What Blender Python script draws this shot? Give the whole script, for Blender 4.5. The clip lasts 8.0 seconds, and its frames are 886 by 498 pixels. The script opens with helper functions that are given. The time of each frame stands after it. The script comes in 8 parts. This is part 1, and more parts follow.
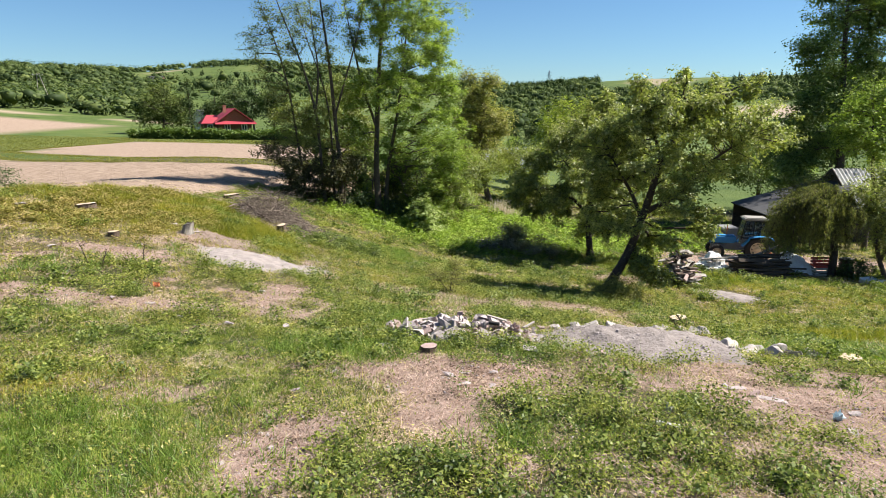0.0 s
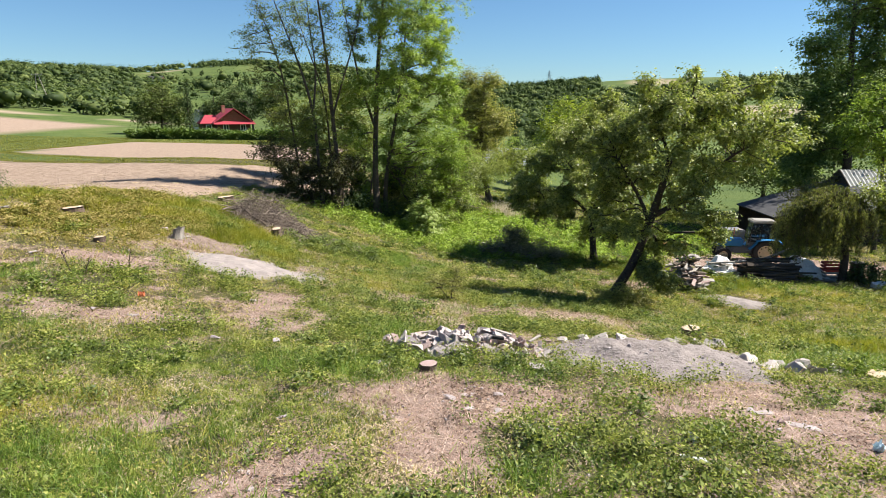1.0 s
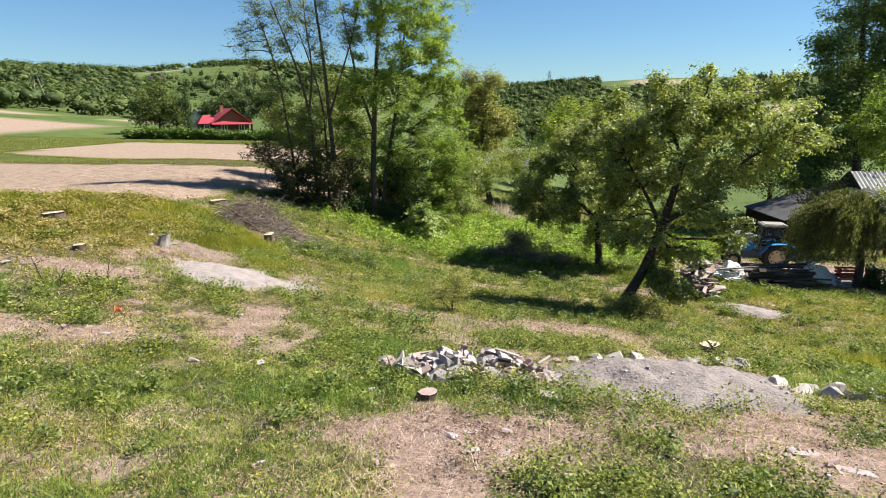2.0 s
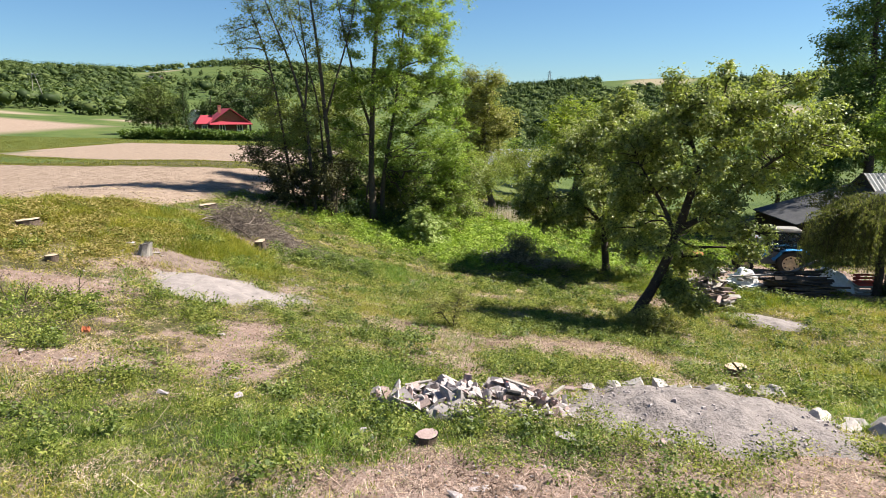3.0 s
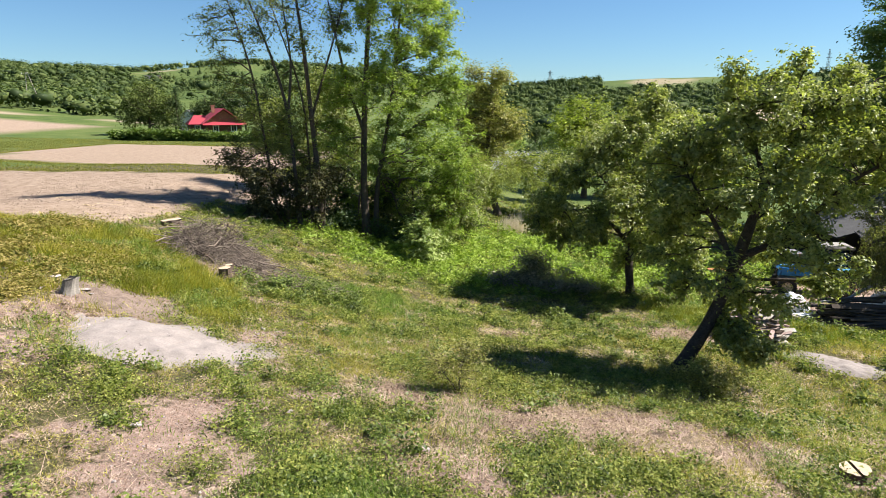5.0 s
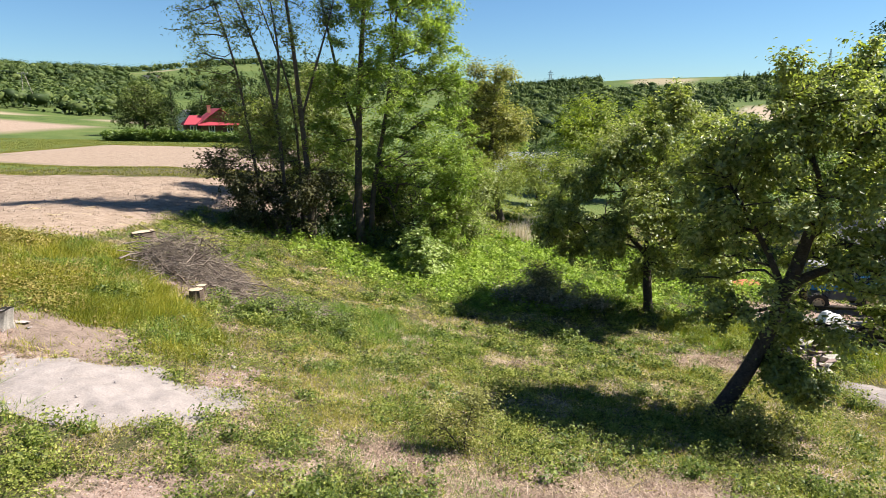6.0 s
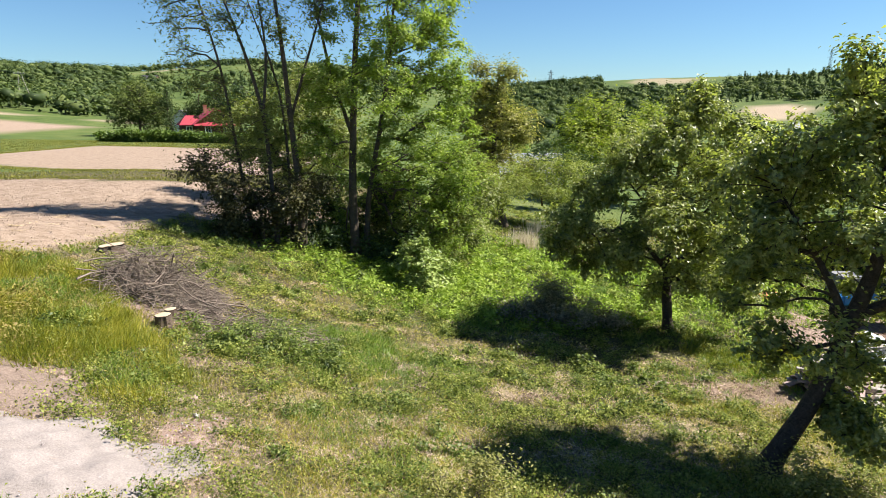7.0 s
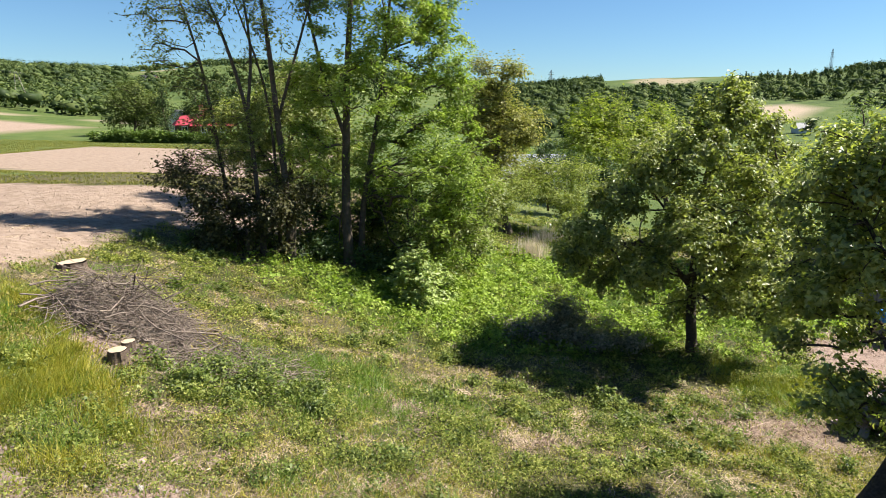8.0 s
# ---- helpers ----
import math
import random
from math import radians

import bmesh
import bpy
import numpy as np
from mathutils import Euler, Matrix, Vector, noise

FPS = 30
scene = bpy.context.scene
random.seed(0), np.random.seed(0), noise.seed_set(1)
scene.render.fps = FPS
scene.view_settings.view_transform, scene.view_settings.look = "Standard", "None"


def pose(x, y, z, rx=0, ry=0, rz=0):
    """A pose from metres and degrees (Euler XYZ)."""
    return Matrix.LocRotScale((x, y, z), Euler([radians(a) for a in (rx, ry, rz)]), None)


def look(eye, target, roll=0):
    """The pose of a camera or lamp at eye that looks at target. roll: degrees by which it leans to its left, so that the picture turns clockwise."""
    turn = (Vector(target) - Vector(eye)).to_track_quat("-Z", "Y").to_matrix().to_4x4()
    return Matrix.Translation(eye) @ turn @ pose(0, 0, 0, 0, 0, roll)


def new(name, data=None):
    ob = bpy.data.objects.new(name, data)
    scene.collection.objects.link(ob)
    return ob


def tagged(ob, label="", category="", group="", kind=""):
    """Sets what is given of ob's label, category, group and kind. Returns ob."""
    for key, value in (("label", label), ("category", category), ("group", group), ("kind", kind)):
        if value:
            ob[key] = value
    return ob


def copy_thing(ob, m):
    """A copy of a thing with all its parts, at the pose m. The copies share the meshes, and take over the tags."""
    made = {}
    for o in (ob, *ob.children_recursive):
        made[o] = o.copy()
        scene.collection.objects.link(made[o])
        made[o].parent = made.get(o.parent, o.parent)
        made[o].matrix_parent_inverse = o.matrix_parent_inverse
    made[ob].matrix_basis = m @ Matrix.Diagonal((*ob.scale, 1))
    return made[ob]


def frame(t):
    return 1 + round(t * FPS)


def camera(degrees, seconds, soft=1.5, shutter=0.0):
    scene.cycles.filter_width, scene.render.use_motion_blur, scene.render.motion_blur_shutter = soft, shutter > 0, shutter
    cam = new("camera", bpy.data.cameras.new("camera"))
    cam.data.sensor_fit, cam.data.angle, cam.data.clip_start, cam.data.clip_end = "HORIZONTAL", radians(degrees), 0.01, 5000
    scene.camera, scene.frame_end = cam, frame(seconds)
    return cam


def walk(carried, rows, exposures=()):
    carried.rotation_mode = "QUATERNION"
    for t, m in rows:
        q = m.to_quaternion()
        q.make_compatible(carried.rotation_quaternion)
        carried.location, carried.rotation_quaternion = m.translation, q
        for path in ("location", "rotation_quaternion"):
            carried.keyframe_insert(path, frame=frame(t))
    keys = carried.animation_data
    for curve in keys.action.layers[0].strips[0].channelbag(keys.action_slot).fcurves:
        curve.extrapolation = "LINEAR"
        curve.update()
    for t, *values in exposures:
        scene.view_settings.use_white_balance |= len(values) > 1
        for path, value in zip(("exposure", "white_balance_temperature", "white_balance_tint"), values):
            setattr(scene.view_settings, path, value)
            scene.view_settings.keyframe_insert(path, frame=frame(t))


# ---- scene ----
cam = camera(70, 8.0, soft=0.8)
PATH = [
    (0.0, 0.000, 0.000), (0.5, -0.005, 0.376), (1.0, -0.013, 0.927), (1.5, -0.021, 1.561),
    (3.0, -0.049, 3.621), (3.5, -0.063, 4.620), (4.0, -0.076, 5.636), (4.5, -0.091, 6.735),
    (6.0, -0.143, 10.583), (6.5, -0.160, 11.792), (7.0, -0.175, 12.939), (7.5, -0.191, 14.083),
    (8.0, -0.208, 15.364),
]
walk(cam, [(t, pose(x, y, 6.0, 77.503, 0, 0)) for t, x, y in PATH], ((0.0, 1.33), (3.5, 1.34), (4.5, 1.36), (6.5, 1.42), (8.0, 1.42)))

# ---- world, sun, exposure ----
SUN_DIR = Vector((0.85, 0.12, 1.0)).normalized()
SUN_EL = math.asin(SUN_DIR.z)
SUN_AZ = math.atan2(SUN_DIR.x, SUN_DIR.y)
world = bpy.data.worlds.new("world")
scene.world = world
world.use_nodes = True
wn = world.node_tree
sky = wn.nodes.new("ShaderNodeTexSky")
sky.sky_type = "NISHITA"
sky.sun_disc = False
sky.sun_elevation = SUN_EL
sky.sun_rotation = SUN_AZ
sky.air_density, sky.dust_density, sky.ozone_density = 1.0, 0.05, 3.0
wn.nodes["Background"].inputs["Strength"].default_value = 0.043
tint = wn.nodes.new("ShaderNodeMix")
tint.data_type, tint.blend_type = "RGBA", "MULTIPLY"
tint.inputs[0].default_value = 1.0
tint.inputs[7].default_value = (0.70, 0.94, 1.14, 1)
wn.links.new(sky.outputs["Color"], tint.inputs[6])
wn.links.new(tint.outputs[2], wn.nodes["Background"].inputs["Color"])
sun = new("sun", bpy.data.lights.new("sun", "SUN"))
sun.data.energy, sun.data.angle, sun.data.color = 5.0, radians(0.53), (1.0, 0.955, 0.88)
sun.matrix_world = look((0, 0, 60), Vector((0, 0, 60)) - SUN_DIR)

# ---- node helpers ----


class Mat:
    """A node material under construction."""

    def __init__(self, name):
        self.m = bpy.data.materials.new(name)
        self.m.use_nodes = True
        self.nt = self.m.node_tree
        self.bsdf = self.nt.nodes["Principled BSDF"]
        self.outn = self.nt.nodes["Material Output"]

    def n(self, kind, **props):
        node = self.nt.nodes.new("ShaderNode" + kind)
        if "layer_name" in props:
            node.layer_name = props["layer_name"]
        if "data_type" in props:
            node.data_type = props["data_type"]
        if "blend_type" in props:
            node.blend_type = props["blend_type"]
        if "operation" in props:
            node.operation = props["operation"]
        if "use_clamp" in props:
            node.use_clamp = props["use_clamp"]
        if "interpolation_type" in props:
            node.interpolation_type = props["interpolation_type"]
        return node

    def link(self, a, b):
        self.nt.links.new(a, b)

    def coords(self, scale=1.0):
        c = self.n("TexCoord")
        mp = self.n("Mapping")
        mp.inputs["Scale"].default_value = (scale, scale, scale) if not isinstance(scale, tuple) else scale
        self.link(c.outputs["Object"], mp.inputs["Vector"])
        return mp.outputs["Vector"]

    def noise(self, scale, detail=4.0, rough=0.55, vec=None):
        t = self.n("TexNoise")
        t.inputs["Scale"].default_value = scale
        t.inputs["Detail"].default_value = detail
        t.inputs["Roughness"].default_value = rough
        self.link(vec or self.coords(), t.inputs["Vector"])
        return t.outputs["Fac"]

    def ramp(self, fac, stops):
        r = self.n("ValToRGB")
        while len(r.color_ramp.elements) < len(stops):
            r.color_ramp.elements.new(0.5)
        for e, (p, c) in zip(r.color_ramp.elements, stops):
            e.position = p
            e.color = (*c, 1) if isinstance(c, tuple) else (c, c, c, 1)
        self.link(fac, r.inputs["Fac"])
        return r.outputs["Color"]

    def mix(self, fac, a, b, blend="MIX"):
        x = self.n("Mix", data_type="RGBA", blend_type=blend)
        for sock, v in ((x.inputs[0], fac), (x.inputs[6], a), (x.inputs[7], b)):
            if isinstance(v, (int, float)):
                sock.default_value = v
            elif isinstance(v, tuple):
                sock.default_value = (*v, 1)
            else:
                self.link(v, sock)
        return x.outputs[2]

    def math(self, op, a, b=0.0, clamp=False):
        x = self.n("Math", operation=op, use_clamp=clamp)
        for sock, v in zip(x.inputs, (a, b)):
            if isinstance(v, (int, float)):
                sock.default_value = v
            else:
                self.link(v, sock)
        return x.outputs[0]

    def base(self, col, rough=0.8, metal=0.0, spec=0.3):
        b = self.bsdf.inputs
        if isinstance(col, tuple):
            b["Base Color"].default_value = (*col, 1)
        else:
            self.link(col, b["Base Color"])
        if isinstance(rough, (int, float)):
            b["Roughness"].default_value = rough
        else:
            self.link(rough, b["Roughness"])
        b["Metallic"].default_value = metal
        b["Specular IOR Level"].default_value = spec
        return self

    def bump(self, height, strength=0.5, dist=0.02):
        bp = self.n("Bump")
        bp.inputs["Strength"].default_value = strength
        bp.inputs["Distance"].default_value = dist
        self.link(height, bp.inputs["Height"])
        self.link(bp.outputs["Normal"], self.bsdf.inputs["Normal"])
        return self


def lerp3(a, b, f):
    return tuple(x + (y - x) * f for x, y in zip(a, b))


def mottled(name, dark, light, scale=3.0, rough=0.85, bump=0.4, fine=40.0, dist=0.01, metal=0.0, spec=0.3):
    """A surface with broad stains and fine grain."""
    m = Mat(name)
    broad = m.noise(scale, 5, 0.6)
    grain = m.noise(fine, 3, 0.6)
    c1 = m.ramp(broad, [(0.3, dark), (0.7, light)])
    c2 = m.mix(0.5, c1, m.ramp(grain, [(0.3, lerp3(dark, (0, 0, 0), 0.35)), (0.75, light)]))
    m.base(c2, rough, metal, spec)
    m.bump(grain, bump, dist)
    return m.m


def leafy(name, dark, mid, light, trans=0.35, rough=0.5, shine=0.08, scale=0.9, vary=1.0):
    """Leaves: colour varies leaf by leaf and over the crown; light passes through in part."""
    m = Mat(name)
    geo = m.n("NewGeometry")
    rnd = geo.outputs["Random Per Island"]
    big = m.noise(scale, 2, 0.5)
    f = m.math("ADD", m.math("MULTIPLY", rnd, 0.6), m.math("MULTIPLY", m.math("SUBTRACT", big, 0.5 - 0.2 / vary), vary))
    col = m.ramp(f, [(0.12, dark), (0.5, mid), (0.95, light)])
    col = m.mix(1.0, col, (1.09, 0.97, 0.98), "MULTIPLY")
    nt = m.nt
    diff, tr, gl = m.n("BsdfDiffuse"), m.n("BsdfTranslucent"), m.n("BsdfGlossy")
    m.link(col, diff.inputs["Color"])
    m.link(m.mix(1.0, col, (1.10, 1.22, 0.62), "MULTIPLY"), tr.inputs["Color"])
    gl.inputs["Roughness"].default_value = rough
    gl.inputs["Color"].default_value = (1, 1, 1, 1)
    s1, s2 = m.n("MixShader"), m.n("MixShader")
    s1.inputs[0].default_value = trans
    m.link(diff.outputs[0], s1.inputs[1])
    m.link(tr.outputs[0], s1.inputs[2])
    s2.inputs[0].default_value = shine * 0.5
    m.link(s1.outputs[0], s2.inputs[1])
    m.link(gl.outputs[0], s2.inputs[2])
    nt.nodes.remove(m.bsdf)
    m.link(s2.outputs[0], m.outn.inputs["Surface"])
    return m.m


MAT = {
    "leaf_apple": leafy("apple_leaf", (0.085, 0.118, 0.022), (0.225, 0.280, 0.062), (0.43, 0.48, 0.17), 0.52, 0.45, 0.08, 1.6),
    "leaf_ash": leafy("ash_leaf", (0.095, 0.158, 0.020), (0.215, 0.318, 0.046), (0.38, 0.49, 0.14), 0.52, 0.5, 0.04, 0.8),
    "leaf_thin": leafy("grey_green_leaf", (0.085, 0.115, 0.022), (0.180, 0.230, 0.052), (0.31, 0.37, 0.115), 0.5, 0.5, 0.06),
    "leaf_olive": leafy("olive_leaf", (0.110, 0.132, 0.026), (0.240, 0.262, 0.066), (0.42, 0.43, 0.16), 0.5, 0.5, 0.04),
    "leaf_willow": leafy("willow_leaf", (0.10, 0.150, 0.022), (0.215, 0.280, 0.050), (0.38, 0.45, 0.12), 0.45, 0.5, 0.05),
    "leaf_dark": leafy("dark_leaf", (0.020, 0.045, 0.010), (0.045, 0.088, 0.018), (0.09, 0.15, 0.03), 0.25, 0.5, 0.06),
    "leaf_oak": leafy("oak_leaf", (0.058, 0.102, 0.020), (0.135, 0.212, 0.046), (0.25, 0.35, 0.09), 0.4, 0.5, 0.05),
    "margin": leafy("baulk_grass_blade", (0.10, 0.125, 0.020), (0.185, 0.205, 0.036), (0.30, 0.30, 0.075), 0.4, 0.5, 0.03),
    "leaf_maple": leafy("maple_leaf", (0.034, 0.060, 0.012), (0.085, 0.128, 0.026), (0.18, 0.23, 0.05), 0.3, 0.5, 0.03),
    "reed": leafy("dry_reed", (0.45, 0.42, 0.36), (0.60, 0.57, 0.50), (0.75, 0.72, 0.65), 0.2, 0.6, 0.03),
    "leaf_red": leafy("dark_purplish_leaf", (0.026, 0.032, 0.010), (0.060, 0.066, 0.020), (0.12, 0.12, 0.04), 0.25, 0.5, 0.04),
    "leaf_lime": leafy("lime_leaf", (0.095, 0.145, 0.014), (0.205, 0.285, 0.030), (0.35, 0.42, 0.06), 0.5, 0.5, 0.04),
    "leaf_bush": leafy("pale_bush_leaf", (0.125, 0.20, 0.045), (0.27, 0.37, 0.095), (0.46, 0.56, 0.25), 0.4, 0.5, 0.05),
    "leaf_weep": leafy("weeping_leaf", (0.060, 0.078, 0.022), (0.130, 0.155, 0.045), (0.28, 0.30, 0.11), 0.45, 0.5, 0.04),
    "leaf_cut": leafy("wilted_leaf", (0.075, 0.080, 0.042), (0.190, 0.195, 0.115), (0.42, 0.40, 0.29), 0.2, 0.5, 0.08),
    "leaf_wood": leafy("far_wood_leaf", (0.020, 0.040, 0.013), (0.056, 0.092, 0.027), (0.135, 0.180, 0.052), 0.25, 0.6, 0.02, 0.10),
    "leaf_pine": leafy("far_pine_leaf", (0.026, 0.050, 0.016), (0.052, 0.090, 0.028), (0.100, 0.145, 0.044), 0.1, 0.6, 0.02, 0.05),
    "leaf_hedge": leafy("hedge_leaf", (0.045, 0.09, 0.012), (0.095, 0.165, 0.026), (0.17, 0.25, 0.045), 0.3, 0.5, 0.05),
    "weed_gold": leafy("yellow_weed_leaf", (0.10, 0.125, 0.022), (0.215, 0.200, 0.050), (0.40, 0.34, 0.15), 0.3, 0.55, 0.02, 1.6),
    "bark_stump": mottled("brown_stump_bark", (0.055, 0.038, 0.028), (0.17, 0.12, 0.088), 7, 0.95, 0.8, 30, 0.02),
    "grass": leafy("grass_blade", (0.058, 0.080, 0.010), (0.222, 0.250, 0.042), (0.46, 0.45, 0.14), 0.42, 0.5, 0.04, 2.6, 2.5),
    "stone_grey": mottled("grey_block_stone", (0.27, 0.235, 0.205), (0.55, 0.49, 0.44), 4, 0.9, 0.5, 45),
    "lawn": leafy("lawn_grass_blade", (0.040, 0.076, 0.008), (0.140, 0.216, 0.028), (0.32, 0.39, 0.09), 0.42, 0.5, 0.03, 2.4, 2.4),
    "lush": leafy("lush_grass_blade", (0.050, 0.112, 0.012), (0.125, 0.225, 0.026), (0.25, 0.37, 0.06), 0.45, 0.5, 0.05, 2.5),
    "gold": leafy("yellowing_grass_blade", (0.16, 0.18, 0.018), (0.31, 0.31, 0.04), (0.50, 0.45, 0.11), 0.40, 0.5, 0.04),
    "weed_dark": leafy("dark_weed_leaf", (0.038, 0.070, 0.012), (0.112, 0.170, 0.030), (0.26, 0.33, 0.075), 0.4, 0.5, 0.04, 3.0, 1.5),
    "bank": leafy("bank_grass_blade", (0.10, 0.13, 0.014), (0.235, 0.262, 0.026), (0.44, 0.42, 0.075), 0.45, 0.5, 0.03, 0.7, 1.6),
    "straw": leafy("dry_straw", (0.26, 0.205, 0.125), (0.46, 0.395, 0.265), (0.66, 0.59, 0.44), 0.2, 0.6, 0.04),
    "weed": leafy("broad_weed_leaf", (0.036, 0.060, 0.010), (0.158, 0.210, 0.036), (0.33, 0.375, 0.10), 0.4, 0.55, 0.02, 3.0, 2.0),
    "nettle": leafy("nettle_leaf", (0.105, 0.185, 0.018), (0.225, 0.345, 0.045), (0.37, 0.50, 0.11), 0.4, 0.55, 0.025, 1.2),
    "stalk": leafy("dead_weed_stalk", (0.22, 0.17, 0.125), (0.41, 0.335, 0.26), (0.64, 0.56, 0.46), 0.1, 0.7, 0.03),
    "litter": leafy("dead_brown_litter", (0.085, 0.060, 0.042), (0.20, 0.150, 0.108), (0.42, 0.34, 0.265), 0.1, 0.7, 0.02),
    "chips": leafy("pale_wood_chips", (0.16, 0.094, 0.066), (0.30, 0.192, 0.143), (0.48, 0.355, 0.28), 0.05, 0.8, 0.02, 3.0),
    "bark": mottled("grey_brown_bark", (0.045, 0.034, 0.025), (0.15, 0.115, 0.085), 6, 0.95, 0.9, 30, 0.02),
    "bark_dark": mottled("dark_apple_bark", (0.022, 0.016, 0.012), (0.115, 0.086, 0.064), 9, 0.95, 1.0, 26, 0.04),
    "twig": mottled("weathered_twig", (0.070, 0.052, 0.040), (0.31, 0.245, 0.195), 2, 0.9, 0.3, 20),
    "stone": mottled("pale_rubble_stone", (0.215, 0.182, 0.174), (0.49, 0.425, 0.402), 4, 0.9, 0.5, 45),
    "stone_red": mottled("reddish_rubble_stone", (0.22, 0.145, 0.13), (0.46, 0.345, 0.305), 5, 0.9, 0.5, 45),
    "gravel": mottled("grey_gravel", (0.14, 0.115, 0.105), (0.285, 0.245, 0.225), 2.5, 0.95, 0.9, 14, 0.06),
    "gravel_white": mottled("whitish_sand", (0.185, 0.155, 0.140), (0.325, 0.280, 0.258), 1.8, 0.95, 0.5, 34, 0.02),
    "earth": mottled("brown_earth", (0.11, 0.076, 0.058), (0.27, 0.20, 0.16), 2, 0.95, 0.8, 22, 0.03),
    "clod": mottled("dry_field_clod", (0.19, 0.138, 0.10), (0.33, 0.25, 0.192), 3, 0.95, 0.6, 22, 0.02),
    "cutwood": mottled("fresh_cut_wood", (0.36, 0.265, 0.17), (0.60, 0.47, 0.33), 8, 0.8, 0.3, 60),
    "oldwood": mottled("weathered_grey_wood", (0.17, 0.145, 0.12), (0.44, 0.40, 0.35), 4, 0.9, 0.5, 40),
    "darkwood": mottled("dark_boards", (0.035, 0.026, 0.020), (0.095, 0.072, 0.055), 4, 0.9, 0.4, 30),
}

# ---- shape of the land ----
RBF_X, RBF_Y, RBF_S = (-22, -13, -4, 5, 14, 24), (4, 13, 22, 31, 40, 51), 9.0
RBF_W = (
    (0.29, 0.48, 0.35, 0.34, 0.26, 0.04), (0.01, -0.36, 0.0, 0.21, -0.12, -0.31), (0.57, 0.62, -0.63, 0.18, -0.09, -0.28),
    (0.01, 1.82, -1.4, -0.07, 0.12, -0.48), (-0.93, 0.7, -1.02, -0.22, 0.5, -0.05), (0.85, 0.16, -0.04, -0.39, -0.18, -0.26),
)
# skyline as seen from the garden: bearing x/y, rise over the eye
RIDGE_Q = (-3.0, -0.95, -0.68, -0.466, -0.37, -0.29, -0.16, -0.02, 0.10, 0.23, 0.32, 0.41, 0.54, 0.62, 0.69, 1.1, 3.0)
RIDGE_E = (0.085, 0.07, 0.050, 0.046, 0.056, 0.061, 0.054, 0.041, 0.030, 0.037, 0.041, 0.042, 0.043, 0.047, 0.053, 0.075, 0.085)


def sig(v):
    return 1.0 / (1.0 + np.exp(-np.clip(v, -40, 40)))


def sstep(a, b, v):
    t = np.clip((v - a) / (b - a), 0, 1)
    return t * t * (3 - 2 * t)


def height(x, y):
    """Height of the ground, arrays or numbers."""
    x, y = np.asarray(x, float), np.asarray(y, float)
    z = 1.2 - 4.94 * sig((x - 2) / 7.0) * sig((y - 22) / 8.0)
    for cy, row in zip(RBF_Y, RBF_W):
        for cx, w in zip(RBF_X, row):
            z = z + w * np.exp(-((x - cx) ** 2 + (y - cy) ** 2) / (2 * RBF_S**2))
    z = z - 0.72 * np.exp(-((x - 11.3) ** 2) / 13.5 - (y - 24.0) ** 2 / 40.0)
    far = sstep(45, 150, y)
    z = z - 1.4 * far - 1.6 * far * sig((x - 5) / 12.0)
    z = z + 0.085 * 10 * np.log1p(np.exp(np.clip((-x - 88) / 10, -30, 30))) * sstep(70, 190, y) * (1 - sstep(230, 420, y))
    r = np.hypot(x, y)
    q = np.where(y > 20, x / np.maximum(y, 20), np.sign(x) * 3.0)
    rise = 6 + np.interp(q, RIDGE_Q, RIDGE_E) * 1000.0
    climb = sstep(230, 1000, r) ** 1.15
    z = z * (1 - climb) + rise * climb
    # soft unevenness near by and larger folds far off
    z = z + 0.035 * np.sin(1.9 * x + 0.7 * y) * np.sin(1.3 * y - 0.5 * x) * (1 - sstep(40, 80, r))
    z = z + 2.2 * np.sin(x / 61.0 + 1.0) * np.sin(y / 83.0) * sstep(320, 600, r) * (1 - sstep(820, 950, r))
    return z


def value_noise(x, y, scale, seed=0):
    """Smooth noise from 0 to 1 on a plane."""
    x, y = np.asarray(x, float) * scale, np.asarray(y, float) * scale
    xi, yi = np.floor(x), np.floor(y)
    fx, fy = x - xi, y - yi
    fx, fy = fx * fx * (3 - 2 * fx), fy * fy * (3 - 2 * fy)

    def h(i, j):
        v = np.sin(i * 127.1 + j * 311.7 + seed * 74.7) * 43758.5453
        return v - np.floor(v)

    a, b, c, d = h(xi, yi), h(xi + 1, yi), h(xi, yi + 1), h(xi + 1, yi + 1)
    return (a * (1 - fx) + b * fx) * (1 - fy) + (c * (1 - fx) + d * fx) * fy


def fbm(x, y, scale, seed=0):
    return 0.55 * value_noise(x, y, scale, seed) + 0.3 * value_noise(x, y, scale * 2.3, seed + 3) + 0.15 * value_noise(x, y, scale * 5.1, seed + 7)


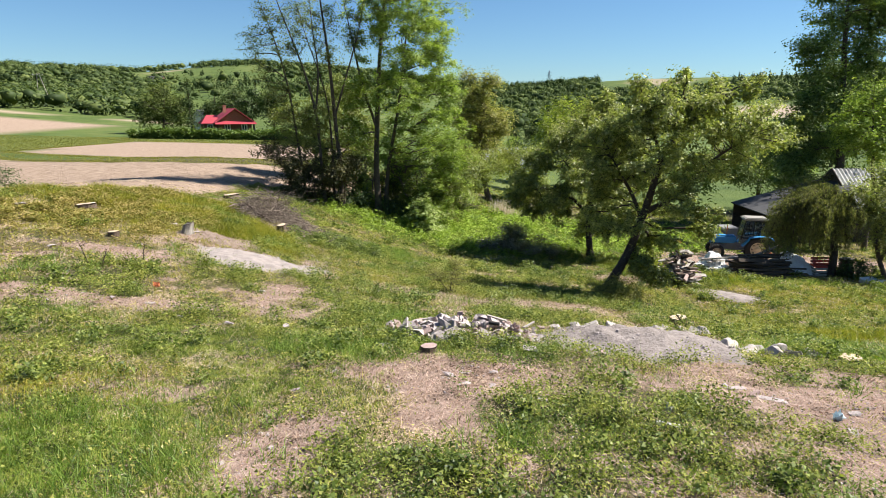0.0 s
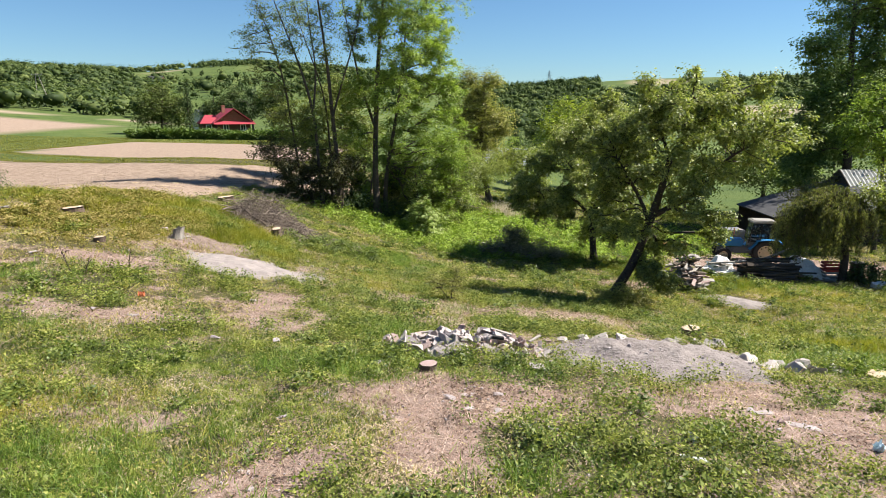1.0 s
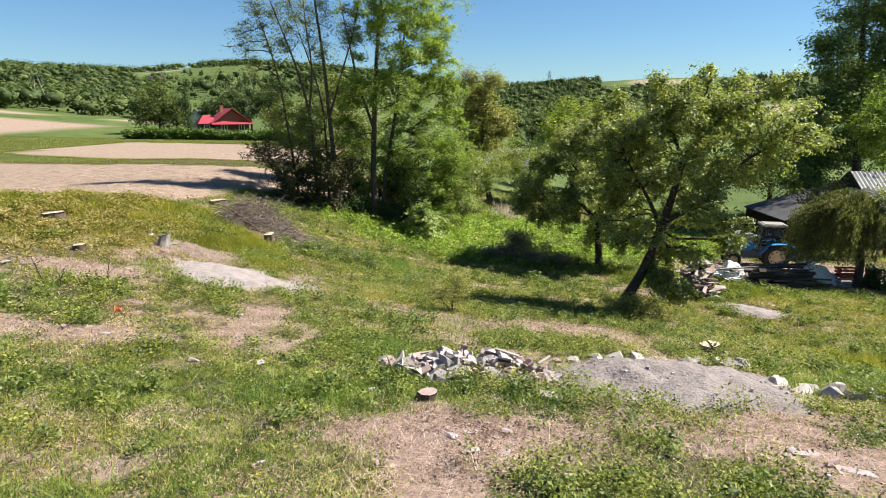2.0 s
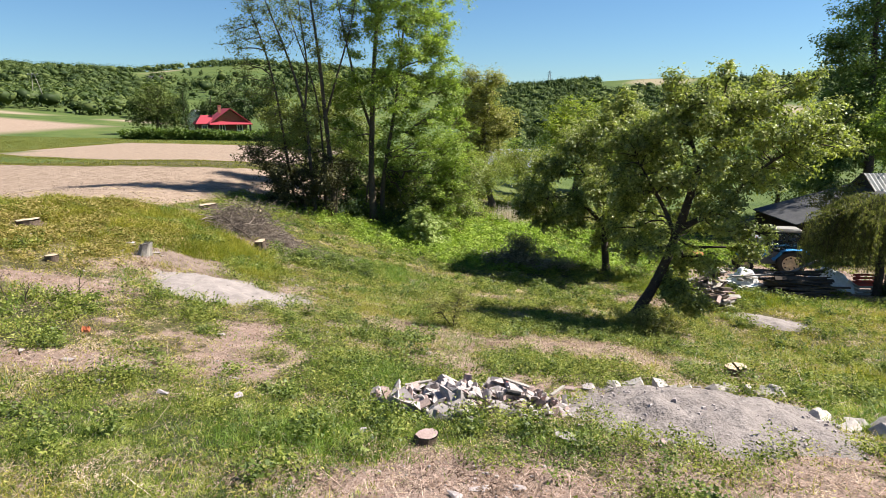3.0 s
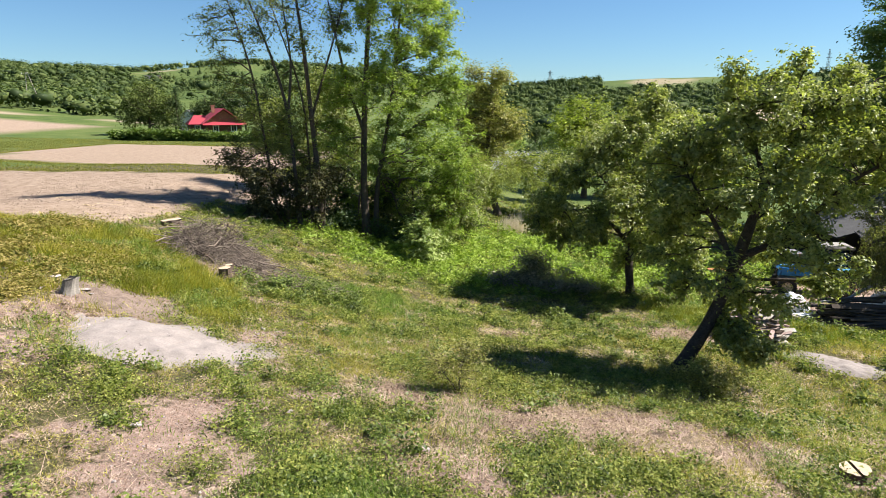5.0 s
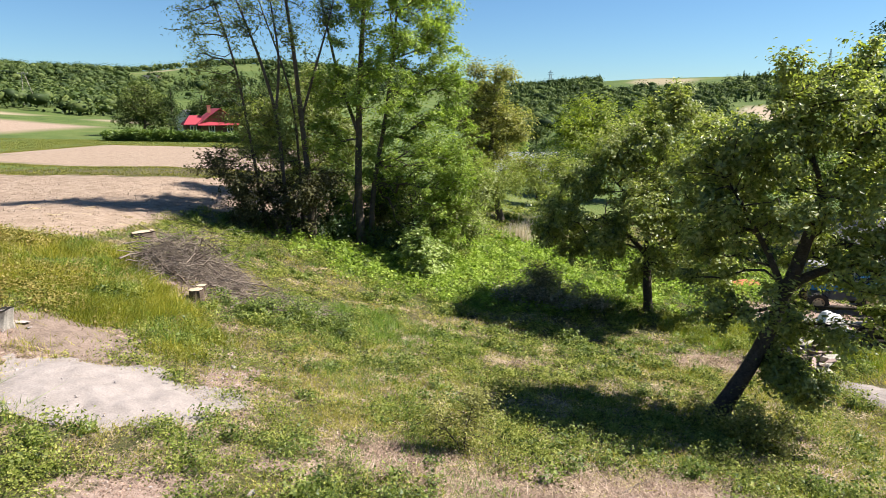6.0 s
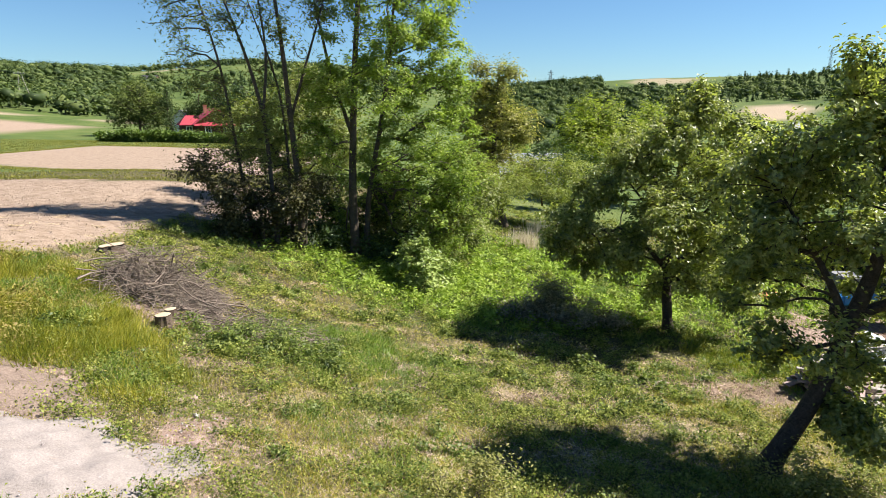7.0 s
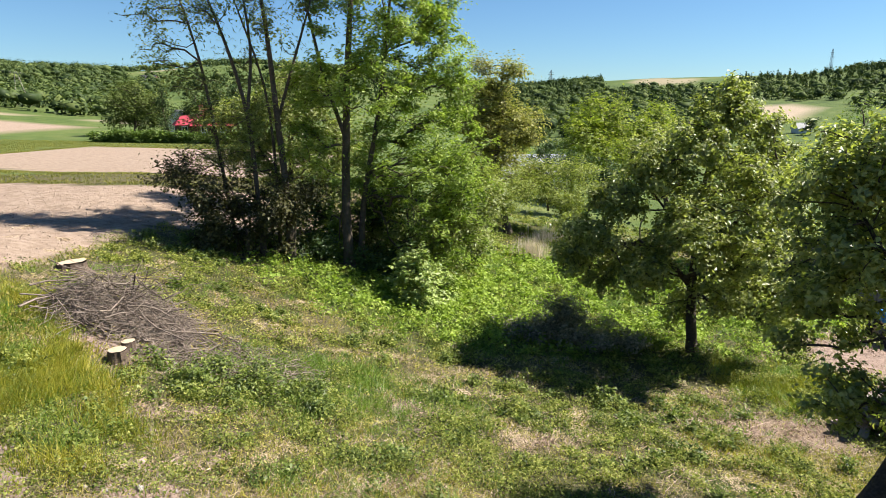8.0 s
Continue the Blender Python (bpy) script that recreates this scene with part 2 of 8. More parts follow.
# bare or special patches of the garden: x, y, half width, half depth, strength
BARE = (
    (-4.8, 23.4, 0.7, 1.3, 0.9),
    (0.3, 10.7, 2.1, 0.9, 1.1), (4.8, 10.8, 1.7, 0.9, 0.75), (7.4, 9.4, 2.5, 1.3, 1.2), (3.8, 6.7, 2.0, 0.6, 0.55), (9.0, 6.8, 4.0, 2.4, 1.1),
    (-2.1, 7.5, 0.6, 1.4, 1.4), (0.0, 8.6, 0.75, 0.5, 1.2), (-4.3, 15.2, 1.0, 0.9, 0.9), (-4.6, 17.6, 0.75, 2.0, 1.0), (-8.0, 15.2, 2.3, 0.55, 0.9),
    (-10.3, 19.8, 1.9, 0.7, 1.0), (-9.4, 22.3, 1.5, 0.9, 0.8), (-4.3, 9.5, 0.6, 0.4, 0.8), (-8.6, 24.0, 1.5, 1.0, 1.0), (-4.4, 22.6, 1.2, 2.6, 0.55),
    (20.5, 37.0, 6.5, 3.2, 1.2), (-5.0, 13.5, 0.9, 0.5, 0.6), (-8.3, 29.3, 1.1, 0.6, 0.8), (1.0, 6.2, 1.6, 0.6, 0.45), (12.5, 9.0, 3.0, 2.5, 0.8), (6.4, 7.2, 3.2, 1.4, 0.8), (9.6, 10.6, 2.6, 1.3, 0.8), (17.0, 36.6, 4.0, 2.0, 1.1), (2.6, 11.4, 1.4, 0.6, 0.65), (5.6, 12.0, 2.0, 0.6, 0.75),
)
LITTER = ((-12.6, 24.9, 2.2, 1.3, 0.7), (-0.9, 20.9, 1.3, 0.8, 0.95), (2.6, 19.9, 2.6, 1.0, 1.1), (5.2, 18.6, 1.6, 0.8, 0.7), (9.8, 20.4, 1.6, 0.7, 0.8), (8.6, 24.2, 1.6, 0.6, 0.7), (-0.1, 17.2, 0.9, 1.0, 0.7), (-1.4, 30.0, 1.0, 0.5, 0.7), (0.2, 10.6, 2.4, 1.0, 0.5), (9.0, 30.6, 2.4, 0.9, 0.9), (1.8, 29.0, 0.8, 0.4, 0.5), (8.5, 21.5, 2.0, 1.2, 0.5))
GOLD = ((-14.0, 24.6, 3.6, 2.6, 1.0), (-13.6, 28.0, 2.6, 2.4, 0.8), (-11.2, 25.0, 1.5, 1.3, 0.5), (13.0, 22.0, 6.0, 4.5, 0.65), (16.0, 28.0, 6.0, 2.5, 0.7), (-4.8, 10.0, 1.4, 0.8, 0.7), (-1.0, 24.0, 4.0, 3.0, 0.4), (-8.0, 31.0, 1.6, 1.4, 0.4), (-9.2, 27.8, 1.6, 1.3, 1.0), (-8.2, 26.4, 1.4, 0.8, 0.8))
LAWN = ((-5.2, 7.2, 2.8, 1.5, 1.1), (-3.4, 9.8, 1.7, 1.2, 0.9), (-4.0, 12.4, 3.2, 1.8, 1.0), (-9.5, 12.4, 3.5, 2.0, 0.6), (11.5, 15.5, 3.5, 2.2, 1.0), (14.0, 21.0, 4.0, 3.5, 0.7), (-11.0, 26.8, 2.5, 1.6, 0.8))
STRAW = ((-6.8, 10.0, 2.0, 1.2, 0.8), (-4.7, 9.6, 0.6, 0.35, 1.0), (7.9, 29.2, 1.9, 1.1, 1.0), (9.4, 27.2, 1.6, 1.6, 0.9), (9.8, 20.6, 1.8, 0.9, 0.9), (-10.5, 11.0, 1.6, 0.9, 0.9), (-7.4, 9.4, 1.6, 0.7, 0.8), (8.2, 24.6, 2.0, 1.0, 1.0), (4.6, 17.8, 2.4, 0.6, 0.7))
GOLD = GOLD + STRAW
GOLD_BANK = GOLD[:3] + GOLD[7:8]
LUSH = ((2.5, 43.0, 4.5, 3.5, 1.1), (5.0, 47.5, 4.5, 3.5, 1.0), (-11.5, 27.2, 1.6, 1.0, 0.8), (-12.8, 30.4, 2.4, 0.8, 0.9), (14.6, 31.2, 1.4, 0.9, 1.0), (-4.4, 7.4, 1.7, 1.3, 1.0), (-3.2, 30.5, 2.6, 1.7, 1.0), (0.0, 41.5, 5.0, 4.0, 1.0), (10.0, 44.5, 7.0, 5.0, 1.0), (-7.5, 20.6, 1.2, 0.6, 0.6), (11.5, 33.5, 2.0, 2.2, 0.8), (-1.6, 15.6, 1.0, 1.0, 0.7), (-2.0, 12.2, 1.2, 0.7, 0.8), (-9.4, 26.6, 1.9, 1.6, 0.9), (-7.6, 25.4, 1.4, 0.9, 0.8), (-10.6, 29.2, 1.2, 1.4, 0.8), (15.6, 30.6, 2.5, 1.0, 0.5), (10.5, 14.5, 2.5, 1.2, 0.7), (1.4, 8.0, 1.0, 0.6, 0.6))


BANK = ((-10.8, 26.6, 2.4, 1.9, 1.0), (-13.6, 28.0, 3.0, 1.9, 1.0), (-8.9, 26.4, 1.5, 1.9, 1.1), (-7.3, 25.4, 1.3, 1.1, 1.0), (-17.0, 28.5, 3.0, 1.5, 0.8), (13.5, 18.5, 2.5, 1.5, 0.8), (-10.5, 30.0, 1.6, 1.0, 0.7), (10.9, 33.6, 1.7, 1.4, 1.0), (14.4, 31.2, 0.9, 0.7, 1.0))
WEEDY = ((-0.7, 6.9, 1.2, 0.7, 1.0), (1.5, 8.95, 0.75, 0.75, 1.1), (2.7, 9.4, 1.1, 0.7, 1.0), (4.0, 8.9, 0.8, 0.5, 0.9), (4.2, 7.1, 0.7, 0.4, 0.9), (-1.4, 16.3, 1.1, 1.1, 1.1), (-1.6, 13.1, 2.0, 0.7, 1.0), (-3.8, 12.6, 1.2, 0.6, 0.9), (1.7, 12.3, 0.5, 0.5, 0.9))


def patch(x, y, spots):
    out = np.zeros_like(x)
    wx, wy = x + 0.8 * (fbm(x, y, 0.7, 11) - 0.5), y + 0.8 * (fbm(x, y, 0.7, 23) - 0.5)
    for cx, cy, rx, ry, s in spots:
        d = np.hypot((wx - cx) / rx, (wy - cy) / ry)
        out = np.maximum(out, s * np.clip(1.35 - 0.75 * d, 0, 1))
    return out


def thick(x, y):
    """Where weeds stand thick: 1, where the turf is thin and dry: 0."""
    return np.maximum(sstep(0.42, 0.53, 0.5 * fbm(x, y, 0.55, 101) + 0.5 * fbm(x, y, 1.5, 141)), np.clip(patch(x, y, WEEDY), 0, 1))


def bare(x, y):
    """Bare earth: the trodden patches and small worn spots between the weeds."""
    worn = sstep(0.54, 0.61, 0.45 * fbm(x, y, 0.8, 201) + 0.55 * fbm(x, y, 3.0, 207))
    less = 1 - 0.55 * sstep(17, 22, y) - 0.35 * sstep(28, 33, y)
    less = less * (1 - 0.85 * np.clip(patch(x, y, LAWN), 0, 1))
    return np.maximum(patch(x, y, BARE), worn * less) * (1 - 0.85 * np.clip(patch(x, y, WEEDY), 0, 1))


def tilled(x, y):
    """Ploughed strips beyond the garden."""
    edge = -12.6 - 1.3 * np.maximum(0, 31.5 - y) + 0.6 * (fbm(x, y, 0.5, 5) - 0.5)
    edge = np.where(y > 43, -10.5 + 0.9 * (y - 43), edge)
    one = (x < edge) & (y > 20) & (y < np.interp(x, (-60, -42, -28, -21, -14), (75, 61.5, 52.8, 51.2, 53.5)) + 0.8 * (fbm(x, y, 0.2, 9) - 0.5))
    two = (x > -53.0 - 0.09 * (y - 78)) & (x < -14) & (y > np.interp(x, (-60, -47, -37, -27, -17), (84, 74, 68, 63.2, 62)) + 0.7 * (fbm(x, y, 0.2, 19) - 0.5)) & (y < 118 - 0.42 * (x + 57))
    three = (x < -96) & (y > 96) & (y < 199) & (x > -330)
    return (one | two | three).astype(float)


def track(x, y):
    """Sandy farm track and bare slopes far off."""
    t = ((np.abs(y - 226 - 0.18 * (x + 120)) < 3.2) & (x < -78)).astype(float)
    q = x / np.maximum(y, 1)
    r = np.hypot(x, y)
    t = np.maximum(t, ((np.abs(q - 0.50) < 0.042) & (np.abs(r - 470 - 350 * (q - 0.5)) < 50)).astype(float))
    t = np.maximum(t, ((np.abs(q - 0.325) < 0.045) & (np.abs(r - 815) < 45)).astype(float) * 0.7)
    t = np.maximum(t, ((np.abs(q + 0.42) < 0.022) & (np.abs(r - 800) < 30)).astype(float))
    return t


def mesh_np(name, verts, faces, mat, smooth=False, parent=None):
    """One mesh object from arrays; faces all have the same number of corners."""
    verts, faces = np.asarray(verts, np.float32), np.asarray(faces, np.int32)
    me = bpy.data.meshes.new(name)
    me.vertices.add(len(verts))
    me.vertices.foreach_set("co", verts.ravel())
    k = faces.shape[1]
    me.loops.add(faces.size)
    me.loops.foreach_set("vertex_index", faces.ravel())
    me.polygons.add(len(faces))
    me.polygons.foreach_set("loop_start", np.arange(0, faces.size, k, dtype=np.int32))
    me.polygons.foreach_set("use_smooth", np.full(len(faces), smooth))
    me.update(calc_edges=True)
    if mat:
        me.materials.append(mat)
    ob = new(name, me)
    if parent:
        ob.parent = parent
    return ob


# ---- ground: one sheet to the horizon ----


def ground_material():
    m = Mat("ground")
    zone = m.n("VertexColor", layer_name="zone")
    sep = m.n("SeparateColor")
    m.link(zone.outputs["Color"], sep.inputs["Color"])
    soft = m.n("VertexColor", layer_name="zone_b")
    sep2 = m.n("SeparateColor")
    m.link(soft.outputs["Color"], sep2.inputs["Color"])
    bare, till, lit = sep.outputs[0], sep.outputs[1], sep.outputs[2]
    gold, lush, tr = sep2.outputs[0], sep2.outputs[1], sep2.outputs[2]
    v = m.coords()
    n1, n2, n3 = m.noise(0.55, 5, 0.6, v), m.noise(5.0, 5, 0.65, v), m.noise(38.0, 3, 0.6, v)
    n4 = m.noise(0.02, 5, 0.6, v)
    n5 = m.noise(16.0, 4, 0.7, v)
    # near-black stops put the shade in gaps between plants into the soil colour
    turf = m.ramp(m.math("ADD", m.math("MULTIPLY", n2, 0.45), m.math("MULTIPLY", n5, 0.55)), [(0.34, (0.014, 0.013, 0.007)), (0.46, (0.050, 0.043, 0.019)), (0.55, (0.135, 0.107, 0.056)), (0.65, (0.31, 0.238, 0.156))])
    far = m.ramp(m.math("ADD", m.math("MULTIPLY", n4, 0.6), m.math("MULTIPLY", m.noise(0.16, 5, 0.65, v), 0.4)), [(0.32, (0.036, 0.060, 0.016)), (0.5, (0.072, 0.102, 0.025)), (0.68, (0.124, 0.138, 0.043))])
    # soil under thick weeds painted darker, in place of shade among the leaves
    turf = m.mix(m.math("MULTIPLY", zone.outputs["Alpha"], 0.85), turf, m.ramp(n5, [(0.35, (0.022, 0.026, 0.010)), (0.65, (0.085, 0.085, 0.028))]))
    turf = m.mix(m.math("SUBTRACT", 1.0, soft.outputs["Alpha"]), turf, far)
    turf = m.mix(m.math("MULTIPLY", gold, 0.35), turf, (0.18, 0.150, 0.060))
    # soil under lush and lawn grass darkened to deepen the shade between blades
    turf = m.mix(m.math("MULTIPLY", lush, 0.7), turf, (0.028, 0.048, 0.011))
    soil = m.ramp(n2, [(0.25, (0.092, 0.052, 0.040)), (0.5, (0.188, 0.115, 0.090)), (0.75, (0.38, 0.276, 0.228))])
    soil = m.mix(0.3, soil, m.ramp(n3, [(0.3, (0.16, 0.115, 0.085)), (0.72, (0.56, 0.48, 0.40))]))
    dead = m.ramp(n3, [(0.25, (0.070, 0.048, 0.033)), (0.7, (0.225, 0.165, 0.115))])
    clod = m.ramp(m.noise(2.2, 6, 0.7, v), [(0.3, (0.175, 0.122, 0.086)), (0.5, (0.27, 0.198, 0.146)), (0.72, (0.35, 0.265, 0.204))])

    def mask(w, width=0.22):
        s = m.math("ADD", w, m.math("MULTIPLY", m.math("SUBTRACT", m.math("ADD", m.math("MULTIPLY", n2, 0.55), m.math("ADD", m.math("MULTIPLY", n1, 0.25), m.math("MULTIPLY", n5, 0.20))), 0.5), 2.2))
        r = m.n("MapRange", interpolation_type="SMOOTHSTEP")
        r.inputs["From Min"].default_value, r.inputs["From Max"].default_value = 0.5 - width, 0.5 + width
        m.link(s, r.inputs["Value"])
        return r.outputs["Result"]

    c = m.mix(mask(lit), turf, dead)
    c = m.mix(mask(bare), c, soil)
    c = m.mix(m.math("MULTIPLY", tr, 0.85), c, (0.34, 0.26, 0.19))
    c = m.mix(till, c, clod)
    m.base(c, 0.95, 0, 0.15)
    hgt = m.math("ADD", m.math("MULTIPLY", n2, 0.7), m.math("MULTIPLY", n3, 0.3))
    m.bump(hgt, 1.0, 0.10)
    return m.m


MAT["ground"] = ground_material()
NU, NW = 250, 310
gu, gw = np.linspace(-1, 1, NU), np.linspace(-0.9, 1, NW)
gx, gy = np.meshgrid(30 * gu + 3400 * gu**7, 24 + 70 * gw + 3800 * gw**7)
gx, gy = gx.ravel(), gy.ravel()
gz = height(gx, gy)
gt = tilled(gx, gy)
clods = gt * (gy < 60) * 0.10 * (fbm(gx, gy, 2.6, 31) - 0.5) * 2
idx = np.arange(NU * NW).reshape(NW, NU)
quads = np.stack([idx[:-1, :-1], idx[:-1, 1:], idx[1:, 1:], idx[1:, :-1]], -1).reshape(-1, 4)
ground = mesh_np("ground", np.stack([gx, gy, gz + clods], 1), quads, MAT["ground"], True)
tagged(ground, "sloping grassy garden ground with bare earth, tilled strips and far hills", "ground", kind="structure")
near = (gy > -90) & (gy < 62) & (np.abs(gx) < 60)
for layer, bands in (
    ("zone", (bare(gx, gy) * near, gt, patch(gx, gy, LITTER) * near, thick(gx, gy) * near)),
    ("zone_b", (np.clip(patch(gx, gy, GOLD) + 2.5 * np.clip(0.47 - fbm(gx, gy, 0.9, 101), 0, 1), 0, 1) * near, np.maximum(patch(gx, gy, LUSH), 0.9 * patch(gx, gy, LAWN)) * near, track(gx, gy), near.astype(float))),
):
    att = ground.data.color_attributes.new(layer, "FLOAT_COLOR", "POINT")
    att.data.foreach_set("color", np.stack(bands, 1).astype(np.float32).ravel())


def at(x, y, up=0.0):
    """A place on the ground."""
    return Vector((x, y, float(height(x, y)) + up))

# ---- trees and shrubs ----


def part(name, bm, material, parent, label=""):
    """Links a bmesh as one mesh object under a thing or a part."""
    me = bpy.data.meshes.new(name)
    bm.to_mesh(me)
    bm.free()
    if material:
        me.materials.append(material)
    ob = new(name, me)
    ob.parent = parent
    if label:
        tagged(ob, label)
    return ob


def thing(name, label, category, group="", kind="", at_place=None):
    e = new(name)
    if at_place is not None:
        e.location = at_place
    return tagged(e, label, category, group, kind)


def tube(points, radii, sides=7):
    """Tapered tube along a line; returns arrays."""
    p, n = np.asarray(points, float), len(points)
    d = np.gradient(p, axis=0)
    d /= np.linalg.norm(d, axis=1, keepdims=True) + 1e-9
    ref = np.eye(3)[np.argmin(np.abs(p[-1] - p[0]) + np.abs(d).sum(0) * 0.01)]
    a = np.cross(d, ref[None])
    a /= np.linalg.norm(a, axis=1, keepdims=True) + 1e-9
    b = np.cross(d, a)
    th = np.linspace(0, 2 * np.pi, sides, endpoint=False)
    ring = a[:, None] * np.cos(th)[None, :, None] + b[:, None] * np.sin(th)[None, :, None]
    v = (p[:, None] + ring * np.asarray(radii, float)[:, None, None]).reshape(-1, 3)
    i, j = np.meshgrid(np.arange(n - 1), np.arange(sides), indexing="ij")
    k = (j + 1) % sides
    f = np.stack([i * sides + j, i * sides + k, (i + 1) * sides + k, (i + 1) * sides + j], -1).reshape(-1, 4)
    return v, f


def join(parts):
    vs, fs, o = [], [], 0
    for v, f in parts:
        vs.append(v)
        fs.append(f + o)
        o += len(v)
    return np.concatenate(vs), np.concatenate(fs)


def curve_line(a, b, sag, rng, n=6, wob=0.06):
    """A bent line from a to b that first rises or sags."""
    a, b = np.asarray(a, float), np.asarray(b, float)
    t = np.linspace(0, 1, n)[:, None]
    length = np.linalg.norm(b - a)
    p = a + (b - a) * t + np.array([0, 0, sag]) * np.sin(np.pi * t)
    return p + rng.normal(0, wob * length * 0.3, (n, 3)) * np.sin(np.pi * t)


def leaf_quads(centres, size, rng, up=0.35, aspect=0.5, droop=0.0, out=None):
    """Folded leaves of four corners round each centre."""
    n = len(centres)
    nrm = rng.normal(0, 0.8, (n, 3))
    nrm[:, 2] = np.abs(nrm[:, 2]) + up * 2
    if out is not None:
        nrm += out * 1.2
    nrm /= np.linalg.norm(nrm, axis=1, keepdims=True)
    axis = rng.normal(0, 1, (n, 3))
    axis[:, 2] -= droop * 2
    axis -= nrm * (axis * nrm).sum(1, keepdims=True)
    axis /= np.linalg.norm(axis, axis=1, keepdims=True) + 1e-9
    side = np.cross(nrm, axis)
    s = (size * rng.uniform(0.6, 1.3, (n, 1)))
    base, tip = centres - axis * s * 0.5, centres + axis * s * 0.5
    lift = nrm * s * 0.12
    l, r = centres + side * s * aspect * 0.5 + lift, centres - side * s * aspect * 0.5 + lift
    v = np.stack([base, r, tip, l], 1).reshape(-1, 3)
    return v, np.arange(4 * n).reshape(-1, 4)


def clump_cloud(lobes, per_clump, clump_r, rng, shell=0.45):
    """Clumps that fill lobes, denser towards their outside: centres, the clump of each leaf, the clumps' sizes, the way out."""
    cs, ds = [], []
    for (cx, cy, cz), (rx, ry, rz), n in lobes:
        d = rng.normal(0, 1, (n, 3))
        d /= np.linalg.norm(d, axis=1, keepdims=True)
        rad = rng.uniform(0, 1, (n, 1)) ** shell
        cs.append(np.array([cx, cy, cz]) + d * rad * np.array([rx, ry, rz]) * rng.uniform(0.80, 1.25, (n, 1)))
        ds.append(d)
    c = np.concatenate(cs)
    m = rng.integers(int(per_clump * 0.4), int(per_clump * 1.6) + 1, len(c))
    return c, np.repeat(np.arange(len(c)), m), clump_r * rng.uniform(0.55, 1.35, len(c)), np.concatenate(ds)


def grow(name, label, category, trunks, lobes, leaf, leaf_size, per_clump, clump_r, seed, bark="bark", limb_r=0.06, aspect=0.5, droop=0.0, group="", shell=0.45, up=0.35, low=0.0):
    """A tree or shrub that branches from its trunks out to every clump of leaves.
    trunks: lines with their radii; lobes: centre, half sizes, number of clumps. All in the world."""
    rng = np.random.default_rng(seed)
    base = np.array(trunks[0][0][0], float)
    tree = thing(name, label, category, group, at_place=base)
    allpts = []
    for pts, radii in trunks:
        p = np.array(pts, float)
        t = np.linspace(0, len(p) - 1, (len(p) - 1) * 3 + 1)
        q = np.stack([np.interp(t, np.arange(len(p)), p[:, k]) for k in range(3)], 1)
        r = np.interp(t, np.arange(len(p)), radii)
        q[1:-1] += rng.normal(0, 0.10, (len(q) - 2, 3)) * r[1:-1, None]
        for _ in range(2):
            q[1:-1] = 0.25 * q[:-2] + 0.5 * q[1:-1] + 0.25 * q[2:]
        r = r * rng.uniform(0.95, 1.05, len(r))
        if abs(p[0, 2] - base[2]) < 1.5:
            r[0] *= 1.4
            q[0, 2] -= 0.15
        v, f = tube(q - base, r, 10)
        mesh_np("trunk", v, f, MAT[bark], True, tree)
        allpts.append(np.concatenate([q, r[:, None]], 1))
    trunk_pts = np.concatenate(allpts)
    cs, who, rr, outs = clump_cloud(lobes, per_clump, clump_r, rng, shell=shell)
    # branches: every clump hangs on the nearest wood, and long ways round are shunned
    n0, n = len(trunk_pts), len(cs)
    pos = np.zeros((n0 + 3 * n, 3))
    pos[:n0] = trunk_pts[:, :3]
    way, up_node = np.zeros(n0 + 3 * n), np.full(n0 + 3 * n, -1)
    held = np.full(n0 + 3 * n, 1e9)
    held[:n0] = np.where(trunk_pts[:, 2] < base[2] + low, 20.0, 0.0)
    reach_out = np.linalg.norm(cs[:, None] - trunk_pts[None, :, :3], axis=2).min(1)
    tips, heads, ahead = np.zeros(n, int), [], np.zeros((n, 3))
    m = n0
    for i in np.argsort(reach_out):
        c = cs[i]
        k = int(np.argmin(np.linalg.norm(pos[:m] - c, axis=1) + 0.45 * way[:m] + held[:m] + 0.8 * np.maximum(0, pos[:m, 2] - c[2])))
        s, d = pos[k], c - pos[k]
        ln = np.linalg.norm(d) + 1e-6
        bend = rng.normal(0, 0.10 * ln, 3) + np.array([0, 0, 0.10 * ln])
        for j, t in enumerate((0.36, 0.70, 1.0)):
            pos[m + j] = s + d * t + bend * (1.0, 0.8, 0.0)[j]
            way[m + j] = way[k] + ln * t
            up_node[m + j] = k if j == 0 else m + j - 1
            held[m + j] = 0.25
        tips[i] = m + 2
        ahead[i] = (pos[m + 2] - pos[m + 1]) / (np.linalg.norm(pos[m + 2] - pos[m + 1]) + 1e-6)
        heads.append((m, k))
        m += 3
    load = np.zeros(n0 + 3 * n)
    load[tips] = 1.0
    limb_of = np.arange(n0 + 3 * n)
    for h, k in reversed(heads):
        load[h + 1] += load[h + 2]
        load[h] += load[h + 1]
        if k >= n0:
            load[k] += load[h]
    for h, k in heads:
        limb_of[h] = limb_of[h + 1] = limb_of[h + 2] = h if k < n0 else limb_of[k]
    heavy = max(1.0, load[n0:].max())
    thin = limb_r * 1.25 * (np.maximum(load, 1) / heavy) ** 0.5
    wood = {}
    for h, k in heads:
        r0 = min(thin[h] * 1.05, trunk_pts[k, 3] * 0.75) if k < n0 else thin[h]
        line = np.stack([pos[k], pos[h], pos[h + 1], pos[h + 2]])
        seg = tube(line - base, [r0, min(r0, thin[h]), min(r0, thin[h + 1]), min(r0, thin[h + 2]) * 0.7], 6 if load[h] > 12 else 4)
        root = limb_of[h]
        wood.setdefault(root if load[root] >= 10 else -1, []).append(seg)
    for root, segs in wood.items():
        v, f = join(segs)
        ob = mesh_np("limb" if root >= 0 else "twig_growth", v, f, MAT[bark], True, tree)
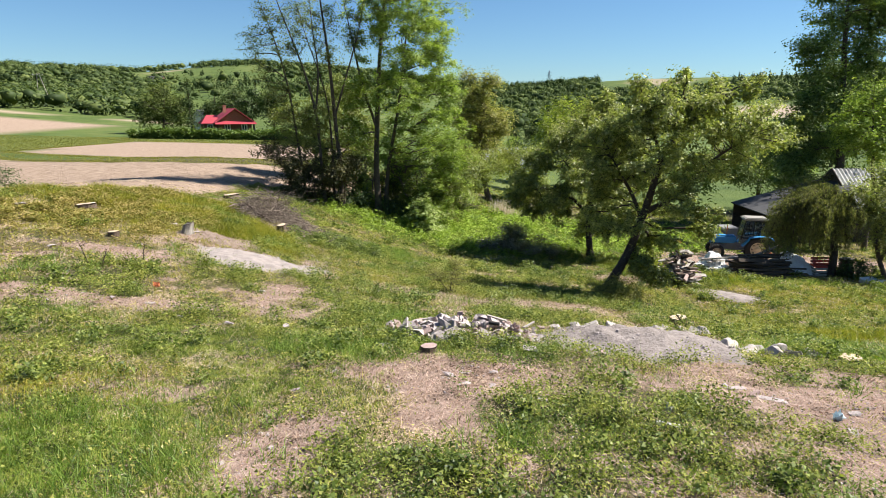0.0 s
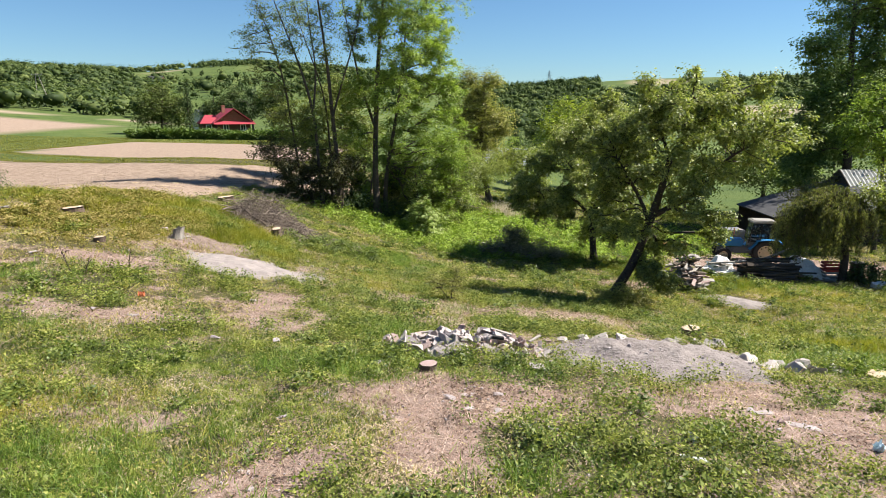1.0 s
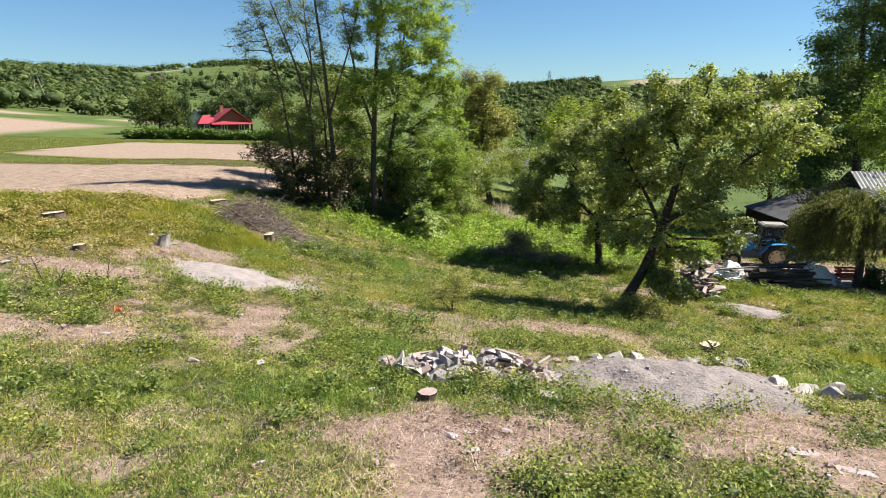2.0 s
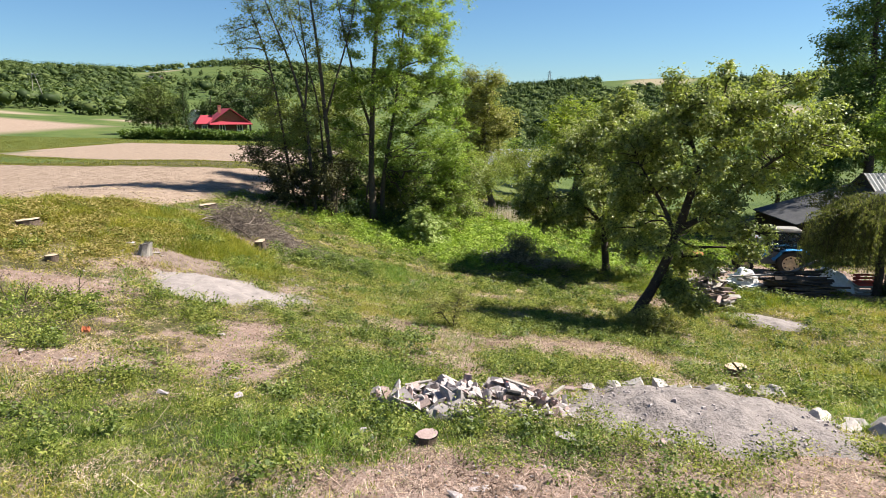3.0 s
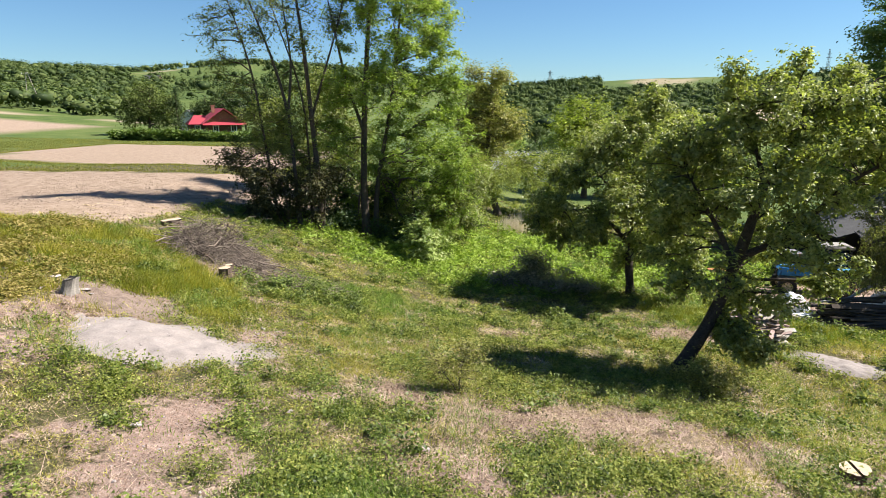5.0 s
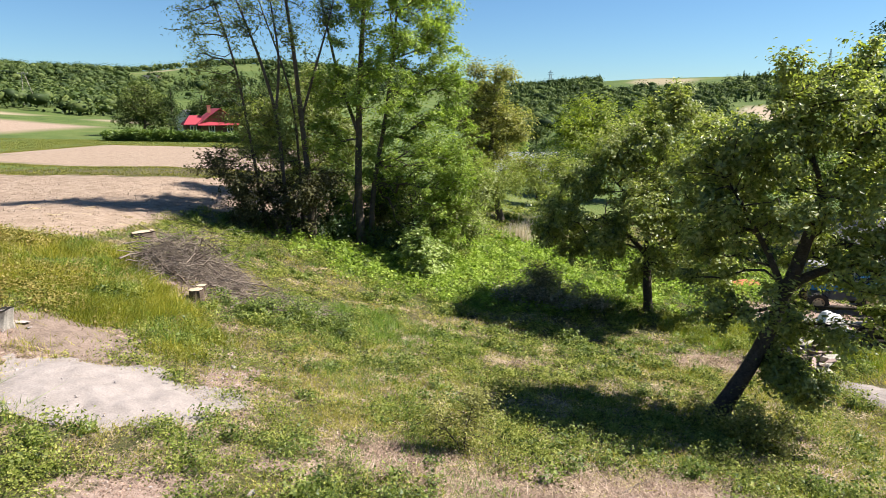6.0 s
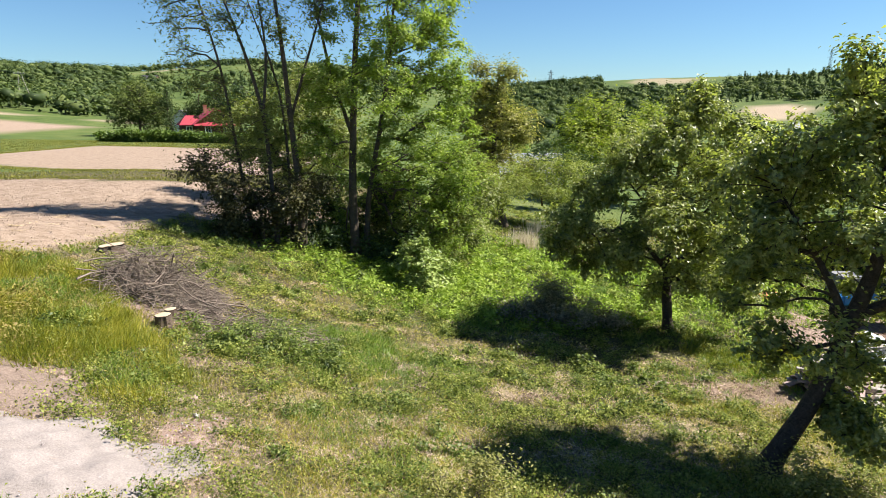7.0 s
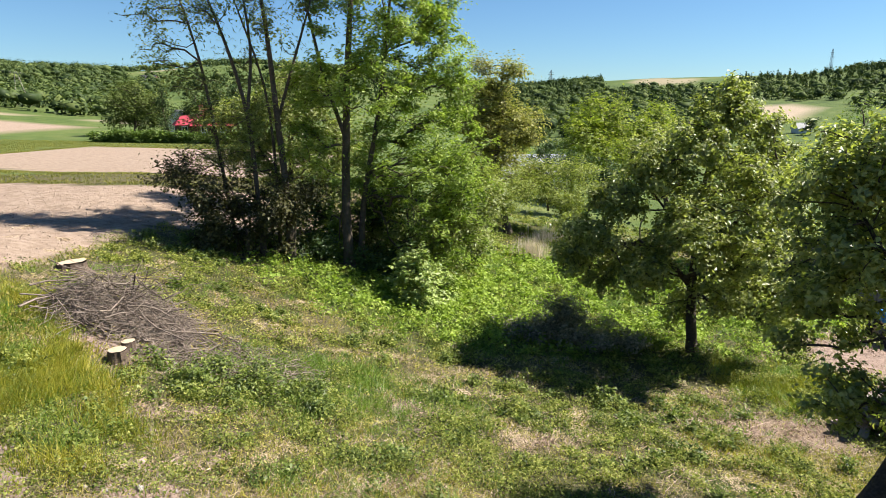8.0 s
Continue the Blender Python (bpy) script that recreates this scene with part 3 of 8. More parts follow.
        if root < 0:
            tagged(ob, kind="stuff")
    # leaves along the outer end of each branch
    ax = ahead[who] + np.array([0, 0, -droop])
    off = ax * (rr[who] * rng.uniform(-1.5, 0.7, len(who)))[:, None] + rng.normal(0, 0.42, (len(who), 3)) * rr[who][:, None] * np.array([1, 1, 0.8])
    v, f = leaf_quads(cs[who] + off - base, leaf_size, rng, up, aspect, droop, outs[who] * 0.5 + off / (rr[who][:, None] + 1e-6) * 0.6)
    mesh_np("crown", v, f, MAT[leaf], False, tree)
    return tree


def round_lobes(rows, depth=1.0, tall=1.0):
    """Lobes from rows of x, y, z, radius, clumps."""
    return [((x, y, z), (r, r * depth, r * tall), n) for x, y, z, r, n in rows]

# ---- the trees of the place ----

grow("apple_tree", "old leaning apple tree with dark bent trunk and green crown", "tree",
     [([(6.60, 24.90, -1.36), (6.95, 24.92, -0.75), (7.28, 24.95, -0.14), (7.64, 25.00, 0.57), (7.87, 25.00, 1.45), (8.09, 25.00, 2.13), (8.39, 25.00, 3.31), (8.55, 25.00, 4.13), (8.96, 24.90, 4.94), (9.60, 24.80, 5.65), (10.6, 24.6, 6.4)], [0.26, 0.195, 0.175, 0.165, 0.155, 0.15, 0.13, 0.11, 0.085, 0.06, 0.03]),
      ([(7.95, 25.00, 1.70), (7.62, 25.20, 2.60), (7.15, 25.40, 3.40), (6.60, 25.60, 4.40)], [0.09, 0.07, 0.055, 0.02]),
      ([(8.05, 25.00, 1.95), (8.55, 24.80, 2.30), (9.15, 24.50, 2.65), (9.9, 24.2, 3.75), (10.4, 24.0, 4.35), (11.4, 23.6, 5.00)], [0.12, 0.10, 0.085, 0.065, 0.05, 0.025]),
      ([(8.55, 25.00, 4.05), (8.25, 25.20, 5.20), (7.75, 25.20, 6.20)], [0.08, 0.05, 0.02])],
     round_lobes([(6.3, 25.6, 4.8, 0.95, 40), (6.2, 25.3, 3.6, 0.9, 34), (6.7, 26.5, 2.3, 1.0, 35), (6.5, 25.4, 1.4, 0.75, 14), (7.4, 25.0, 5.5, 1.15, 49), (7.6, 26.6, 4.9, 1.15, 43), (8.6, 24.6, 5.9, 1.15, 48), (8.2, 26.4, 3.4, 1.2, 42), (9.6, 25.6, 6.1, 1.2, 49), (9.8, 23.6, 5.5, 1.15, 35), (11.2, 23.2, 5.3, 1.15, 32), (10.8, 25.2, 6.4, 1.0, 32), (12.2, 24.2, 5.2, 1.1, 26), (10.7, 24.6, 4.1, 1.2, 31), (9.5, 24.2, 3.7, 1.0, 28), (9.7, 23.5, 2.2, 0.8, 17), (9.2, 25.8, 2.4, 1.0, 23), (8.4, 25.2, 0.8, 0.7, 23), (8.0, 24.6, -0.1, 0.6, 32), (8.7, 24.9, -0.6, 0.45, 23), (10.5, 24.8, 1.2, 0.5, 14), (7.2, 23.9, 1.7, 0.65, 14), (8.9, 23.7, 2.7, 0.75, 16), (7.3, 23.9, 3.7, 0.85, 20), (8.5, 23.6, 4.5, 0.8, 18), (8.9, 24.2, 0.9, 0.5, 11), (7.5, 25.0, 6.9, 0.35, 7), (9.2, 25.0, 7.2, 0.4, 7), (11.6, 24.6, 6.8, 0.6, 11)], 1.05, 0.95),
     leaf='leaf_apple', leaf_size=0.115, per_clump=84, clump_r=0.27, seed=11, up=0.22, bark='bark_dark', limb_r=0.07, aspect=0.62, low=2.6)

grow("apple_tree", "apple tree with a short dark trunk and wide low crown", "tree",
     [([(8.84, 37.00, -2.62), (8.67, 37.00, -1.27), (8.62, 37.00, -0.01), (8.60, 36.90, 1.22), (8.50, 36.80, 2.62), (8.80, 36.80, 4.40), (9.0, 36.8, 5.6)], [0.2, 0.17, 0.15, 0.12, 0.09, 0.06, 0.02]),
      ([(8.62, 37.00, -0.21), (7.63, 36.90, 0.92), (6.40, 36.80, 1.50), (5.00, 36.70, 1.45), (4.2, 36.6, 1.1)], [0.11, 0.085, 0.06, 0.04, 0.02]),
      ([(8.67, 37.00, 0.61), (9.47, 36.90, 1.63), (10.20, 36.80, 2.62), (10.9, 36.8, 3.41)], [0.1, 0.08, 0.05, 0.02]),
      ([(8.60, 36.95, 1.0), (7.5, 36.3, 2.4), (6.6, 36.0, 3.4)], [0.08, 0.06, 0.02])],
     round_lobes([(4.3, 36.8, 1.0, 0.75, 31), (4.8, 35.9, 2.1, 0.95, 42), (4.7, 38.2, 1.4, 0.9, 32), (5.6, 36.0, 3.3, 1.0, 44), (5.9, 37.7, 0.8, 1.0, 38), (6.5, 35.8, 4.2, 1.0, 43), (7.5, 38.2, 4.6, 1.0, 35), (7.8, 36.0, 4.8, 1.3, 65), (7.4, 35.7, 1.9, 1.1, 42), (9.1, 36.4, 5.7, 1.1, 50), (10.6, 38.4, 4.0, 1.5, 61), (8.4, 35.9, 2.8, 1.3, 55), (7.0, 37.6, 0.4, 1.2, 46), (9.6, 35.5, 1.8, 1.3, 55), (8.8, 38.0, -0.9, 1.1, 35), (9.6, 35.9, -0.2, 1.0, 35), (11.6, 38.0, 4.2, 1.1, 42), (11.2, 36.2, 2.2, 1.1, 44), (10.9, 37.4, 5.5, 0.8, 26), (11.0, 36.6, 0.5, 0.9, 28), (9.3, 36.6, 6.6, 0.5, 12), (10.4, 36.2, 3.6, 1.2, 46), (7.6, 34.4, 2.6, 1.1, 42), (9.4, 34.2, 3.6, 1.1, 38), (6.2, 34.6, 1.0, 0.9, 31), (8.6, 34.3, 0.4, 0.9, 28), (10.6, 34.8, 0.0, 0.9, 28), (11.3, 35.6, -0.9, 0.7, 18), (8.2, 39.6, 2.8, 1.3, 31), (5.4, 37.4, -0.1, 0.7, 20), (7.4, 33.4, 2.2, 1.0, 26), (9.0, 33.2, 1.8, 0.9, 24)], 1.1, 0.9),
     leaf='leaf_apple', leaf_size=0.145, per_clump=62, clump_r=0.31, seed=12, up=0.22, bark='bark_dark', limb_r=0.065, aspect=0.6, low=2.0)

grow("ash_tree", "slender multi-stemmed ash tree with sparse grey-green leaves", "tree",
     [([(-6.70, 41.80, -0.35), (-6.78, 41.85, 2.7), (-7.05, 41.90, 6.0), (-7.25, 41.90, 9.0), (-7.60, 41.90, 11.9), (-7.9, 41.9, 14.9)], [0.17, 0.145, 0.12, 0.09, 0.06, 0.02]),
      ([(-7.80, 41.60, -0.16), (-8.00, 41.80, 2.7), (-8.15, 41.90, 5.6), (-8.75, 41.95, 8.0), (-9.45, 42.0, 10.0), (-10.3, 42.0, 12.2), (-10.8, 42, 14.0)], [0.12, 0.10, 0.085, 0.07, 0.05, 0.03, 0.012]),
      ([(-9.10, 42.20, 0.15), (-9.50, 42.10, 3.6), (-9.90, 42.00, 7.2), (-10.4, 42.1, 9.3), (-11.2, 42.3, 11.6), (-11.9, 42.4, 13.2)], [0.09, 0.075, 0.06, 0.045, 0.03, 0.01]),
      ([(-8.20, 41.90, 6.0), (-7.95, 42.2, 8.4), (-8.35, 42.4, 11.0), (-8.5, 42.5, 13.6)], [0.07, 0.055, 0.035, 0.012]),
      ([(-7.00, 41.90, 5.5), (-6.20, 42.2, 8.2), (-5.40, 42.4, 10.6), (-5.0, 42.5, 12.8)], [0.07, 0.055, 0.035, 0.012]),
      ([(-7.30, 42.40, -0.3), (-7.35, 42.6, 3.5), (-7.60, 42.8, 7.0), (-8.9, 42.9, 10.6), (-9.5, 42.9, 13.0)], [0.08, 0.065, 0.05, 0.03, 0.012])],
     round_lobes([(-12.2, 42.5, 10.2, 1.1, 20), (-11.8, 41.6, 8.5, 0.9, 11), (-10.8, 42.6, 11.6, 1.3, 28), (-9.8, 41.3, 9.6, 1.2, 22), (-9.2, 43.0, 11.8, 1.4, 30), (-8.3, 41.5, 10.6, 1.1, 20), (-7.2, 42.8, 11.6, 1.4, 28), (-7.0, 41.4, 9.2, 1.0, 16), (-5.8, 42.6, 10.5, 1.2, 22), (-10.8, 42.0, 7.2, 1.0, 14), (-8.8, 42.8, 7.6, 1.1, 14), (-9.9, 41.5, 5.6, 1.0, 14), (-8.0, 41.4, 5.2, 1.1, 16), (-11.2, 42.0, 13.6, 1.5, 22), (-9.0, 42.0, 14.2, 1.7, 30), (-6.8, 42.0, 14.2, 1.7, 30), (-8.6, 42.4, 3.6, 1.3, 22), (-10.3, 42.5, 3.9, 1.1, 18)], 1.1, 1.0),
     leaf='leaf_thin', leaf_size=0.15, per_clump=52, clump_r=0.50, seed=13, up=0.5, limb_r=0.032, aspect=0.42, shell=0.6, low=3.5, droop=0.25)

grow("elm_tree", "grey-green elm tree standing behind slender ash stems", "tree",
     [([(-8.6, 49.5, -0.20), (-8.5, 49.5, 2.2), (-8.3, 49.5, 4.6), (-8.0, 49.6, 7.0)], [0.2, 0.17, 0.12, 0.04]), ([(-8.5, 49.5, 1.6), (-9.8, 49.4, 3.6), (-10.6, 49.3, 5.4)], [0.11, 0.08, 0.03])],
     round_lobes([(-10.4, 49.2, 5.2, 1.5, 44), (-8.6, 48.8, 6.2, 1.6, 50), (-6.8, 49.8, 6.0, 1.6, 46), (-9.6, 49.8, 3.4, 1.5, 40), (-7.4, 48.9, 3.8, 1.6, 44), (-11.6, 49.6, 3.9, 1.0, 20), (-5.6, 49.6, 4.0, 1.4, 34), (-7.8, 49.6, 7.7, 1.0, 20), (-12.2, 49.8, 5.6, 1.0, 20), (-9.0, 49.4, 1.8, 1.6, 30), (-6.4, 49.6, 2.2, 1.4, 26)], 1.2, 1.0),
     leaf='leaf_thin', leaf_size=0.17, per_clump=76, clump_r=0.48, seed=55, limb_r=0.05, aspect=0.55, low=1.2)

grow("ash_tree", "tall bright green ash tree with twin dark trunks in full leaf", "tree",
     [([(-4.38, 43.00, -1.01), (-4.56, 43.40, 1.96), (-4.40, 43.40, 5.73), (-4.17, 43.40, 9.37), (-3.80, 43.40, 12.87), (-3.38, 43.40, 15.59)], [0.24, 0.19, 0.15, 0.12, 0.08, 0.03]), ([(-3.95, 43.60, -1.14), (-3.88, 44.00, 1.90), (-3.04, 44.00, 5.73), (-2.60, 44.00, 9.42), (-2.18, 44.00, 12.97)], [0.16, 0.13, 0.1, 0.07, 0.03]), ([(-4.42, 43.40, 4.62), (-5.41, 43.40, 7.57), (-5.89, 43.40, 10.08), (-6.37, 43.40, 12.53)], [0.1, 0.08, 0.05, 0.02])],
     round_lobes([(-5.0, 45.5, 11.8, 2.0, 54), (-2.2, 42.3, 11.7, 2.4, 93), (-0.7, 44.8, 9.3, 2.1, 82), (-2.9, 42.4, 7.9, 2.5, 87), (0.2, 45.1, 6.5, 1.4, 36), (-5.3, 42.8, 7.0, 1.5, 30), (-1.5, 44.9, 4.8, 2.8, 105), (0.6, 42.5, 3.4, 1.6, 52), (-3.7, 45.0, 3.4, 2.0, 51), (-5.9, 42.3, 4.5, 1.0, 24), (-5.2, 45.0, 0.6, 1.4, 24), (-4.4, 42.7, 13.6, 2.1, 60), (-2.2, 45.1, 14.2, 2.3, 69), (-3.3, 42.6, 14.8, 1.6, 36), (-0.5, 44.9, 12.0, 1.8, 45), (-0.5, 43.1, 1.6, 2.4, 82)], 1.2, 1.1),
     leaf='leaf_ash', leaf_size=0.19, per_clump=80, clump_r=0.44, seed=14, up=0.55, limb_r=0.06, aspect=0.42, low=2.5)

grow("hazel_bush", "large leafy hazel bush with deep shade beneath", "shrub",
     [([(-1.55, 44.00, -1.47), (-1.74, 44.00, 0.33), (-1.92, 44.00, 1.90)], [0.07, 0.05, 0.02]), ([(-1.15, 44.00, -1.47), (-0.35, 44.00, 0.73), (0.23, 44.00, 2.29)], [0.06, 0.05, 0.02])],
     round_lobes([(-1.8, 46.0, 0.3, 1.9, 56), (0.2, 44.0, 0.9, 1.8, 56), (1.3, 45.9, -0.3, 1.4, 36), (-0.8, 43.9, -0.6, 1.4, 36), (-3.2, 45.6, -0.3, 1.2, 28), (1.4, 43.9, 1.9, 1.3, 33)], 1.2, 1.0),
     leaf='leaf_thin', leaf_size=0.15, per_clump=75, clump_r=0.5, seed=15, limb_r=0.03, aspect=0.6)

grow("purple_leaved_shrub", "sprawling plum shrub with dark purplish leaves under the ash trees", "shrub",
     [([(-8.26, 41.00, 0.27), (-8.37, 41.00, 1.82), (-8.87, 41.00, 2.91)], [0.06, 0.04, 0.02]), ([(-9.36, 41.00, 0.35), (-10.18, 41.00, 2.18), (-11.03, 41.00, 3.27)], [0.05, 0.04, 0.02]), ([(-6.50, 41.50, 0.09), (-6.36, 41.50, 1.77), (-6.03, 41.50, 2.87)], [0.05, 0.04, 0.02])],
     round_lobes([(-11.4, 41.7, 3.5, 1.0, 22), (-10.0, 40.5, 2.8, 1.1, 34), (-8.9, 41.9, 2.1, 1.6, 56), (-6.8, 40.7, 2.2, 1.3, 48), (-5.9, 42.1, 2.5, 0.8, 24), (-9.6, 40.6, 1.3, 1.1, 40), (-7.9, 42.0, 0.8, 1.3, 40)], 1.1, 0.9),
     leaf='leaf_red', leaf_size=0.15, per_clump=50, clump_r=0.45, seed=16, limb_r=0.025, aspect=0.6)

# dark leaf colour also carries the shade under the ash crowns
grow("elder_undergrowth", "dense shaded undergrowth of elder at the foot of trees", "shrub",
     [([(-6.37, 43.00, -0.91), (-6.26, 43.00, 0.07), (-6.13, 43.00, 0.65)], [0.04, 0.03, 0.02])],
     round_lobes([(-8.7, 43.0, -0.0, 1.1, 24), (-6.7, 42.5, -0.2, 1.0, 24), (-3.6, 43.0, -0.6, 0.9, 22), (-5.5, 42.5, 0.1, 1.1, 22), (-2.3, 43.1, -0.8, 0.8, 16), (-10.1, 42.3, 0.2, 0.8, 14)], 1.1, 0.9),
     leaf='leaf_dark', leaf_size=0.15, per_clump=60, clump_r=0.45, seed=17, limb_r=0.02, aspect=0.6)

# leaves coloured dark here to stand for the shade behind the trunks too
grow("elder_thicket", "tall elder thicket behind the ash trunks, darkened for shade", "shrub",
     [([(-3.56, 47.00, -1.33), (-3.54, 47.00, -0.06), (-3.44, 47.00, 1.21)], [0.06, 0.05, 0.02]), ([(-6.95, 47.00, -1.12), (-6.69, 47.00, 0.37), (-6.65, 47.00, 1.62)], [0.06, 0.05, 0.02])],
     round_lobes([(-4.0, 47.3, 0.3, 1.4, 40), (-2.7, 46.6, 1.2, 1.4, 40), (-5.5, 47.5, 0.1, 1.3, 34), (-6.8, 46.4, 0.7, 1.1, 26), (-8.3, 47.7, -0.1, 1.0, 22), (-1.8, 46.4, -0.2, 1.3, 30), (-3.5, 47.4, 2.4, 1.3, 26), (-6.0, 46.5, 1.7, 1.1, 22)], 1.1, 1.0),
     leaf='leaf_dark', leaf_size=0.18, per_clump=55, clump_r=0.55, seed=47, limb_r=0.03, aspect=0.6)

grow("walnut_tree", "olive-brown walnut tree coming into leaf", "tree",
     [([(4.2, 57.00, -2.20), (3.37, 57.00, 1.01), (3.32, 57.00, 3.95), (3.45, 57.00, 6.45), (3.59, 57.00, 8.55)], [0.25, 0.2, 0.15, 0.09, 0.03])],
     round_lobes([(3.0, 58.3, 7.5, 1.5, 50), (4.2, 56.3, 8.3, 0.8, 25), (2.3, 58.3, 5.4, 2.1, 103), (4.3, 56.0, 5.4, 1.7, 92), (3.4, 58.2, 3.1, 2.1, 103), (4.8, 55.7, 4.4, 0.9, 27), (2.2, 58.3, 8.6, 0.8, 20), (1.8, 55.9, 2.6, 1.5, 59), (5.6, 58.2, 1.6, 1.0, 32)], 1.2, 1.0),
     leaf='leaf_olive', leaf_size=0.22, per_clump=42, clump_r=0.6, seed=18, up=0.55, limb_r=0.06, aspect=0.5)

grow("willow_shrub", "pale green willow shrub at the edge of a wet meadow", "shrub",
     [([(2.66, 52.00, -1.06), (2.63, 52.00, 0.28), (2.45, 52.00, 1.28)], [0.06, 0.04, 0.02])],
     round_lobes([(2.0, 52.5, 0.4, 1.3, 44), (3.0, 51.3, 1.0, 1.1, 38), (3.8, 52.5, 1.6, 1.1, 38), (2.3, 51.3, -0.6, 0.8, 22), (4.7, 52.7, 1.5, 0.9, 28), (3.5, 51.1, 0.4, 1.0, 25), (2.7, 52.6, 1.9, 1.1, 35)], 1.2, 1.1),
     leaf='leaf_willow', leaf_size=0.17, per_clump=45, clump_r=0.5, seed=19, limb_r=0.025, aspect=0.4, up=0.5)

grow("willow_shrub", "broad green willow shrub behind the wet meadow", "shrub",
     [([(6.95, 58.00, -0.65), (6.70, 58.00, 0.89), (6.28, 58.00, 2.03)], [0.06, 0.04, 0.02])],
     round_lobes([(5.2, 58.4, 2.0, 1.1, 28), (6.6, 57.3, 1.7, 1.2, 35), (8.1, 58.5, 1.6, 1.4, 38), (8.8, 57.2, 0.4, 1.2, 32), (6.2, 58.6, 0.6, 1.2, 32), (7.4, 57.4, 0.2, 1.1, 28), (9.7, 59.0, 1.6, 1.2, 25), (8.4, 57.4, -0.8, 0.9, 19)], 1.2, 1.0),
     leaf='leaf_willow', leaf_size=0.19, per_clump=45, clump_r=0.55, seed=20, limb_r=0.025, aspect=0.4, up=0.5)

grow("alder_shrub", "dark green alder thicket in the wet hollow", "shrub",
     [([(9.99, 68.00, -0.78), (9.93, 68.00, 0.63), (9.89, 68.00, 1.56)], [0.08, 0.06, 0.02])],
     round_lobes([(8.1, 68.6, 1.8, 1.2, 24), (9.6, 67.4, 1.4, 1.3, 27), (11.5, 68.7, 0.8, 1.4, 27), (12.9, 67.5, 0.5, 1.4, 27), (14.9, 68.7, 0.1, 1.4, 27)], 1.2, 1.0),
     leaf='leaf_dark', leaf_size=0.24, per_clump=45, clump_r=0.7, seed=49, limb_r=0.03, aspect=0.5, up=0.5)

grow("lime_tree", "round yellow-green lime tree in the valley", "tree",
     [([(15.5, 78.00, -3.71), (15.73, 78.00, 0.17), (15.55, 78.00, 3.46), (15.43, 78.00, 5.62)], [0.3, 0.25, 0.18, 0.06])],
     round_lobes([(15.6, 79.9, 5.3, 2.8, 68), (13.0, 76.5, 3.5, 1.9, 44), (17.7, 79.7, 3.4, 2.8, 68), (14.3, 76.1, 1.9, 2.4, 57), (12.7, 79.8, 2.0, 1.5, 27), (17.4, 76.3, 0.9, 2.2, 44)], 1.2, 1.0),
     leaf='leaf_lime', leaf_size=0.3, per_clump=48, clump_r=0.85, seed=21, up=0.6, limb_r=0.07, aspect=0.6)

grow("lime_tree", "bright yellow-green lime tree beside its larger neighbour", "tree",
     [([(23.0, 80.00, -4.21), (22.00, 80.00, -0.02), (21.78, 80.00, 2.82), (21.66, 80.00, 4.50)], [0.25, 0.2, 0.15, 0.05])],
     round_lobes([(21.7, 81.8, 4.7, 2.4, 51), (19.5, 78.2, 3.2, 1.9, 40), (22.7, 81.1, 2.8, 2.1, 44), (20.9, 78.6, 0.9, 2.3, 47)], 1.2, 1.0),
     leaf='leaf_lime', leaf_size=0.3, per_clump=48, clump_r=0.85, seed=22, up=0.6, limb_r=0.07, aspect=0.6)

grow("oak_tree", "tall dark green oak tree behind the shed", "tree",
     [([(34.0, 54.00, -3.81), (33.67, 54.00, 2.87), (33.10, 54.00, 7.05), (32.84, 54.00, 10.64), (32.59, 54.00, 14.12), (32.23, 54.00, 18.34)], [0.4, 0.34, 0.26, 0.2, 0.13, 0.05])],
     round_lobes([(33.0, 55.2, 13.0, 2.9, 67), (29.7, 52.9, 10.3, 1.8, 41), (35.7, 55.5, 10.1, 2.7, 64), (31.4, 52.8, 7.2, 2.4, 57), (35.7, 55.5, 14.1, 2.5, 54), (29.4, 52.5, 5.9, 1.6, 32), (34.6, 54.9, 4.0, 2.8, 60), (35.6, 52.7, 6.1, 2.4, 54), (33.0, 55.3, 16.9, 3.0, 54), (33.6, 52.4, 18.0, 2.9, 54), (38.6, 54.9, 12.1, 3.0, 54), (36.7, 53.0, 15.2, 2.9, 54), (32.1, 55.4, 2.8, 2.0, 35), (38.4, 52.7, 7.5, 2.8, 54), (30.1, 55.6, 4.0, 1.7, 32), (29.6, 52.8, 1.1, 1.7, 35), (29.4, 55.0, 1.6, 1.5, 25)], 1.2, 1.0),
     leaf='leaf_oak', leaf_size=0.26, per_clump=84, clump_r=0.8, seed=23, limb_r=0.08, aspect=0.55)

grow("maple_tree", "young light green maple tree beside the shed", "tree",
     [([(29.3, 43.00, -3.60), (29.29, 43.00, 0.85), (28.84, 43.00, 3.88), (28.46, 43.00, 6.47)], [0.14, 0.11, 0.08, 0.03])],
     round_lobes([(28.9, 44.0, 6.7, 1.6, 26), (27.4, 42.5, 5.0, 1.3, 22), (29.8, 43.5, 5.0, 1.6, 26), (28.4, 42.4, 3.4, 1.5, 22), (30.1, 43.6, 6.8, 1.6, 22), (26.8, 42.5, 3.9, 0.8, 10), (31.5, 43.7, 3.5, 1.6, 20)], 1.2, 1.0),
     leaf='leaf_ash', leaf_size=0.2, per_clump=70, clump_r=0.6, seed=24, limb_r=0.04, aspect=0.6)

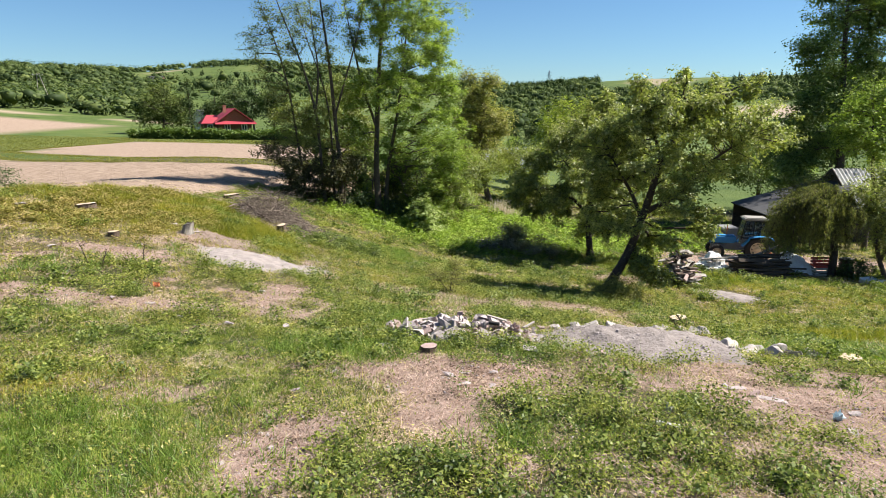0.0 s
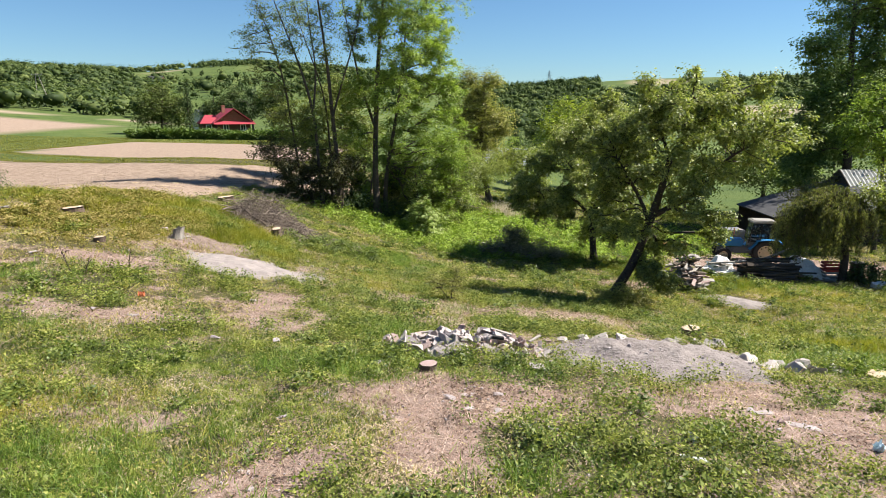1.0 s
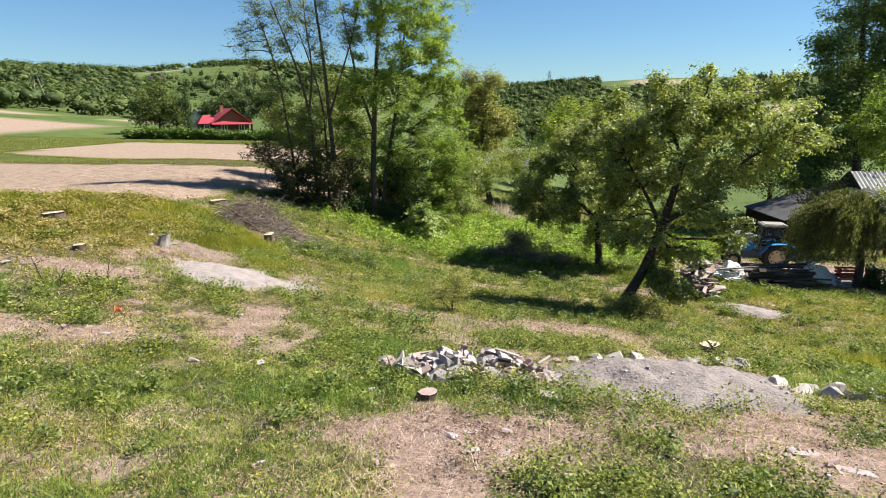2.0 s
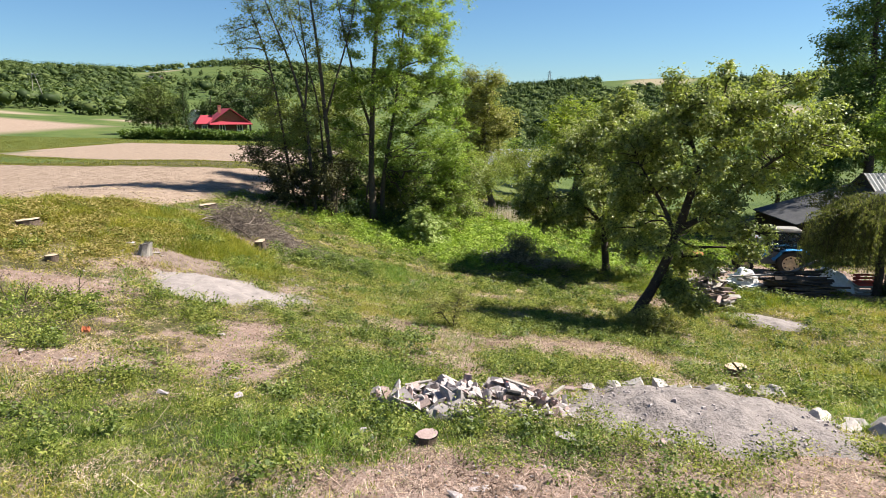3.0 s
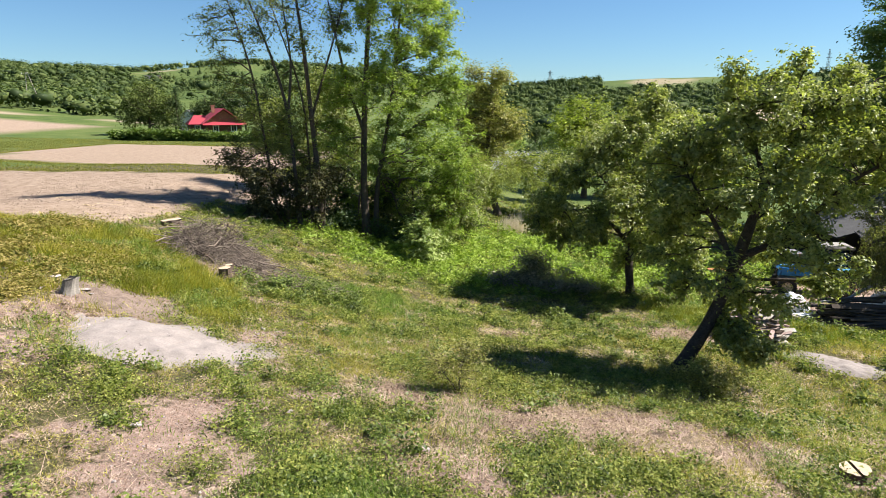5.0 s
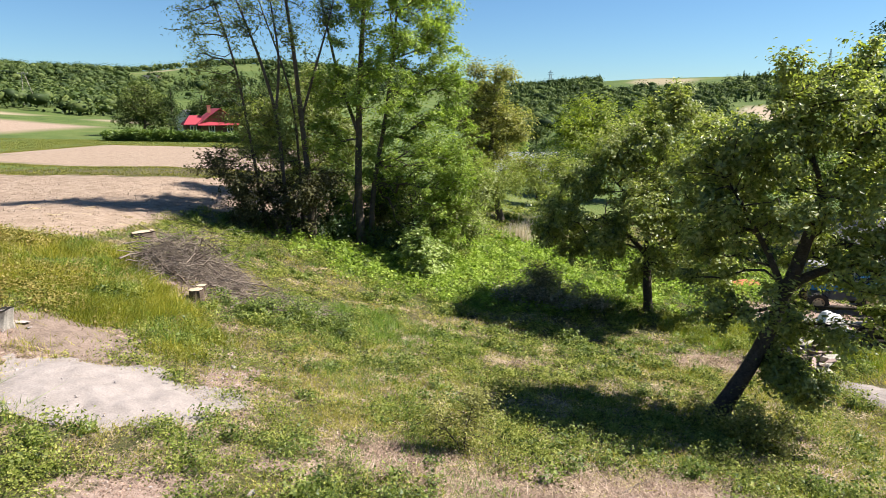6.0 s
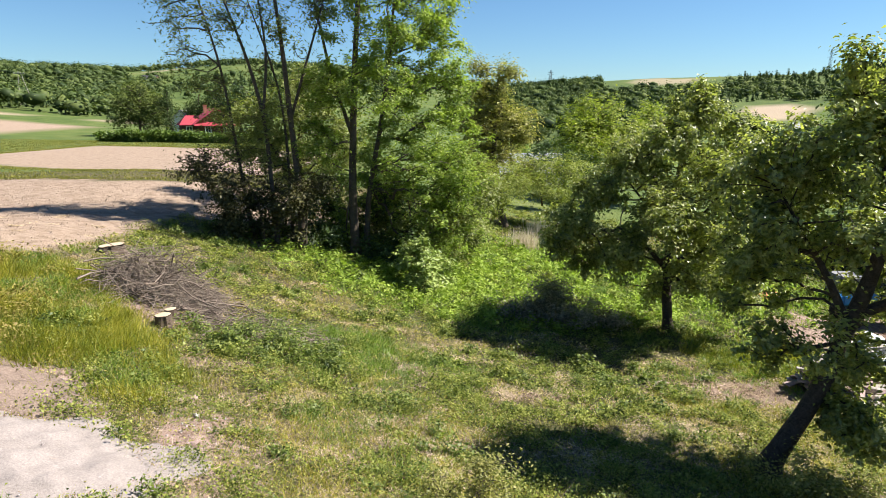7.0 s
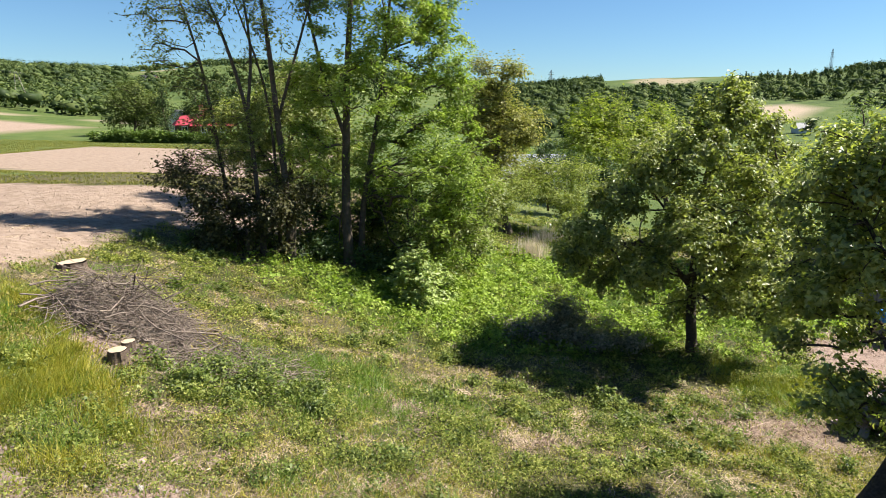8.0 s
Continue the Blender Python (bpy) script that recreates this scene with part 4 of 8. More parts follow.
grow("alder_tree", "leafy green alder tree behind the tractor", "tree",
     [([(31.0, 62.00, -3.93), (31.07, 62.00, -0.88), (30.66, 62.00, 2.95), (30.10, 62.00, 5.62)], [0.22, 0.18, 0.13, 0.04])],
     round_lobes([(31.2, 63.5, 4.8, 1.9, 24), (28.9, 61.2, 3.0, 1.6, 20), (32.3, 63.0, 2.6, 1.8, 22), (30.0, 60.7, 0.9, 1.9, 22), (34.0, 63.5, 0.1, 1.7, 20), (27.7, 60.4, 0.9, 1.4, 14)], 1.2, 1.0),
     leaf='leaf_oak', leaf_size=0.22, per_clump=60, clump_r=0.9, seed=25, limb_r=0.05, aspect=0.55)

# right-hand front lobes stand out of view, added to shade the yard
grow("elm_shrub", "small elm tree with drooping twigs beside the shed", "shrub",
     [([(24.4, 33.6, -3.25), (23.7, 33.6, -1.9), (23.3, 33.6, -0.2), (23.2, 33.7, 1.6)], [0.13, 0.11, 0.08, 0.02]), ([(23.8, 33.6, -2.0), (24.6, 33.3, -0.4), (25.3, 33.1, 1.2)], [0.09, 0.06, 0.02])],
     round_lobes([(23.2, 34.0, 1.4, 1.1, 44), (23.6, 33.2, 0.3, 1.0, 40), (23.0, 34.3, 0.4, 0.8, 26), (24.0, 33.2, -1.3, 0.8, 22), (24.6, 34.2, 1.4, 1.3, 44), (25.0, 33.2, 0.0, 1.2, 40), (22.0, 33.0, 1.9, 0.8, 24), (24.0, 34.2, 2.5, 1.1, 36), (25.2, 32.4, 1.8, 1.2, 44), (26.4, 33.2, 0.8, 1.2, 40), (24.4, 32.2, 2.6, 0.9, 26)], 1.1, 1.0),
     leaf='leaf_apple', leaf_size=0.15, per_clump=42, clump_r=0.40, seed=26, limb_r=0.035, aspect=0.55, low=1.2)

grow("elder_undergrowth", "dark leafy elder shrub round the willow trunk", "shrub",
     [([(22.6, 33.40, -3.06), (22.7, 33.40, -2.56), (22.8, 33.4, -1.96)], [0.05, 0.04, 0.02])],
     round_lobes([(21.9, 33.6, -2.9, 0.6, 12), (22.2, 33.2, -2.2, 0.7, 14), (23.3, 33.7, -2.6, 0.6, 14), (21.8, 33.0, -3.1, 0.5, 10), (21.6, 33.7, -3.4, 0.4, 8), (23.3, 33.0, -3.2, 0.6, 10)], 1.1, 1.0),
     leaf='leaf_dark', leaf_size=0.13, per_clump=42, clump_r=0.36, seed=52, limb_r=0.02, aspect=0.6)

grow("hop_bush", "green climbing shrub leaning over the shed roof", "shrub",
     [([(25.6, 43.20, -3.56), (25.6, 43.20, -2.36), (25.5, 43.2, -0.96)], [0.06, 0.05, 0.02])],
     round_lobes([(23.9, 43.6, 0.2, 0.7, 12), (24.6, 42.9, 0.7, 0.8, 16), (26.0, 43.7, 1.0, 0.8, 14), (26.4, 42.9, 0.3, 0.9, 16), (24.8, 43.6, -0.8, 0.9, 16), (27.1, 42.7, 0.1, 0.8, 12), (26.0, 43.6, -0.4, 0.9, 14)], 1.0, 1.0),
     leaf='leaf_weep', leaf_size=0.17, per_clump=42, clump_r=0.5, seed=53, limb_r=0.02, aspect=0.5)

grow("alder_thicket", "dense dark green alder thicket behind the yard", "shrub",
     [([(23.5, 62.00, -3.87), (23.6, 62.00, -2.37), (23.8, 62.0, -0.87)], [0.12, 0.1, 0.04])],
     round_lobes([(23.4, 63.3, 0.1, 1.6, 28), (24.7, 60.9, 1.0, 1.6, 31), (27.9, 62.7, 0.4, 1.6, 28), (29.4, 61.0, -0.5, 1.5, 28), (26.7, 63.4, -0.9, 1.3, 18), (32.5, 60.9, -1.0, 1.5, 26), (35.3, 63.5, 0.4, 1.7, 28), (31.7, 61.4, 1.1, 1.7, 28), (28.7, 62.9, 1.9, 1.4, 20), (21.3, 60.7, 1.1, 1.3, 18), (36.5, 63.2, -1.3, 1.5, 20)], 1.2, 1.0),
     leaf='leaf_oak', leaf_size=0.24, per_clump=48, clump_r=0.8, seed=54, limb_r=0.04, aspect=0.55)

grow("elder_bush", "pale green elder bush in thick weeds", "shrub",
     [([(-1.11, 40.20, -1.98), (-1.22, 40.20, -0.89), (-1.33, 40.20, -0.18)], [0.05, 0.04, 0.02]), ([(-0.76, 40.20, -1.98), (-0.65, 40.20, -1.13), (-0.53, 40.20, -0.66)], [0.04, 0.03, 0.02])],
     round_lobes([(-1.6, 40.6, -0.3, 0.7, 24), (-1.1, 39.7, -0.5, 0.9, 45), (-0.4, 40.8, -1.1, 0.7, 27), (-1.2, 39.7, -1.4, 0.8, 33), (-0.4, 40.6, -1.9, 0.6, 21), (-2.0, 39.8, -0.5, 0.5, 12), (-1.5, 40.7, 0.1, 0.5, 12)], 1.1, 1.0),
     leaf='leaf_bush', leaf_size=0.19, per_clump=30, clump_r=0.3, up=0.7, seed=27, limb_r=0.02, aspect=0.6)

grow("plum_sapling", "thin yellowish plum sapling shrub in rough grass", "shrub",
     [([(0.25, 21.60, -0.41), (0.30, 21.60, 0.09), (0.45, 21.55, 0.69)], [0.02, 0.014, 0.005]), ([(0.25, 21.60, -0.41), (-0.1, 21.50, 0.09), (-0.35, 21.55, 0.54)], [0.015, 0.012, 0.004])],
     round_lobes([(0.2, 21.6, 0.24, 0.60, 34), (0.6, 21.5, 0.44, 0.45, 22), (-0.3, 21.6, 0.29, 0.46, 22), (0.3, 21.6, 0.74, 0.32, 12)], 1.0, 1.0),
     leaf='leaf_olive', leaf_size=0.06, per_clump=30, clump_r=0.24, seed=28, limb_r=0.008, aspect=0.55)

grow("sucker_shrub", "low green sucker shoots round the apple trunk", "shrub",
     [([(6.45, 22.9, -1.15), (6.45, 22.85, -0.75), (6.5, 22.8, -0.25)], [0.022, 0.016, 0.006]), ([(6.45, 22.9, -1.15), (6.9, 22.9, -0.7), (7.2, 22.8, -0.3)], [0.018, 0.012, 0.005])],
     round_lobes([(6.3, 22.8, -0.55, 0.5, 40), (6.8, 22.6, -0.7, 0.5, 38), (7.3, 23.0, -0.85, 0.45, 26), (6.6, 23.5, -0.75, 0.45, 22), (5.9, 23.3, -0.75, 0.35, 14), (6.0, 24.6, -0.94, 0.35, 12), (7.1, 24.3, -1.0, 0.45, 16)], 1.0, 1.0),
     leaf='leaf_olive', leaf_size=0.075, per_clump=30, clump_r=0.24, seed=29, limb_r=0.008, aspect=0.55)

grow("bramble_bush", "dark green bramble bush by the field edge", "shrub",
     [([(-19.6, 28.2, 2.52), (-19.5, 28.2, 3.02), (-19.4, 28.2, 3.62)], [0.02, 0.014, 0.005])],
     round_lobes([(-19.7, 28.2, 3.12, 0.75, 18), (-20.8, 28.4, 3.12, 0.80, 18), (-18.8, 27.9, 2.82, 0.5, 9)], 1.0, 0.9),
     leaf='leaf_dark', leaf_size=0.09, per_clump=40, clump_r=0.35, seed=30, limb_r=0.01, aspect=0.55)

grow("nettle_patch", "thick dark green nettle patch beside the brush heap", "weeds",
     [([(-4.6, 29.2, -0.46), (-4.6, 29.2, -0.21), (-4.55, 29.2, 0.04)], [0.012, 0.01, 0.004])],
     round_lobes([(-5.60, 29.30, 0.02, 0.56, 26), (-4.90, 28.70, -0.17, 0.62, 26), (-4.00, 28.90, -0.41, 0.56, 26), (-3.30, 29.40, -0.61, 0.50, 26), (-4.60, 29.80, -0.32, 0.62, 26), (-5.90, 28.40, 0.20, 0.38, 26), (-3.00, 28.60, -0.60, 0.38, 26)], 1.0, 0.55),
     leaf='weed_dark', leaf_size=0.1, per_clump=36, clump_r=0.24, seed=48, limb_r=0.006, aspect=0.5)

grow("maple_tree", "big dark green maple tree beside the red-roofed house", "tree",
     [([(-69.5, 160.0, -0.10), (-69.21, 160.00, 2.97), (-68.88, 160.00, 6.39), (-68.56, 160.00, 9.77)], [0.35, 0.3, 0.25, 0.1])],
     round_lobes([(-69.1, 161.2, 9.8, 2.9, 22), (-71.2, 158.4, 7.1, 3.1, 24), (-66.4, 161.5, 7.1, 2.9, 22), (-73.2, 158.3, 4.0, 2.5, 16), (-69.7, 161.4, 4.3, 4.0, 30), (-64.9, 159.2, 3.4, 2.6, 16), (-71.2, 161.4, 10.5, 1.7, 8)], 1.2, 1.0),
     leaf='leaf_maple', leaf_size=0.42, per_clump=90, clump_r=1.7, seed=31, limb_r=0.12, aspect=0.7)

grow("spruce_tree", "narrow dark spruce tree beside a maple", "tree",
     [([(-60.5, 158.0, -0.16), (-61.92, 158.00, 3.68), (-61.85, 158.00, 7.72), (-61.73, 158.00, 10.66)], [0.25, 0.2, 0.12, 0.04])],
     round_lobes([(-62.0, 158.5, 9.7, 0.8, 7), (-61.9, 157.6, 7.5, 1.4, 12), (-62.1, 158.4, 5.0, 1.8, 14), (-61.9, 157.7, 2.6, 2.1, 14)], 1.0, 1.1),
     leaf='leaf_pine', leaf_size=0.5, per_clump=40, clump_r=1.2, seed=32, limb_r=0.05, aspect=0.4)

grow("garden_tree", "round green lime tree behind the house", "tree",
     [([(-60.6, 188.0, -0.15), (-60.74, 188.00, 2.44), (-60.46, 188.00, 6.45), (-60.23, 188.00, 9.64)], [0.3, 0.26, 0.2, 0.08])],
     round_lobes([(-60.6, 189.2, 10.0, 2.7, 16), (-62.1, 186.3, 7.2, 2.5, 14), (-58.2, 188.9, 7.6, 2.5, 14), (-60.0, 186.2, 4.4, 3.3, 18)], 1.2, 1.0),
     leaf='leaf_wood', leaf_size=0.5, per_clump=70, clump_r=1.8, seed=33, limb_r=0.1, aspect=0.7)

grow("garden_tree", "spreading green chestnut tree behind the house", "tree",
     [([(-55.1, 188.0, -0.18), (-55.31, 188.00, 2.44), (-55.05, 188.00, 6.45), (-54.84, 188.00, 9.64)], [0.3, 0.26, 0.2, 0.08])],
     round_lobes([(-55.4, 189.8, 10.0, 2.7, 16), (-56.7, 186.1, 7.2, 2.5, 14), (-52.8, 189.0, 7.6, 2.5, 14), (-54.9, 187.1, 4.4, 3.3, 18)], 1.2, 1.0),
     leaf='leaf_dark', leaf_size=0.5, per_clump=70, clump_r=1.8, seed=34, limb_r=0.1, aspect=0.7)

grow("garden_tree", "leafy green lime tree behind the house", "tree",
     [([(-49.1, 188.0, -0.20), (-49.22, 188.00, 2.44), (-48.99, 188.00, 6.45), (-48.80, 188.00, 9.64)], [0.3, 0.26, 0.2, 0.08])],
     round_lobes([(-49.3, 189.9, 10.0, 2.7, 16), (-50.9, 186.7, 7.2, 2.5, 14), (-46.8, 189.1, 7.6, 2.5, 14), (-48.8, 186.7, 4.4, 3.3, 18)], 1.2, 1.0),
     leaf='leaf_wood', leaf_size=0.5, per_clump=70, clump_r=1.8, seed=35, limb_r=0.1, aspect=0.7)

grow("garden_tree", "small green garden tree behind the house", "tree",
     [([(-66.3, 188.0, -0.11), (-66.51, 188.00, 2.44), (-66.19, 188.00, 6.45), (-65.94, 188.00, 9.64)], [0.3, 0.26, 0.2, 0.08])],
     round_lobes([(-66.8, 189.6, 6.5, 1.5, 16), (-68.2, 187.0, 4.9, 1.5, 14), (-64.3, 189.4, 4.8, 1.5, 14), (-65.8, 186.4, 4.4, 3.3, 18)], 1.2, 1.0),
     leaf='leaf_wood', leaf_size=0.5, per_clump=70, clump_r=1.8, seed=36, limb_r=0.1, aspect=0.7)

# ---- shapes ----


def box(bm, size, centre=(0, 0, 0), bevel=0.0, rot=None):
    m = Matrix.Translation(centre) @ (rot.to_4x4() if rot else Matrix()) @ Matrix.Diagonal((*size, 1))
    r = bmesh.ops.create_cube(bm, size=1.0, matrix=m)
    if bevel:
        es = list({e for v in r["verts"] for e in v.link_edges})
        bmesh.ops.bevel(bm, geom=es, offset=bevel, segments=2, affect="EDGES", clamp_overlap=True)
    return bm


def bar(bm, a, b, r, r2=None, sides=8):
    a, b = Vector(a), Vector(b)
    d = b - a
    m = Matrix.Translation((a + b) / 2) @ d.to_track_quat("Z", "Y").to_matrix().to_4x4()
    bmesh.ops.create_cone(bm, cap_ends=True, segments=sides, radius1=r, radius2=r if r2 is None else r2, depth=d.length, matrix=m)
    return bm


def lathe(bm, profile, axis="Y", steps=28, centre=(0, 0, 0)):
    """Turns a profile of (radius, along) round an axis."""
    rings = []
    for k in range(steps):
        a = 2 * math.pi * k / steps
        ring = []
        for r, h in profile:
            p = (r * math.cos(a), h, r * math.sin(a)) if axis == "Y" else (r * math.cos(a), r * math.sin(a), h)
            ring.append(bm.verts.new(Vector(p) + Vector(centre)))
        rings.append(ring)
    for k in range(steps):
        p, q = rings[k], rings[(k + 1) % steps]
        for i in range(len(profile) - 1):
            bm.faces.new((p[i], q[i], q[i + 1], p[i + 1]))
    return bm


def slab(bm, corners, thick):
    """A plate over four corners, with thickness downwards along its normal."""
    c = [Vector(p) for p in corners]
    n = (c[1] - c[0]).cross(c[3] - c[0]).normalized() * thick
    top, low = [bm.verts.new(p) for p in c], [bm.verts.new(p - n) for p in c]
    bm.faces.new(top)
    bm.faces.new(low[::-1])
    for k in range(4):
        j = (k + 1) % 4
        bm.faces.new((top[j], top[k], low[k], low[j]))
    return bm


def rock_mesh(seed, sx, sy, sz, mat):
    """An angular broken stone: the hull of a few scattered points, its edges slightly worn."""
    rng = np.random.default_rng(seed)
    bm = bmesh.new()
    for k in range(13):
        d = rng.normal(0, 1, 3)
        d = np.clip(d / np.linalg.norm(d) * rng.uniform(0.50, 0.66), -0.46, 0.46)
        bm.verts.new((d[0] * sx, d[1] * sy, d[2] * sz))
    hull = bmesh.ops.convex_hull(bm, input=bm.verts[:])
    bmesh.ops.delete(bm, geom=[v for v in hull["geom_interior"] if isinstance(v, bmesh.types.BMVert)], context="VERTS")
    me = bpy.data.meshes.new("stone")
    bm.to_mesh(me)
    bm.free()
    me.materials.append(mat)
    return me


ROCKS = [rock_mesh(500 + k, 1.2, 0.38 + 0.11 * (k % 5), 0.16 + 0.09 * (k % 4), MAT["stone_red" if k % 5 == 1 else "stone"]) for k in range(16)]
BLOCKS = [rock_mesh(540 + k, 0.95, 0.72, 0.50 + 0.08 * k, MAT["stone_grey"]) for k in range(4)]
STUMP_SPOTS = ((6.88, 17.65, 0.50), (-9.8, 23.7, 0.4), (-13.95, 24.5, 0.6), (-11.4, 33.9, 0.6), (-7.44, 28.6, 0.45), (-7.55, 29.3, 0.35), (-11.4, 21.5, 0.35), (9.2, 13.4, 0.40), (-0.35, 12.28, 0.35))
HEAPS = ((0.55, 14.1, 1.5, 0.7), (4.65, 14.1, 2.3, 1.7), (-6.65, 21.75, 1.75, 1.15), (-8.4, 30.9, 1.6, 1.2), (13.2, 27.9, 1.0, 1.3), (16.8, 32.7, 2.2, 1.0))


def set_stone(parent, seed, loc, size, name="stone", turn=None):
    rng = random.Random(seed)
    ob = new(name, ROCKS[rng.randrange(16)])
    ob.parent = parent
    e = turn or Euler((rng.gauss(0, 0.85), rng.gauss(0, 0.75), rng.uniform(0, 6.28)))
    ob.matrix_basis = Matrix.LocRotScale(loc, e, (size, size * rng.uniform(0.8, 1.2), size * rng.uniform(0.8, 1.2)))
    return ob


def mound(name, label, cx, cy, rx, ry, top, mat, seed, turn=0.0, lump=0.15, n=56, rag=0.35, category="heap"):
    """A low heap that lies on the ground; its rim runs under the turf."""
    u = np.linspace(-1.15, 1.15, n)
    a, b = (c.ravel() for c in np.meshgrid(u, u))
    x = cx + a * rx * math.cos(turn) - b * ry * math.sin(turn)
    y = cy + a * rx * math.sin(turn) + b * ry * math.cos(turn)
    d = np.hypot(a, b) + rag * (fbm(x, y, 1.1, seed) - 0.5)
    fade = np.clip(1.05 - d, 0, 0.5) * 2
    z = top * np.clip(1 - d * d, 0, 1) ** 1.4 + fade * lump * top * (fbm(x, y, 2.4, seed + 1) - 0.5) * 2 + fade * 0.09 * (fbm(x, y, 6.0, seed + 2) - 0.5) + fade * 0.07 * (fbm(x, y, 3.4, seed + 4) - 0.5)
    z = height(x, y) + 0.015 - 0.10 * np.clip(d - 0.92, 0, 1) + z
    i = np.arange(n * n).reshape(n, n)
    f = np.stack([i[:-1, :-1], i[:-1, 1:], i[1:, 1:], i[1:, :-1]], -1).reshape(-1, 4)
    keep = (d[f] < 1.12).all(1)
    f = f[keep]
    used = np.unique(f)
    back = np.zeros(n * n, int)
    back[used] = np.arange(len(used))
    base = np.array([cx, cy, float(height(cx, cy))])
    ob = mesh_np(name, np.stack([x, y, z], 1)[used] - base, back[f], MAT[mat], True)
    ob.location = base
    return tagged(ob, label, category)


# ---- heaps of stone and gravel ----


def stone_pile():
    rng = random.Random(5)
    cx, cy = 0.55, 14.1
    e = thing("stone_pile", "long heap of pale broken rubble stones", "stone pile", at_place=at(cx, cy))
    z0 = e.location.z
    for k in range(460):
        a, b = rng.uniform(-1, 1), rng.uniform(-1, 1)
        if a * a + b * b > 1:
            continue
        x, y = a * 1.80 - 0.1 * b, b * 0.78 + 0.06 * a
        d = a * a + b * b
        lay = rng.uniform(0.0, 1.0)
        z = float(height(cx + x, cy + y)) - z0 + 0.03 + lay * 0.40 * (1 - d)
        s = 0.13 + 0.34 * rng.random() ** 1.6 * (1.15 if lay > 0.6 else 1.0)
        set_stone(e, 900 + k, (x, y, z), s)
    # filling in dark earth colour paints the shade in gaps between stones
    bm = bmesh.new()
    for k in range(60):
        a, r = rng.uniform(0, 6.28), math.sqrt(rng.uniform(0, 1)) * 0.9
        x, y = math.cos(a) * r * 1.4, math.sin(a) * r * 0.6
        z = float(height(cx + x, cy + y)) - z0
        bmesh.ops.create_icosphere(bm, subdivisions=1, radius=0.2, matrix=Matrix.Translation((x, y, z + 0.06 * (1 - r))) @ Matrix.Diagonal((1, 0.8, 0.7, 1)))
    part("rubble", bm, MAT["earth"], e, "rubble filling coloured dark for the shaded gaps")
    for p, q, w in (((0.50, 0.30, 0.36), (0.95, 0.05, 0.30), 0.08), ((-1.3, 0.40, 0.18), (-0.8, 0.52, 0.22), 0.07), ((1.35, 0.1, 0.12), (1.65, 0.45, 0.14), 0.06), ((-1.7, 0.1, 0.06), (-1.2, 0.2, 0.25), 0.05)):
        bm = bmesh.new()
        d = Vector(q) - Vector(p)
        box(bm, (d.length, w, 0.03), (Vector(p) + Vector(q)) / 2, 0.004, d.to_track_quat("X", "Z").to_matrix())
        part("plank", bm, MAT["oldwood"], e, "short weathered plank")
    bm = bmesh.new()
    bar(bm, (0.52, 0.36, 0.16), (0.58, 0.31, 0.27), 0.06, 0.05, 12)
    part("pot", bm, MAT["red_paint"], e, "small red pot")
    bm = bmesh.new()
    bar(bm, (0.50, -0.35, 0.40), (0.74, -0.40, 0.38), 0.045, 0.04, 12)
    part("bottle", bm, MAT["rubber"], e, "dark empty bottle")
    return e


def metal_paint(name, col, rough=0.45, dirt=0.35):
    m = Mat(name)
    n = m.noise(6, 6, 0.65)
    c = m.mix(m.math("MULTIPLY", m.ramp(n, [(0.4, 0.0), (0.75, 1.0)]), dirt), col, (0.20, 0.16, 0.12))
    m.base(c, m.ramp(n, [(0.3, rough), (0.7, min(1, rough + 0.3))]), 0, 0.45)
    return m.m


MAT["red_paint"] = metal_paint("faded_red_paint", (0.42, 0.035, 0.022), 0.5, 0.3)
MAT["blue_paint"] = metal_paint("tractor_blue_paint", (0.015, 0.21, 0.47), 0.4, 0.25)
MAT["grey_paint"] = metal_paint("grey_primer", (0.16, 0.16, 0.17), 0.6, 0.4)
MAT["cream_paint"] = metal_paint("cream_wheel_paint", (0.62, 0.50, 0.33), 0.55, 0.35)
MAT["cab_roof"] = metal_paint("weathered_cab_roof", (0.24, 0.225, 0.205), 0.75, 0.4)
MAT["white_paint"] = metal_paint("white_paint", (0.75, 0.74, 0.71), 0.5, 0.15)
MAT["roof_red"] = metal_paint("red_sheet_roof", (0.29, 0.018, 0.036), 0.55, 0.15)
MAT["rust"] = metal_paint("orange_rust", (0.38, 0.11, 0.04), 0.8, 0.4)
MAT["rubber"] = mottled("black_rubber", (0.018, 0.017, 0.016), (0.055, 0.05, 0.045), 8, 0.85, 0.4, 40)
MAT["sheet"] = mottled("white_plastic_sheet", (0.62, 0.61, 0.59), (0.82, 0.81, 0.79), 3, 0.5, 0.3, 12)
MAT["roof_grey"] = mottled("weathered_grey_roofing", (0.17, 0.17, 0.165), (0.34, 0.34, 0.325), 2, 0.7, 0.3, 20)
MAT["roof_dark"] = mottled("dark_roofing", (0.030, 0.030, 0.034), (0.085, 0.083, 0.085), 2, 0.85, 0.4, 20)
MAT["house_wood"] = mottled("brown_house_boards", (0.16, 0.060, 0.032), (0.30, 0.125, 0.070), 3, 0.7, 0.2, 20)
MAT["house_wall"] = mottled("dark_red_brown_wall", (0.075, 0.032, 0.024), (0.15, 0.07, 0.05), 3, 0.8, 0.2, 20)
MAT["brick"] = mottled("red_chimney_brick", (0.30, 0.10, 0.07), (0.45, 0.20, 0.14), 5, 0.9, 0.4, 30)
MAT["plaster"] = mottled("pale_plaster", (0.55, 0.54, 0.52), (0.75, 0.74, 0.72), 2, 0.9, 0.2, 30)
MAT["steel"] = mottled("galvanised_steel", (0.25, 0.26, 0.27), (0.42, 0.43, 0.44), 4, 0.5, 0.2, 30, 0.01, 0.6)
glass = Mat("window_glass")
